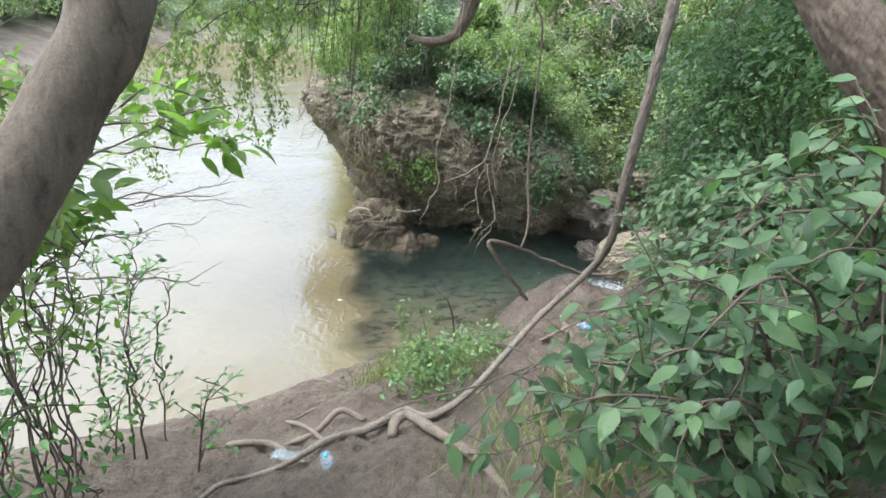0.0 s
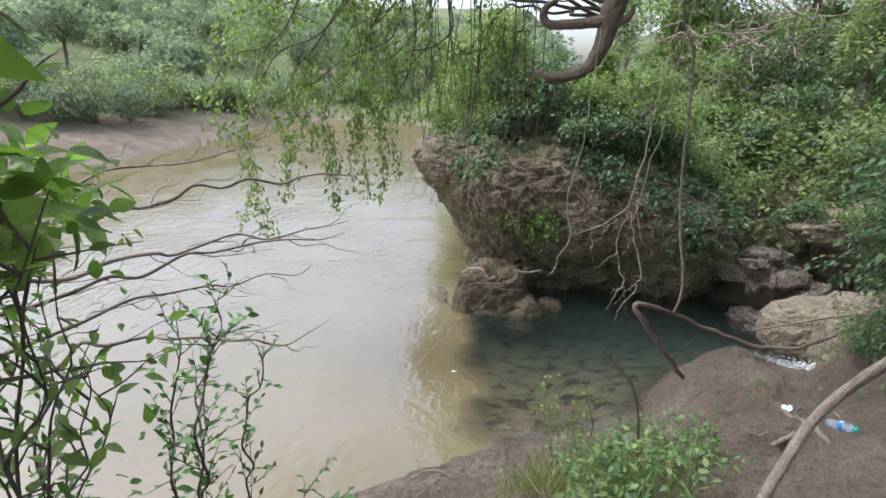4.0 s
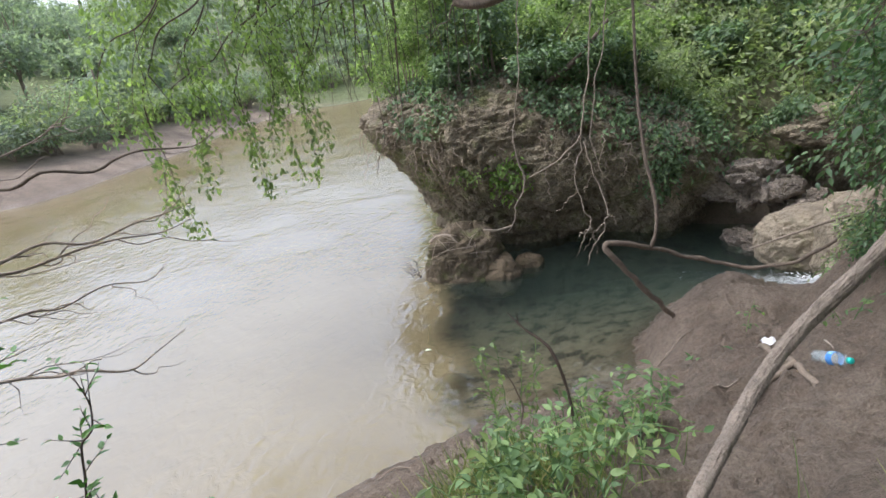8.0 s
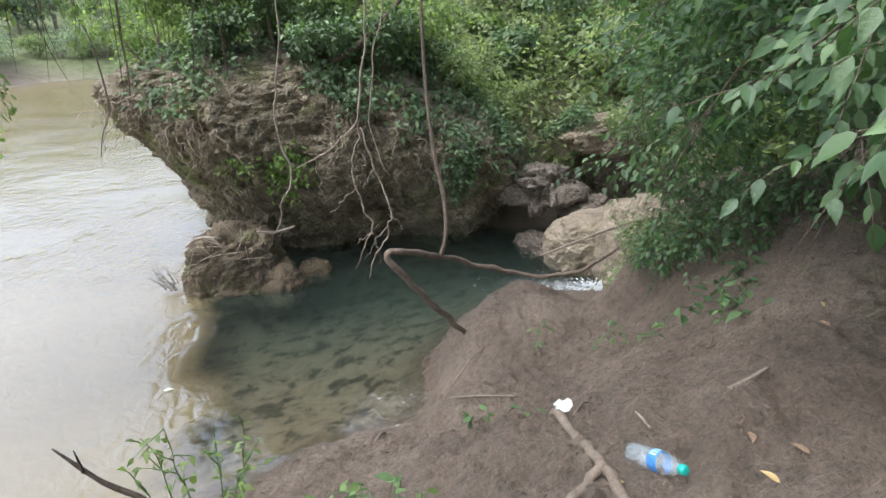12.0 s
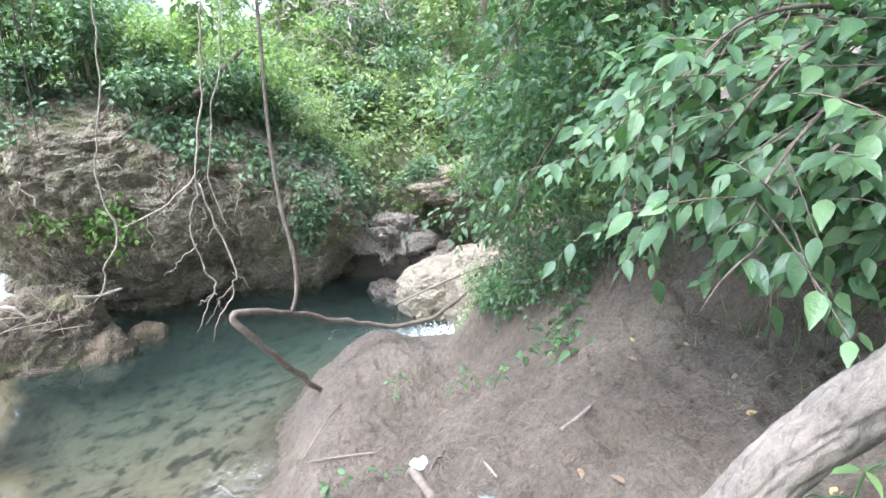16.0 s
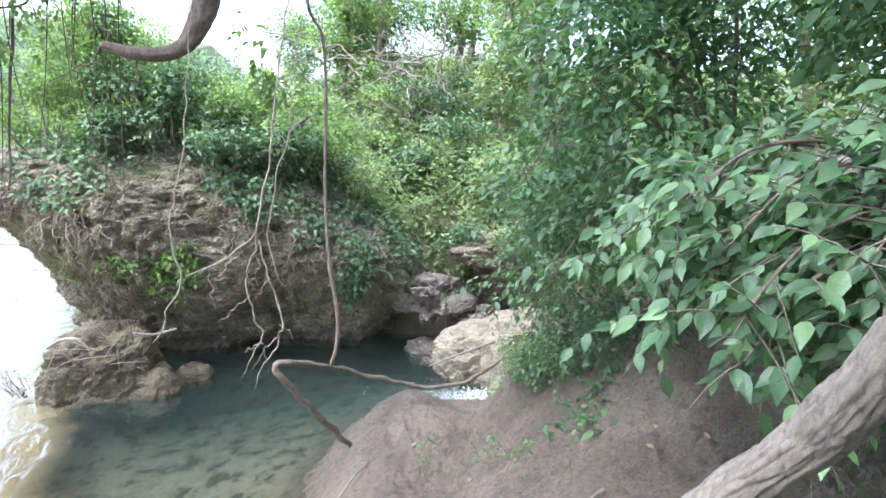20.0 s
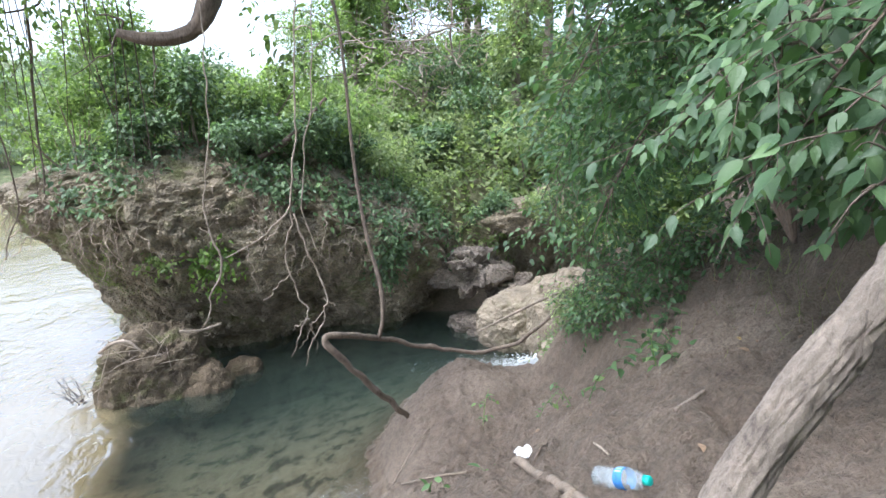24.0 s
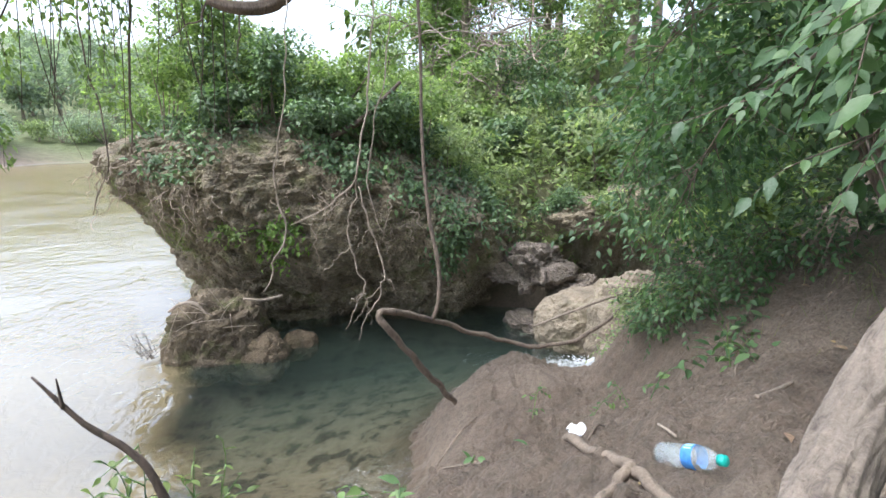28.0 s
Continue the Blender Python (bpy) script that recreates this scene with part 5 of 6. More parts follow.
leafy("vine_sprig", "broad-leaved sprig growing from the hanging vine", "vine", sprig, grow(sprig, 91, 0.12, 0.2, 0.08, 0.12, 0.6, 0.2, 0.1), leaf_bright, bark_brown, (0.9, 9.6, 4.4), 60, gap=1.0, more=filler(85, [(0.72, 9.62, 4.65, 0.32, 0.15, 0.35), (0.95, 9.64, 4.35, 0.3, 0.15, 0.25), (0.5, 9.6, 5.0, 0.2, 0.15, 0.2)], 99, 0.12, 0.6, 0.2))
under_stems = [arch((x, y, ground_at(x, y) - 0.03), (x + dx, y + dy, ground_at(x + dx, y + dy) + h), 0.3, 0.008) for x, y, dx, dy, h in [(4.5, 5.4, -0.5, 0.2, 0.5), (4.6, 6.2, -0.5, 0.1, 0.5), (4.7, 7.0, -0.5, 0.2, 0.5), (4.2, 4.7, -0.4, 0.1, 0.5), (5.0, 5.6, -0.4, 0.1, 0.9), (5.0, 6.6, -0.4, 0.2, 0.9)]]
leafy("understory", "tangled green understory covering the slope behind the shrub", "shrub", under_stems, grow(under_stems, 81, 0.05, 0.3, 0.05, 0.075, 0.4, 0.1), leaf_ivy, bark_brown, (4.1, 5.5, 3.2), 40, gap=1.2, more=filler(4200, [(4.3, 5.6, 3.6, 0.5, 0.6, 0.4), (4.1, 4.9, 3.6, 0.35, 0.5, 0.35), (4.5, 6.6, 3.3, 0.5, 0.6, 0.4), (4.9, 5.2, 4.2, 0.6, 0.8, 0.6), (4.8, 7.4, 3.0, 0.5, 0.6, 0.4)], 83, 0.085, 0.4))
low_bush = [arch((x, y, ground_at(x, y) - 0.03), (x + dx, y + dy, ground_at(x + dx, y + dy) + h), 0.2, 0.006) for x, y, dx, dy, h in [(3.9, 8.2, -0.4, 0.2, 0.3), (4.0, 8.5, -0.5, 0.1, 0.3), (3.8, 7.8, -0.3, -0.1, 0.35), (4.2, 8.9, -0.4, 0.2, 0.4), (4.1, 9.3, -0.3, 0.2, 0.4)]]
leafy("low_bush", "pale small-leaved low bush above the cascade", "shrub", low_bush, grow(low_bush, 85, 0.03, 0.22, 0.03, 0.05, 0.4, 0.1), leaf_hill, bark_brown, (3.5, 8.2, 1.6), 40, gap=1.0, more=filler(1500, [(3.65, 8.2, 1.75, 0.28, 0.3, 0.25), (3.85, 8.7, 1.6, 0.3, 0.35, 0.3), (3.75, 7.75, 2.05, 0.25, 0.3, 0.22)], 87, 0.05, 0.5))
edge_stems = [arch((x, y, ground_at(x, y) - 0.03), (x + dx, y + dy, ground_at(x + dx, y + dy) + h), 0.35, 0.007) for x, y, dx, dy, h in [(3.95, 7.3, -0.5, 0.1, 0.35), (4.0, 7.6, -0.55, 0.2, 0.3), (3.9, 7.9, -0.5, 0.1, 0.3), (4.05, 7.1, -0.45, -0.1, 0.45), (3.95, 6.8, -0.4, 0.1, 0.4), (4.1, 8.2, -0.5, 0.2, 0.3)]]
leafy("bank_shrub", "low mixed green shrub spilling over the bank beside the boulder", "shrub", edge_stems, grow(edge_stems, 93, 0.035, 0.24, 0.035, 0.062, 0.4, 0.1), leaf_big, bark_brown, (3.4, 7.4, 2.1), 80, gap=1.0, more=filler(2600, [(3.48, 7.3, 2.2, 0.24, 0.32, 0.22), (3.62, 6.95, 2.42, 0.24, 0.3, 0.24), (3.42, 7.7, 1.9, 0.2, 0.28, 0.2), (3.85, 7.3, 2.6, 0.3, 0.4, 0.3), (3.95, 6.7, 2.75, 0.28, 0.35, 0.25), (3.6, 8.0, 1.75, 0.25, 0.3, 0.22), (3.95, 8.0, 2.3, 0.3, 0.4, 0.4)], 95, 0.06, 0.4, 0.3))
trail = [[(x, y, ground_at(x, y) + dz, r) for x, y, dz, r in [(3.9, 7.0, 0.05, 0.004), (3.5, 6.65, 0.07, 0.0035), (3.2, 6.3, 0.06, 0.003), (3.0, 6.0, 0.05, 0.002), (2.85, 5.8, 0.04, 0.0015)]], [(x, y, ground_at(x, y) + dz, r) for x, y, dz, r in [(3.6, 6.75, 0.05, 0.003), (3.25, 6.6, 0.12, 0.003), (2.95, 6.45, 0.06, 0.0015)]]]
leafy("trailing_vine", "trailing vine with dull green leaves creeping over the mud", "vine", trail, grow(trail, 89, 0.045, 0.14, 0.06, 0.1, 0.3, 0.1, 0.5), leaf_big, bark_brown, (3.0, 6.2, 2.3), 60, gap=1.0)
# shrub at the start of the walk
start_stems = [arch((1.7, 1.8, 3.4), t, r, 0.010) for t, r in [((0.48, 1.7, 4.12), 0.45), ((0.64, 1.82, 4.1), 0.45), ((0.62, 1.5, 4.18), 0.4), ((0.84, 1.4, 4.22), 0.45), ((1.0, 1.5, 4.55), 0.6), ((1.2, 1.45, 4.8), 0.7), ((0.92, 1.8, 4.45), 0.5), ((0.72, 1.62, 4.0), 0.35), ((1.0, 1.85, 3.9), 0.3), ((0.95, 1.7, 4.25), 0.45), ((1.25, 1.75, 4.95), 0.7), ((0.8, 1.3, 4.05), 0.3), ((0.55, 1.5, 4.05), 0.35)]] + [arch((2.3, 2.3, 3.2), t, r, 0.014) for t, r in [((1.15, 2.6, 4.0), 0.7), ((1.3, 2.2, 4.4), 0.8), ((1.5, 1.9, 4.7), 0.9), ((1.0, 2.9, 3.6), 0.6), ((1.3, 2.9, 3.3), 0.5), ((1.6, 2.6, 4.5), 0.8), ((1.7, 1.6, 4.4), 0.7), ((1.35, 2.1, 3.7), 0.5), ((1.8, 2.0, 4.95), 0.8), ((1.7, 2.9, 4.1), 0.7), ((1.05, 2.4, 3.5), 0.5)]]
leafy("broadleaf_shrub", "broad-leaved shrub crowding the top of the path", "shrub", start_stems, grow(start_stems, 53, 0.055, 0.26, 0.06, 0.086, 0.4, 0.3, lean=OPEN_SIDE), leaf_big, bark_brown, (0.8, 1.6, 4.3), 300, gap=0.40, more=filler(1700, [(1.75, 2.4, 3.9, 0.35, 0.5, 0.5), (2.0, 2.0, 4.4, 0.35, 0.5, 0.5), (1.6, 2.9, 3.5, 0.35, 0.4, 0.4)], 55, 0.11, 0.6))
# slender shrub on the river side
gs = np.random.default_rng(61)
left_stems = []
for s, (x, y, z, bx, by) in enumerate([(-0.36, 1.86, 4.90, -0.95, 1.42), (-0.52, 1.72, 4.88, -0.92, 1.4), (-0.70, 1.80, 4.86, -0.98, 1.45), (-0.84, 1.90, 4.42, -1.06, 1.98), (-0.98, 1.98, 4.34, -1.1, 2.02), (-0.86, 1.92, 4.84, -1.0, 1.5), (-0.62, 1.58, 4.86, -1.0, 1.4)]):
    b = np.array([bx + 0.03 * gs.normal(), by + 0.03 * gs.normal(), ground_at(bx, by) - 0.05])
    k = np.array([(x + bx) / 2 - 0.12 + 0.02 * gs.normal(), (y + by) / 2 + 0.03 * gs.normal(), 4.1 + 0.06 * gs.normal()]) if z < 4.6 else np.array([bx + 0.06 + 0.02 * gs.normal(), by + 0.03 * gs.normal(), 4.7 + 0.04 * gs.normal()])
    left_stems.append(crook([(*b, 0.0045), (*((b + k) / 2 + [-0.05 + 0.05 * gs.normal(), 0.05 * gs.normal(), 0]), 0.004), (*k, 0.0032), (*((k + [x, y, z]) / 2 + [0.0, 0.02, -0.04]), 0.003), (x, y, z, 0.0012)], 610 + s, 0.026, 15))
    m = (k + [x, y, z]) / 2
    left_stems.append(crook([(*m, 0.003), (*(m + gs.normal(size=3) * [0.05, 0.04, 0.03] + [-0.08, 0.04, 0.04]), 0.0022), (*(m + gs.normal(size=3) * [0.08, 0.06, 0.04] + [-0.15, 0.06, 0.1]), 0.0012)], 640 + s, 0.01, 8))
for s, (x, y, z) in enumerate([(-0.92, 1.72, 4.68), (-1.1, 1.78, 4.62), (-1.3, 1.96, 4.6), (-1.2, 2.15, 4.95), (-1.0, 2.12, 4.92), (-1.45, 2.0, 4.5), (-1.7, 2.3, 4.25), (-0.98, 1.98, 4.30), (-1.2, 2.2, 4.22), (-1.1, 2.15, 3.95), (-1.4, 2.45, 3.9), (-1.35, 2.0, 4.25), (-1.6, 2.4, 3.85)]):
    bx, by = -1.25 - 0.2 * gs.random(), 1.85 + 0.3 * gs.random()
    b = np.array([bx, by, ground_at(bx, by) - 0.05])
    e = np.array([x, y, z])
    left_stems.append(crook([(*b, 0.0045), (*(b + (e - b) * 0.4 + [-0.1 * gs.random(), 0.1 * gs.normal(), 0]), 0.0045), (*(b + (e - b) * 0.75 + gs.normal(size=3) * 0.06), 0.003), (*e, 0.0012)], 670 + s, 0.022, 12))
leafy("slender_shrub", "slender many-stemmed shrub on the river's edge", "shrub", left_stems, grow(left_stems, 61, 0.10, 0.15, 0.055, 0.06, 0.1, 0.66, 0.25), leaf_left, bark_brown, (-0.5, 1.7, 4.8), 300, gap=0.46, more=both(filler(540, [(-0.36, 1.77, 4.79, 0.16, 0.17, 0.06), (-0.62, 1.98, 4.84, 0.2, 0.15, 0.07), (-0.7, 1.6, 4.71, 0.16, 0.12, 0.1), (-0.94, 1.8, 4.46, 0.11, 0.12, 0.09), (-1.15, 2.06, 4.38, 0.23, 0.2, 0.14), (-1.14, 1.78, 4.64, 0.14, 0.1, 0.13), (-1.11, 2.02, 4.84, 0.18, 0.16, 0.08), (-1.38, 2.28, 4.3, 0.22, 0.2, 0.15)], 65, 0.078, 0.1, 0.2), filler(110, [(-1.23, 2.24, 4.24, 0.18, 0.17, 0.15), (-1.02, 1.78, 4.24, 0.22, 0.18, 0.1), (-1.6, 2.25, 4.1, 0.22, 0.24, 0.2), (-1.4, 2.3, 3.85, 0.3, 0.3, 0.25)], 63, 0.06, 0.1, 0.2)))
shoot_stems = []
for s, pts in enumerate([[(-1.77, 3.1, 2.5), (-1.8, 3.25, 2.75), (-1.9, 3.42, 2.95), (-1.88, 3.6, 3.3), (-1.85, 3.72, 3.5)], [(-1.6, 3.0, 2.5), (-1.66, 3.1, 2.9), (-1.72, 3.25, 3.15), (-1.62, 3.35, 3.4)], [(-1.9, 2.8, 2.6), (-2.14, 2.72, 2.9), (-2.26, 2.93, 3.21), (-2.35, 3.07, 3.6), (-2.3, 3.1, 3.85)],
                         [(-2.1, 3.4, 2.2), (-2.2, 3.5, 2.6), (-2.15, 3.6, 3.0), (-2.3, 3.7, 3.2)], [(-1.95, 3.8, 1.9), (-2.0, 3.9, 2.3), (-1.9, 4.0, 2.7), (-1.95, 4.0, 2.9)]]):
    x, y, z = pts[0]
    shoot_stems.append(crook([(x, y, min(z, ground_at(x, y)) - 0.05, 0.008)] + [(*p, r) for p, r in zip(pts[1:], (0.007, 0.005, 0.003, 0.0015))], 660 + s, 0.018))
leafy("leafy_shoots", "upright small-leaved shoots at the river's edge", "shrub", shoot_stems, grow(shoot_stems, 71, 0.055, 0.20, 0.045, 0.062, -0.1, 0.2, 0.5), leaf_shoot, bark_dark, (-1.8, 3.3, 3.2), 120, gap=0.4)
low_stems = [arch((x, y, ground_at(x, y) - 0.03), (x + dx, y + dy, ground_at(x, y) + h), 0.25, 0.007) for x, y, dx, dy, h in [(-1.9, 2.2, -0.2, 0.2, 0.7), (-2.3, 2.6, 0.3, 0.1, 0.8), (-1.6, 1.6, 0.3, 0.2, 0.8), (-1.2, 1.4, 0.2, 0.3, 0.7), (-2.0, 3.2, 0.2, 0.1, 0.6), (-1.0, 2.6, 0.1, 0.2, 0.5), (-1.7, 3.9, 0.15, 0.1, 0.4)]]
leafy("undergrowth", "leafy green undergrowth at the river's edge", "shrub", low_stems, grow(low_stems, 67, 0.07, 0.24, 0.05, 0.055, 0.3, 0.1, 0.4), leaf_shoot, bark_dark, (-1.2, 2.4, 3.6), 60, gap=0.4, more=filler(260, [(-1.5, 2.2, 3.3, 0.5, 0.5, 0.4), (-1.2, 1.6, 3.5, 0.4, 0.4, 0.4)], 69, 0.055, 0.3))

# bare twiggy branches reaching out over the river
bare = anchor("bare_branches", (-2.8, 2.8, 2.6), "bare grey-brown branches reaching out over the river", "branches")
for s, rows in enumerate([[(-4.2, 3.4, 3.2, 0.015), (-3.5, 3.9, 3.45, 0.014), (-2.9, 4.15, 3.7, 0.012), (-2.45, 4.5, 3.78, 0.010), (-2.1, 4.75, 3.85, 0.008), (-1.75, 5.0, 3.86, 0.005), (-1.5, 5.2, 3.92, 0.002)],
                          [(-3.9, 2.6, 3.1, 0.022), (-3.3, 3.4, 3.3, 0.017), (-2.9, 3.95, 3.38, 0.014), (-2.4, 4.4, 3.46, 0.009), (-1.9, 4.75, 3.5, 0.005), (-1.65, 4.85, 3.52, 0.002)],
                          [(-3.9, 2.7, 3.05, 0.02), (-3.2, 3.7, 3.2, 0.014), (-2.6, 4.3, 3.32, 0.009), (-2.0, 4.7, 3.4, 0.005), (-1.7, 4.9, 3.46, 0.002)],
                          [(-3.6, 3.0, 2.6, 0.016), (-2.9, 3.9, 2.85, 0.012), (-2.37, 4.11, 2.82, 0.009), (-1.94, 4.35, 2.78, 0.006), (-1.67, 4.54, 2.9, 0.002)],
                          [(-3.4, 3.3, 2.9, 0.014), (-2.8, 4.2, 3.05, 0.009), (-2.2, 4.7, 3.1, 0.004), (-2.0, 4.9, 3.15, 0.002)],
                          [(-4.3, 3.6, 3.4, 0.016), (-3.4, 4.4, 3.8, 0.011), (-2.7, 4.8, 4.0, 0.006), (-2.4, 5.0, 4.15, 0.002)]]):
    rows = crook(rows, 700 + s, 0.028, 3 * len(rows))
    br = part("branch", tubes("branch", [rows], 8, 0.12, s, 60), bark_grey if s % 2 else bark_brown, bare)
    c = curve_points(rows, 40)[:, :3]
    for q in range(9):
        k = int(12 + 26 * g.random())
        t = unit(c[min(k + 2, 39)] - c[k - 1])
        a = c[k]
        b = a + t * (0.2 + 0.4 * g.random()) + g.normal(size=3) * 0.12
        part("twig", tubes("twig", [crook([(*a, 0.0045), (*((a + b) / 2 + g.normal(size=3) * 0.03), 0.003), (*b, 0.001)], 9 * s + q, 0.015, 7)], 4, 0, q, 14), bark_grey, br)

# weeds on the mud
gw = np.random.default_rng(97)
for s in range(76):
    x, y = gw.uniform(0.02, 0.98), gw.uniform(3.6, 4.75)
    if s >= 60:
        x, y = gw.uniform(0.0, 0.6), gw.uniform(3.2, 3.8)
    z = ground_at(x, y) - 0.02
    h = float(np.clip(0.16 + 0.4 * gw.random() * (1 - abs(x - 0.5) / 0.9), 0.12, max(0.14, 2.62 - 0.5 * (y - 4.2) - z)))
    st = [[(x, y, z, 0.004), (x + 0.05 * gw.normal(), y + 0.05 * gw.normal(), z + h * 0.6, 0.003), (x + 0.09 * gw.normal(), y + 0.09 * gw.normal(), z + h, 0.0015)]]
    leafy("weed", "soft green nettle-like weed growing in the mud", "weed", st, grow(st, 500 + s, 0.05, 0.1, 0.042, 0.052, 0.2, 0.2, 0.3), leaf_weed if s % 3 else leaf_bright, leaf_weed, (x, y, z + h), 0, LEAF_OVATE, LEAF_OVATE_F, 0.3, "weeds on the mud")
for s, (x, y, top, dx) in enumerate([(0.02, 5.3, 2.34, -0.04), (0.1, 5.34, 2.28, 0.06), (-0.06, 5.4, 2.22, -0.1), (0.2, 5.25, 2.12, 0.05), (0.0, 5.22, 2.14, -0.12), (0.14, 5.44, 2.2, 0.12)]):
    z = ground_at(x, y) - 0.02
    st = [crook([(x, y, z, 0.004), (x + dx * 0.4, y, z + (top - z) * 0.6, 0.003), (x + dx, y - 0.02, top, 0.0015)], 90 + s, 0.012)]
    leafy("weed", "yellow-green seedling standing at the mud's edge", "weed", st, grow(st, 590 + s, 0.06, 0.1, 0.05, 0.05, 0.1, 0.35, 0.3), leaf_bright, leaf_weed, (x, y, top), 0, LEAF_OVATE, LEAF_OVATE_F, 0.3, "weeds on the mud")
for s, (x, y, h, lean) in enumerate([(2.34, 7.72, 0.42, 0.05), (2.75, 7.4, 0.3, 0.2), (3.0, 7.2, 0.3, -0.2), (2.6, 6.3, 0.25, 0.1), (2.9, 6.0, 0.3, -0.1), (3.3, 8.4, 0.35, 0.1), (2.3, 4.0, 0.13, 0.03), (1.45, 6.0, 0.15, 0.1), (1.3, 5.6, 0.15, 0.0), (1.55, 5.35, 0.12, 0.1), (3.6, 7.0, 0.4, -0.3)]):
    z = ground_at(x, y) - 0.02
    st = [[(x, y, z, 0.004), (x + lean * 0.5, y, z + h * 0.6, 0.003), (x + lean, y - 0.03, z + h, 0.0015)]]
    leafy("sprout", "small pale green sprout standing in bare earth", "sprout", st, grow(st, 560 + s, 0.05, 0.09, 0.04, 0.06, 0.4, 0.1, 0.1), leaf_weed, leaf_weed, (x, y, z), 0, LEAF_OVATE, LEAF_OVATE_F, 0.3, "sprouts")
stick = anchor("twiggy_snag", (0.36, 4.46, 2.3), "dark forked dead stem standing on the bank", "dead stem")
part("stem", tubes("stem", [[(0.50, 4.36, 2.15, 0.009), (0.46, 4.37, 2.58, 0.008), (0.40, 4.38, 2.80, 0.008), (0.35, 4.39, 2.87, 0.007), (0.28, 4.39, 2.93, 0.006), (0.20, 4.40, 3.02, 0.002)]], 7, 0.2, 2, 40), bark_dark, stick)
part("fork", tubes("fork", [[(0.25, 4.39, 2.96, 0.004), (0.245, 4.39, 3.02, 0.0015)]], 6, 0.1, 3, 8), bark_dark, stick)
thing("standing_snag", tubes("standing_snag", [crook([(0.2, 4.55, 1.9, 0.006), (0.2, 4.56, 2.2, 0.005), (0.19, 4.55, 2.45, 0.004), (0.14, 4.55, 2.62, 0.0015)], 3, 0.012)], 6, 0.2, 5, 30), bark_brown, "thin upright dead stem among the weeds", "dead stem")

# ---- litter and loose wood on the mud ----
def lathe(name, profile, sides=24):
    """A body turned about +x: rows of along, radius."""
    p = np.array(profile, float)
    a = np.linspace(0, 2 * np.pi, sides, endpoint=False)
    v = np.stack([np.repeat(p[:, :1], sides, 1), p[:, 1:] * np.cos(a), p[:, 1:] * np.sin(a)], -1).reshape(-1, 3)
    i = np.arange(len(p) - 1)[:, None] * sides
    j = np.arange(sides)[None]
    k = (j + 1) % sides
    return mesh_from(name, v, np.stack([i + j, i + k, i + sides + k, i + sides + j], -1).reshape(-1, 4))


def bottle(at, way, label):
    ob = anchor("plastic_bottle", (0, 0, 0), label, "bottle")
    ribs = [(0.004 + 0.075 * f, 0.0315 - 0.0014 * (k % 2)) for k, f in enumerate(np.linspace(0, 1, 13))]
    part("body", lathe("body", [(0.0, 0.0), (0.002, 0.024), *ribs, (0.13, 0.032), (0.145, 0.031), (0.165, 0.022), (0.18, 0.0135), (0.188, 0.0125)]), clear_plastic, ob)
    band = part("label", lathe("label", [(0.09, 0.0325), (0.091, 0.0329), (0.124, 0.0329), (0.125, 0.0325)]), label_blue, ob, "blue printed label")
    for k in range(5):
        a = -0.6 + 0.3 * k
        q = [(0.096, a), (0.118, a), (0.118, a + 0.16), (0.096, a + 0.16)]
        part("print", mesh_from("print", [(x, 0.0333 * math.sin(b), 0.0333 * math.cos(b)) for x, b in q], np.array([[0, 1, 2, 3]])), label_pale, band)
    part("cap", lathe("cap", [(0.184, 0.0), (0.184, 0.0145), (0.2, 0.0145), (0.203, 0.012), (0.203, 0.0)]), cap_teal, ob, "teal screw cap")
    x = Vector(way).normalized()
    y = Vector((0, 0, 1)).cross(x).normalized()
    ob.matrix_world = Matrix.Translation(at) @ Matrix((x, y, x.cross(y))).transposed().to_4x4()
    return ob


bottle((1.615, 4.64, ground_at(1.615, 4.64) + 0.036), (0.06, -0.17, ground_at(1.675, 4.47) - ground_at(1.615, 4.64) + 0.02), "clear plastic water bottle with blue label lying on mud")
bottle((-0.14, 2.30, ground_at(-0.14, 2.30) + 0.036), (-0.06, 0.19, ground_at(-0.2, 2.49) - ground_at(-0.14, 2.30)), "clear plastic bottle with teal cap lying on mud")


def crumple(name, at, size, mat, label, seed):
    n = 9
    u, v = np.meshgrid(np.linspace(-1, 1, n), np.linspace(-1, 1, n))
    p = np.stack([u.ravel() * size, v.ravel() * size * 0.7, np.zeros(n * n)], 1)
    p[:, 2] = size * (0.5 + 0.45 * vnoise(p / size + seed, 1.6, seed) + 0.25 * vnoise(p / size, 3.5, seed + 1))
    p[:, 0] += size * 0.25 * vnoise(p / size, 2.0, seed + 2)
    q = np.vstack([p, p - [0, 0, 0.003]])
    i = (np.arange(n - 1)[:, None] * n + np.arange(n - 1)[None]).ravel()
    f = np.stack([i, i + 1, i + n + 1, i + n], 1)
    ob = thing(name, mesh_from(name, q + np.array(at), np.vstack([f, f[:, ::-1] + n * n]), False), mat, label, "litter")
    return ob


wz = ground_at(1.59, 5.15)
wrapper = crumple("wrapper", (1.60, 5.15, wz + 0.035), 0.036, white_paper, "crumpled white paper wrapper caught on a root", 3)
part("printed_flap", mesh_from("printed_flap", np.array([(0.0, -0.03, 0.0), (0.06, -0.035, -0.01), (0.065, 0.02, -0.035), (0.01, 0.02, -0.01)]) + [1.61, 5.13, wz + 0.04], np.array([[0, 1, 2, 3]])), dark_print, wrapper, "dark printed flap")
crumple("plastic_bag", (-0.44, 2.52, ground_at(-0.44, 2.52) + 0.0), 0.06, clear_plastic, "crumpled clear plastic litter on the mud", 8)

fork = anchor("forked_root", (1.52, 4.62, 2.55), "forked tan root crossing the mud bank", "root")


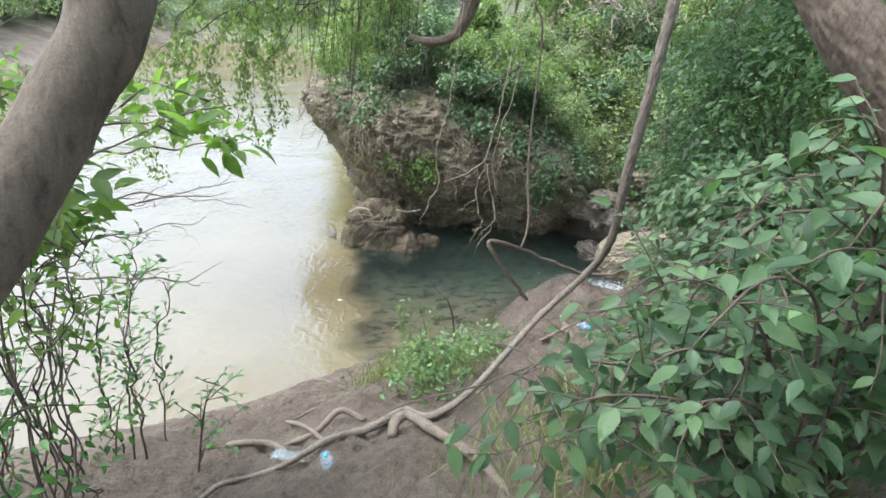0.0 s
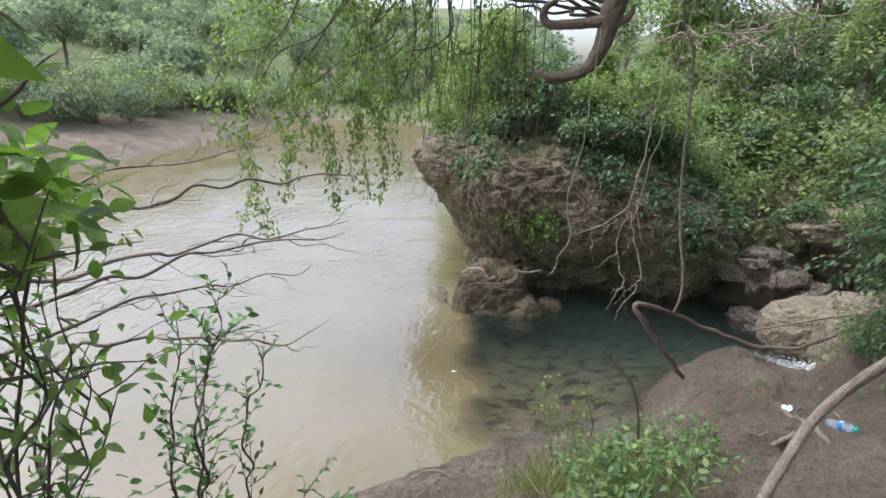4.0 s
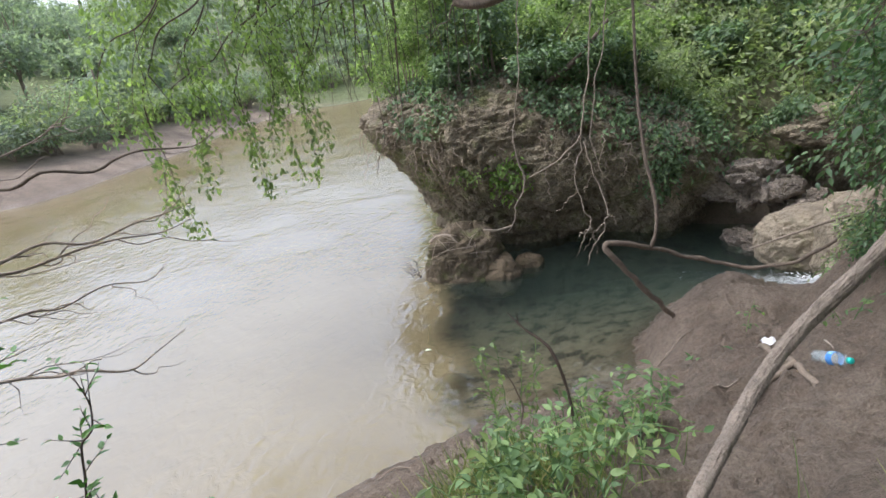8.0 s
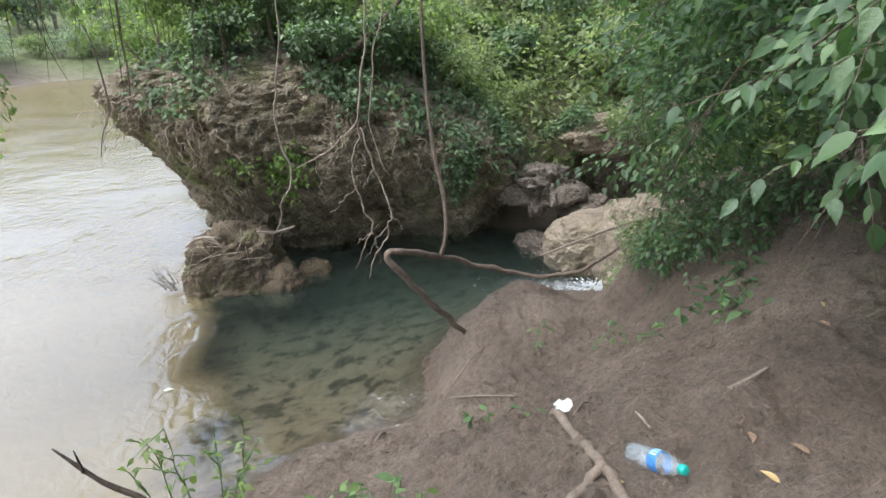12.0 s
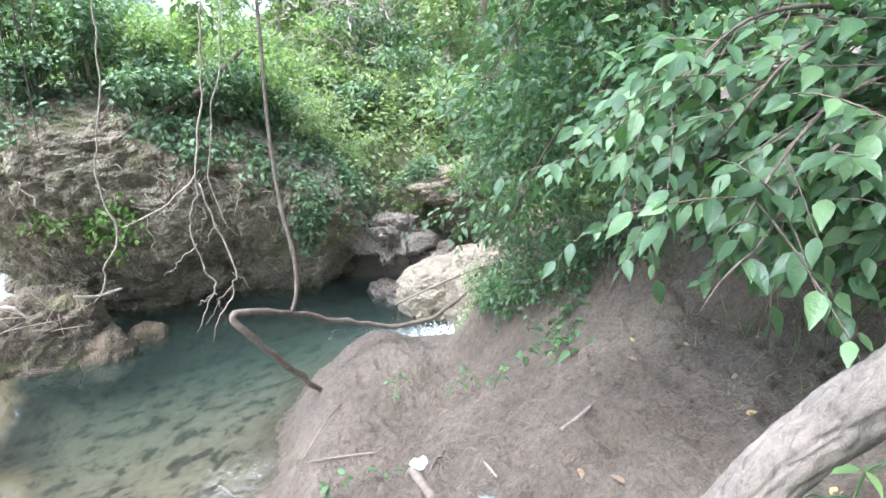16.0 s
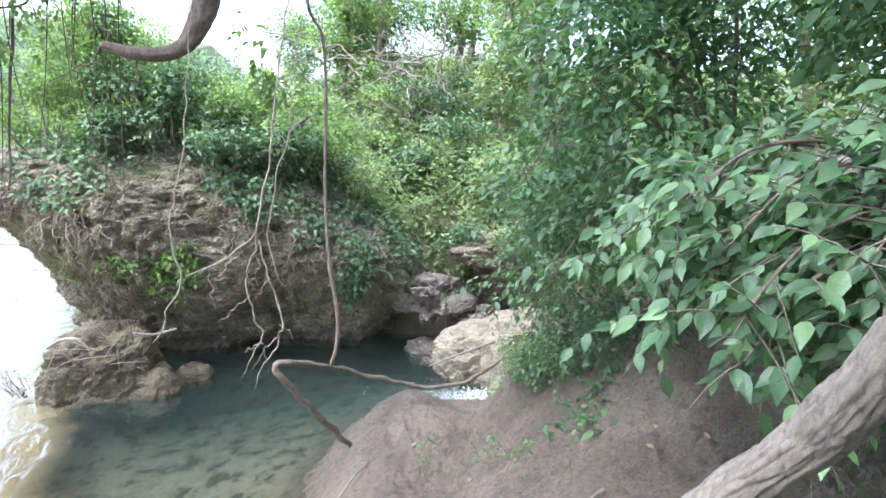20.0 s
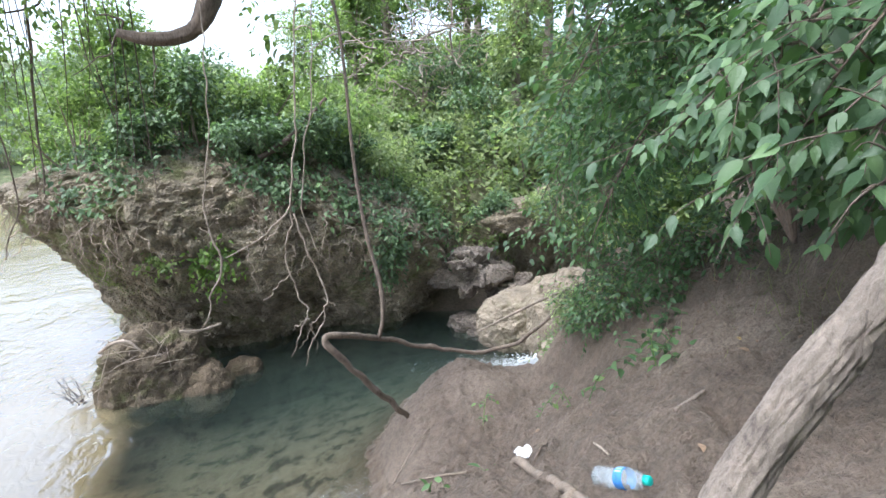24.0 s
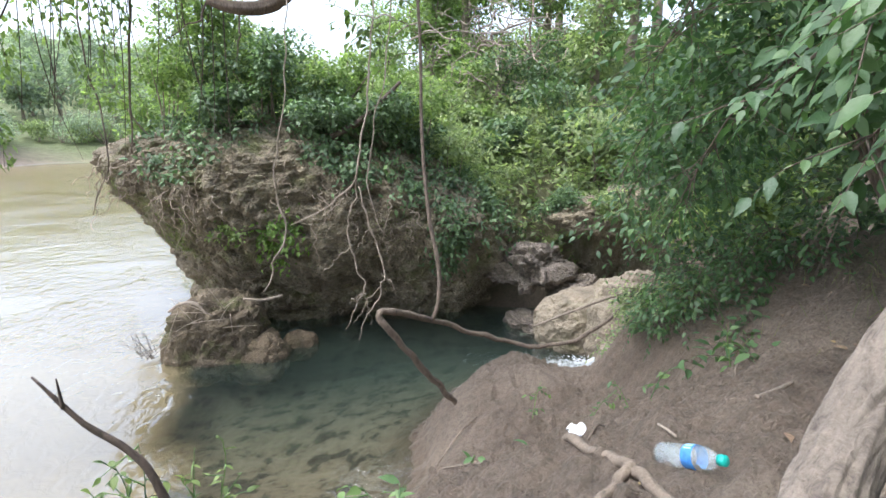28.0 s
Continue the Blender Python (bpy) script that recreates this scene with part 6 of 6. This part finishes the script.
def ground_rows(points, sink=0.2):
    return [(x, y, ground_at(x, y) + rr * (1 - sink) + dz, rr) for x, y, dz, rr in points]


def bedded(points, r0, r1):
    """A straight root resting on the ground's highest spots."""
    a = np.array(points, float)
    zz_ = [ground_at(x, y) for x, y in a]
    fit = np.polyfit(np.arange(len(a)), zz_, 1)
    up_ = max(z - np.polyval(fit, k) for k, z in enumerate(zz_))
    return [(x, y, np.polyval(fit, k) + up_ + 0.006, r0 + (r1 - r0) * k / (len(a) - 1)) for k, (x, y) in enumerate(a)]


part("root", tubes("root", [crook([(1.575, 5.20, ground_at(1.575, 5.20) - 0.03, 0.018), (1.57, 5.14, ground_at(1.57, 5.14) + 0.025, 0.019), (1.555, 4.95, ground_at(1.555, 4.95) + 0.015, 0.018), (1.53, 4.75, ground_at(1.53, 4.75) + 0.012, 0.018), (1.52, 4.61, ground_at(1.52, 4.61) + 0.012, 0.018), (1.52, 4.45, ground_at(1.52, 4.45) + 0.006, 0.016), (1.52, 4.32, ground_at(1.52, 4.32) - 0.008, 0.014)], 2, 0.003)], 12, 0.15, 3, 60), bark_root, fork)
part("root", tubes("root", [crook(bedded([(1.52, 4.62), (1.45, 4.58), (1.36, 4.52), (1.25, 4.44)], 0.016, 0.013), 3, 0.003)], 12, 0.15, 4, 44), bark_root, fork)
for s, pts in enumerate([[(-0.07, 3.0, 0.0, 0.02), (-0.24, 3.03, 0.04, 0.022), (-0.36, 2.85, 0.03, 0.02), (-0.55, 2.78, -0.01, 0.016)],
                         [(-0.68, 3.25, 0.0, 0.012), (-0.45, 2.95, 0.03, 0.016), (-0.25, 2.66, 0.0, 0.014)],
                         [(-1.1, 3.1, 0.0, 0.016), (-0.8, 2.85, 0.02, 0.02), (-0.59, 2.78, 0.01, 0.022), (-0.31, 2.5, -0.02, 0.018)],
                         [(0.15, 2.62, -0.02, 0.026), (0.15, 2.72, 0.05, 0.03), (0.22, 2.78, 0.07, 0.031), (0.35, 2.6, 0.03, 0.03), (0.49, 2.4, 0.01, 0.029), (0.62, 2.3, 0.0, 0.026), (0.76, 2.15, -0.03, 0.02)],
                         [(-0.7, 3.2, 0.0, 0.006), (-0.6, 3.5, 0.02, 0.008), (-0.4, 3.7, 0.02, 0.008), (-0.15, 3.85, 0.0, 0.006)],
                         [(-1.5, 6.1, 0.0, 0.008), (-1.35, 6.15, 0.05, 0.01), (-1.2, 6.1, 0.03, 0.01), (-0.9, 6.0, 0.0, 0.008)],
                         [(1.5, 7.6, 0.0, 0.008), (1.7, 7.2, 0.02, 0.01), (1.95, 7.0, 0.0, 0.009)],
                         [(1.45, 7.9, 0.0, 0.01), (1.75, 8.1, 0.06, 0.01), (1.95, 8.3, 0.0, 0.008)],
                         [(0.75, 7.2, -0.02, 0.016), (0.8, 7.3, 0.05, 0.016), (0.84, 7.42, 0.0, 0.01)]]):
    thing("exposed_root", tubes("exposed_root", [ground_rows(pts)], 10, 0.15, s, 40), bark_root, "bare tan root lying exposed on the mud", "root", "exposed roots")
for s, pts in enumerate([[(2.5, 5.42, 0.0, 0.004), (2.66, 5.65, 0.03, 0.004), (2.85, 5.9, 0.04, 0.003), (3.05, 6.0, 0.02, 0.002)], [(2.05, 4.83, 0.0, 0.009), (2.16, 4.88, 0.004, 0.01), (2.28, 4.94, 0.0, 0.007)]]):
    thing("stick", tubes("stick", [ground_rows(pts)], 7, 0.25, s, 20), bark_pale if s == 0 else bark_grey, ("thin bleached twig propped on the mud slope", "short grey broken stick lying on the mud slope")[s], "stick", "fallen sticks")
for s in range(34):
    x, y = (g.uniform(1.0, 3.4), g.uniform(4.2, 7.2)) if s < 22 else (g.uniform(-1.2, 1.0), g.uniform(4.6, 6.8))
    a, n = g.uniform(0, np.pi), g.uniform(0.06, 0.22)
    pts = [(x, y, 0.0, 0.005), (x + n * 0.5 * np.cos(a), y + n * 0.5 * np.sin(a), 0.006 * g.random(), 0.005), (x + n * np.cos(a), y + n * np.sin(a), 0.0, 0.003)]
    thing("stick", tubes("stick", [ground_rows(pts)], 5, 0.2, s, 10), bark_brown if s % 3 else bark_pale, "small dry stick lying on the mud", "stick", "fallen sticks")
for s, (x, y, m) in enumerate([(2.3, 4.05, leaf_dry), (2.02, 4.45, leaf_rust), (1.98, 4.62, leaf_rust), (2.6, 4.5, leaf_dry), (1.9, 4.4, leaf_dry), (2.75, 5.2, leaf_rust), (1.5, 4.55, leaf_dry), (2.9, 4.1, leaf_rust), (3.1, 5.6, leaf_dry)]):
    p = np.array([[x, y, ground_at(x, y) + 0.008]])
    thing("fallen_leaf", leaf_mesh("fallen_leaf", p, [[np.cos(s * 2.1), np.sin(s * 2.1), 0.15]], [[0.1 * s % 0.4, 0.1, 1]], [0.055], LEAF_OVATE, LEAF_OVATE_F), m, "curled dry fallen leaf on the mud", "leaf", "fallen leaves")
thing("floating_leaf", leaf_mesh("floating_leaf", [[-1.63, 8.75, 0.01]], [[1, 0.3, 0.05]], [[0, 0, 1]], [0.11], LEAF_OVATE, LEAF_OVATE_F), plain("pale_leaf", (0.65, 0.72, 0.5), 0.4), "pale leaf floating on the pool", "leaf")
lx, ly = g.uniform(2.2, 4.4, 420), g.uniform(3.8, 7.6, 420)
keep = g.random(420) < smooth(2.4, 3.6, lx) * 0.75 + 0.05
lx, ly = lx[keep], ly[keep]
lp = np.stack([lx, ly, ground_height(lx, ly) + 0.006], 1)
thing("leaf_litter", leaf_mesh("leaf_litter", lp, g.normal(size=lp.shape) * [1, 1, 0.15], g.normal(size=lp.shape) * 0.3 + [0, 0, 1], 0.025 + 0.035 * g.random(len(lp)), LEAF_OVATE, LEAF_OVATE_F), leaf_rust, "brown leaf litter scattered under the shrub", "leaves", kind="stuff")
# clods along the shore
n = 1900
cx, cy = g.uniform(-2.6, 3.2, n), g.uniform(4.4, 8.2, n)
dd = river_distance(cx, cy)
keep = (dd > 0.05) & (dd < 1.5) & (g.random(n) < np.where(cx < 0.8, 1.0, 0.35))
cx, cy = cx[keep], cy[keep]
cz = ground_height(cx, cy)
u = np.array([(-1, -1, -1), (1, -1, -1), (1, 1, -1), (-1, 1, -1), (-0.7, -0.7, 0.7), (0.7, -0.7, 0.8), (0.6, 0.7, 0.6), (-0.7, 0.6, 0.8), (0, 0, 1.1)], float)
uf = [np.array([(0, 1, 5, 4), (1, 2, 6, 5), (2, 3, 7, 6), (3, 0, 4, 7)]), np.array([(4, 5, 8), (5, 6, 8), (6, 7, 8), (7, 4, 8)])]
sz = 0.010 + 0.034 * g.random(len(cx)) ** 2
rot = g.uniform(0, 6.28, len(cx))
uu = u[None] * (1 + 0.3 * g.normal(size=(len(cx), 9, 3)))
vx = np.cos(rot)[:, None] * uu[..., 0] - np.sin(rot)[:, None] * uu[..., 1]
vy = np.sin(rot)[:, None] * uu[..., 0] + np.cos(rot)[:, None] * uu[..., 1]
V = np.stack([cx[:, None] + sz[:, None] * vx, cy[:, None] + sz[:, None] * vy, cz[:, None] + sz[:, None] * 0.7 * uu[..., 2]], -1).reshape(-1, 3)
off = (np.arange(len(cx)) * 9)[:, None, None]
thing("mud_clods", mesh_from("mud_clods", V, [(off + f[None]).reshape(-1, f.shape[1]) for f in uf], False), mud, "crumbled clods of drying mud along the shore", "mud", kind="stuff")
# fine crumbs of dry earth over the slope
n = 3600
cx, cy = g.uniform(0.7, 3.4, n), g.uniform(3.9, 7.4, n)
keep = (fbm(np.stack([cx, cy, 0 * cx], 1), 1.6, 2, 33) > -0.1) & (river_distance(cx, cy) > 0.3)
cx, cy = cx[keep], cy[keep]
cz = ground_height(cx, cy)
sz = 0.003 + 0.011 * g.random(len(cx)) ** 2.5
uu = u[None] * (1 + 0.3 * g.normal(size=(len(cx), 9, 3)))
V = (np.stack([cx, cy, cz + 0.3 * sz], 1)[:, None] + sz[:, None, None] * uu).reshape(-1, 3)
off = (np.arange(len(cx)) * 9)[:, None, None]
thing("earth_crumbs", mesh_from("earth_crumbs", V, [(off + f[None]).reshape(-1, f.shape[1]) for f in uf], False), mud, "dry earth crumbs scattered over the mud slope", "mud", kind="stuff")
# grass
def blades(name, centres, n, spread_r, h, seed, label):
    gg = np.random.default_rng(seed)
    k = gg.integers(0, len(centres), n)
    c = np.array(centres)[k] + gg.normal(size=(n, 2)) * spread_r
    z = ground_height(c[:, 0], c[:, 1])
    p = np.stack([c[:, 0], c[:, 1], z - 0.01], 1)
    keep = clear_of_path(p + [0, 0, h * 0.6], 0.5)
    p = p[keep]
    m = len(p)
    return thing(name, leaf_mesh(name, p, gg.normal(size=(m, 3)) * [0.45, 0.45, 0.1] + [0, 0, 1.0], gg.normal(size=(m, 3)), h * (0.5 + 0.8 * gg.random(m)), BLADE, BLADE_F), leaf_grass, label, "grass", kind="stuff")


blades("grass", [(3.6, 4.7), (3.9, 5.4), (4.1, 6.2), (4.2, 7.0), (3.5, 4.3)], 700, 0.35, 0.15, 71, "dry green grass under the shrub")
blades("grass", [(1.5, 2.3), (1.3, 2.7), (1.7, 2.9), (1.9, 2.4), (1.1, 2.3)], 1800, 0.3, 0.28, 73, "long green grass beside the path")
blades("grass", [(0.05, 4.1), (0.25, 4.0), (-0.1, 4.3), (0.4, 3.95)], 1000, 0.16, 0.24, 75, "soft green grass on the mud bank")

# ---- cover on the rock, the hillside and beyond ----
def hug(name, n, weight, seed, size, mat, label, category, lift=0.12, droop=0.5):
    p, nrm, gg = on_rock(n, weight, seed)
    p = p + nrm * (lift * gg.random(n) ** 1.5)[:, None] + [0, 0, 0.0]
    along = unit(nrm * 0.5 + gg.normal(size=(n, 3)) * 0.6 + [0, 0, -droop])
    up = unit(nrm + [0, -0.2, 0.7] + gg.normal(size=(n, 3)) * 0.35)
    return thing(name, leaf_mesh(name, p, along, up, size * (0.5 + 0.9 * gg.random(n)), LEAF_OVATE, LEAF_OVATE_F), mat, label, category, kind="stuff")


hug("ivy", 7000, lambda x, z: smooth(2.75, 3.3, z + 0.35 * np.sin(x * 2.3)) * smooth(-3.0, -2.2, x) + 1.0 * smooth(0.9, 2.2, x) * smooth(2.0, 2.6, z) + 0.5 * smooth(2.4, 3.4, x) * smooth(1.2, 1.8, z), 201, 0.095, leaf_ivy, "dark ivy draped over the rock's top and side", "ivy", 0.3)
hug("fern", 380, lambda x, z: np.exp(-(((x + 0.45) / 0.22) ** 2) - ((z - 1.72) / 0.25) ** 2), 203, 0.085, leaf_left, "bright fern tuft growing from the rock face", "fern", 0.14)
hug("fern", 160, lambda x, z: np.exp(-(((x + 1.2) / 0.22) ** 2) - ((z - 1.85) / 0.1) ** 2), 205, 0.075, leaf_bright, "yellow-green fern tuft on the rock face", "fern", 0.12)
hug("creeper", 700, lambda x, z: np.exp(-(((x - 2.3) / 0.3) ** 2) - ((z - 1.6) / 0.4) ** 2), 207, 0.09, leaf_ivy, "trailing creeper on the rock's side", "creeper", 0.2)


def bush(at, r, h, n, size, mat, seed, label, category="bush", group=""):
    gg = np.random.default_rng(seed)
    ob = anchor(category, at, label, category, group)
    x, y, z = at
    blobs = [(x + gg.normal() * r * 0.45, y + gg.normal() * r * 0.4, z + h * (0.3 + 0.6 * gg.random()), r * (0.35 + 0.25 * gg.random()), r * 0.45, h * (0.2 + 0.12 * gg.random())) for _ in range(7)]
    for s, b in enumerate(blobs):
        part("stem", tubes("stem", [[(x + gg.normal() * 0.06, y + gg.normal() * 0.06, z - 0.15, 0.014 * h), ((x + b[0]) / 2 + gg.normal() * 0.08, (y + b[1]) / 2, (z + b[2]) / 2, 0.009 * h), (b[0], b[1], b[2] + b[5] * 0.6, 0.003 * h)]], 5, 0.1, s, 12), bark_grey, ob)
    p, d = cloud(n, blobs, seed, 0.25)
    tagged(part("foliage", leaves_on(p, d, seed + 1, size, 0.35), mat, ob), kind="stuff")
    return ob


for s, (x, y, z, r, h, n, m) in enumerate([(-2.5, 13.1, 3.1, 0.8, 1.5, 2400, leaf_bright), (-1.7, 13.4, 3.4, 0.95, 2.3, 4200, leaf_bright), (-0.8, 13.1, 3.4, 0.85, 1.5, 3400, leaf_ivy), (-1.0, 14.2, 3.4, 0.9, 2.2, 3000, leaf_hill), (0.1, 13.4, 3.4, 0.9, 1.6, 3200, leaf_bright), (0.9, 12.9, 3.1, 0.8, 1.0, 2600, leaf_ivy), (1.6, 13.3, 2.9, 0.9, 1.3, 2800, leaf_bright), (2.5, 13.4, 2.4, 0.8, 1.1, 2400, leaf_hill), (3.2, 13.5, 1.9, 0.7, 1.0, 2000, leaf_hill), (-1.3, 12.5, 3.3, 0.6, 0.8, 1900, leaf_ivy), (-3.0, 14.4, 2.6, 0.9, 1.6, 1900, leaf_bright), (0.4, 12.4, 3.25, 0.6, 0.7, 1700, leaf_ivy)]):
    bush((x, y, z), r, h, n, 0.095, m, 220 + 3 * s, "leafy green bush crowning the rock" if m is not leaf_hill else "pale green bush on the slope", "bush", "bushes on the rock")
for s, (x, y, z, r, h) in enumerate([(5.2, 12.45, 1.85, 0.5, 0.6), (4.5, 12.95, 1.8, 0.5, 0.7), (5.9, 12.2, 1.5, 0.55, 0.8)]):
    bush((x, y, z), r, h, 1300, 0.08, (leaf_hill, leaf_ivy, leaf_bright)[s], 280 + 3 * s, "leafy bush hanging over the stream's dark hollow", "bush")
for s in range(58):
    x, y = g.uniform(1.5, 11), 13.8 + 13 * g.random() ** 1.4
    if s > 46:
        x, y = g.uniform(-6, -2.5), g.uniform(16, 30)
    if river_distance(np.array([x]), np.array([y]))[0] < 0.7:
        continue
    z = ground_at(x, y)
    r = g.uniform(0.4, 1.1)
    bush((x, y, z), r, r * 1.4, 1300, 0.13, (leaf_hill, leaf_bright, leaf_hill, leaf_ivy)[s % 4], 300 + 3 * s, "light green bush on the overgrown hillside", "bush", "bushes on the hillside")
n = 120000
hx, hy = rng.uniform(-5, 14, n), 13.3 + 17 * rng.random(n) ** 1.3
d = river_distance(hx, hy)
hz = ground_height(hx, hy, False)
hp = np.stack([hx, hy, hz + rng.random(n) ** 2 * 0.8 * (1 + vnoise(np.stack([hx, hy, 0 * hx], 1), 0.8, 4))], 1)
hp = hp[(d > 0.5) & (fbm(np.stack([hx, hy, 0 * hx], 1), 0.7, 3, 8) > -0.75)]
thing("creepers", leaves_on(hp, unit(rng.normal(size=hp.shape) + [0, -0.6, 0.6]), 5, 0.16, 0.2), leaf_hill, "pale green creepers and weeds over the hillside", "plants", kind="stuff")
brush = anchor("brush_pile", (4.6, 18.5, 4.0), "tangle of dead grey branches on the hillside", "brush")
for s in range(110):
    a = np.array([4.5 + 1.1 * g.normal(), 17.6 + 0.6 * g.normal(), 4.2 + 2.3 * g.random()])
    b = a + [g.normal() * 0.9, g.normal() * 0.5, g.normal() * 0.7]
    r = 0.008 + 0.016 * g.random()
    part("branch", tubes("branch", [crook([(*a, r), (*((a + b) / 2 + g.normal(size=3) * 0.15), r * 0.8), (*b, r * 0.3)], s, 0.06, 8)], 5, 0.1, s, 16), bark_pale if s % 2 else bark_grey, brush)
part("log", tubes("log", [crook([(3.6, 18.0, 5.2, 0.03), (4.2, 17.6, 5.9, 0.035), (5.0, 17.4, 6.3, 0.02)], 5, 0.08)], 8, 0.15, 3, 40), bark_grey, brush)
part("log", tubes("log", [[(4.35, 17.9, 3.6, 0.06), (4.4, 17.9, 4.6, 0.055), (4.3, 17.9, 5.2, 0.04)]], 8, 0.15, 4, 30), bark_pale, brush)
thing("fallen_branch", tubes("fallen_branch", [[(0.3, 12.2, 3.3, 0.05), (0.8, 12.3, 3.6, 0.05), (1.4, 12.4, 4.2, 0.03)]], 8, 0.15, 4, 30), bark_dark, "dark dead branch leaning in the bushes", "branch")


def tree_of(at, h, r, n, size, mat, seed, label, group):
    gg = np.random.default_rng(seed)
    x, y, z = at
    ob = anchor("tree", at, label, "tree", group)
    part("trunk", tubes("trunk", [[(x, y, z - 0.3, 0.025 * h), (x + gg.normal() * 0.1, y, z + h * 0.35, 0.018 * h), (x + gg.normal() * 0.2, y, z + h * 0.8, 0.006 * h)]], 7, 0.1, seed, 14), bark_grey, ob)
    blobs = []
    for q in range(9):
        a, f = gg.uniform(0, 6.28), gg.random()
        blobs.append((x + r * 0.6 * f * np.cos(a), y + r * 0.6 * f * np.sin(a), z + h * (0.3 + 0.6 * gg.random()), r * (0.3 + 0.2 * gg.random()), r * 0.4, h * (0.10 + 0.08 * gg.random())))
        b = blobs[-1]
        if q < 5:
            part("limb", tubes("limb", [[(x, y, z + h * 0.3, 0.01 * h), ((x + b[0]) / 2, (y + b[1]) / 2, (z + h * 0.35 + b[2]) / 2, 0.007 * h), (b[0], b[1], b[2], 0.003 * h)]], 5, 0.1, q, 8), bark_grey, ob)
    p, d = cloud(n, blobs, seed, 0.3)
    tagged(part("crown", leaves_on(p, d, seed + 1, size, 0.3), mat, ob), kind="stuff")
    return ob


# trees above the hillside
for s, (x, y, h, r) in enumerate([(6.5, 16.5, 5.5, 2.0), (8.5, 19, 7, 2.6), (7.2, 23, 7, 2.6), (10.5, 15.5, 7, 2.6), (5.0, 26, 6, 2.2), (11, 22, 8, 3), (8.2, 12.8, 5, 1.8), (13, 18, 8, 3), (9.5, 28, 8, 3), (2.2, 33, 5, 2.4), (6.8, 11.2, 5.0, 1.5), (8.0, 9.0, 6, 2.0), (7.0, 6.0, 6, 2.0), (7.5, 3.0, 6, 2.2), (-3.0, 17.0, 4.4, 1.5), (-2.7, 19.5, 5.2, 1.3), (2.9, 20.5, 4.9, 1.8), (4.4, 22.5, 6.0, 2.3), (-4.3, 23, 6.5, 2.0), (3.3, 25, 7.5, 2.6), (-5.2, 26.5, 6.5, 2.4), (1.6, 16.5, 2.0, 1.2), (0.6, 19.0, 2.2, 1.4), (-4.0, 28, 6.5, 2.4)]):
    tree_of((x, y, ground_at(x, y)), h, r, 5600, 0.15, leaf_bright if s % 3 else leaf_hill, 600 + 5 * s, "green tree rising from the overgrown hillside", "hillside trees")
# willow scrub and woods on the far bank
for s in range(46):
    f = s / 45
    x = -26 - 3 * g.random() - 16 * max(0, 0.35 - f) * 2.2
    y = 6 + 52 * f + g.normal() * 1.5
    x = x + 7 * smooth(0.85, 1.0, f)
    z = ground_at(x, y)
    h = g.uniform(1.6, 3.4)
    bush((x, y, z), h * 0.9, h, 1100, 0.24, (leaf_hill, leaf_far_hazed)[s % 2], 700 + 3 * s, "pale green scrub on the far bank", "bush", "far bank scrub")
for s in range(190):
    a = radians(g.uniform(3, 92))
    dist = g.uniform(40, 115)
    x, y = -dist * np.sin(a), dist * np.cos(a)
    if river_distance(np.array([x]), np.array([y]))[0] < 7:
        continue
    z = ground_at(x, y)
    h = g.uniform(5.0, 8.5) * (0.75 if dist < 55 else 1.0)
    tree_of((x, y, z), h, h * 0.62, 1500, 0.45, leaf_far_hazed, 900 + 5 * s, "hazy green tree in the far riverside woods", "far woods")

# unseen trees added behind and above the path, closing the bank and blocking skylight
for s, (x, y, h, r) in enumerate([(3.2, -2.0, 8.5, 3.4), (-1.6, -2.6, 8, 3.2), (6.0, 0.5, 8, 3.2), (0.8, -6.0, 9, 3.6), (5.2, -5.0, 9, 3.6), (-5.0, -3.5, 8, 3.2), (8.5, 4.5, 8, 3.0), (-4.6, 0.6, 6.5, 2.2)]):
    tree_of((x, y, ground_at(x, y)), h, r, 3600, 0.24, leaf_bright if s % 2 else leaf_ivy, 1300 + 5 * s, "unseen leafy green tree added behind the path for shade", "bank trees")
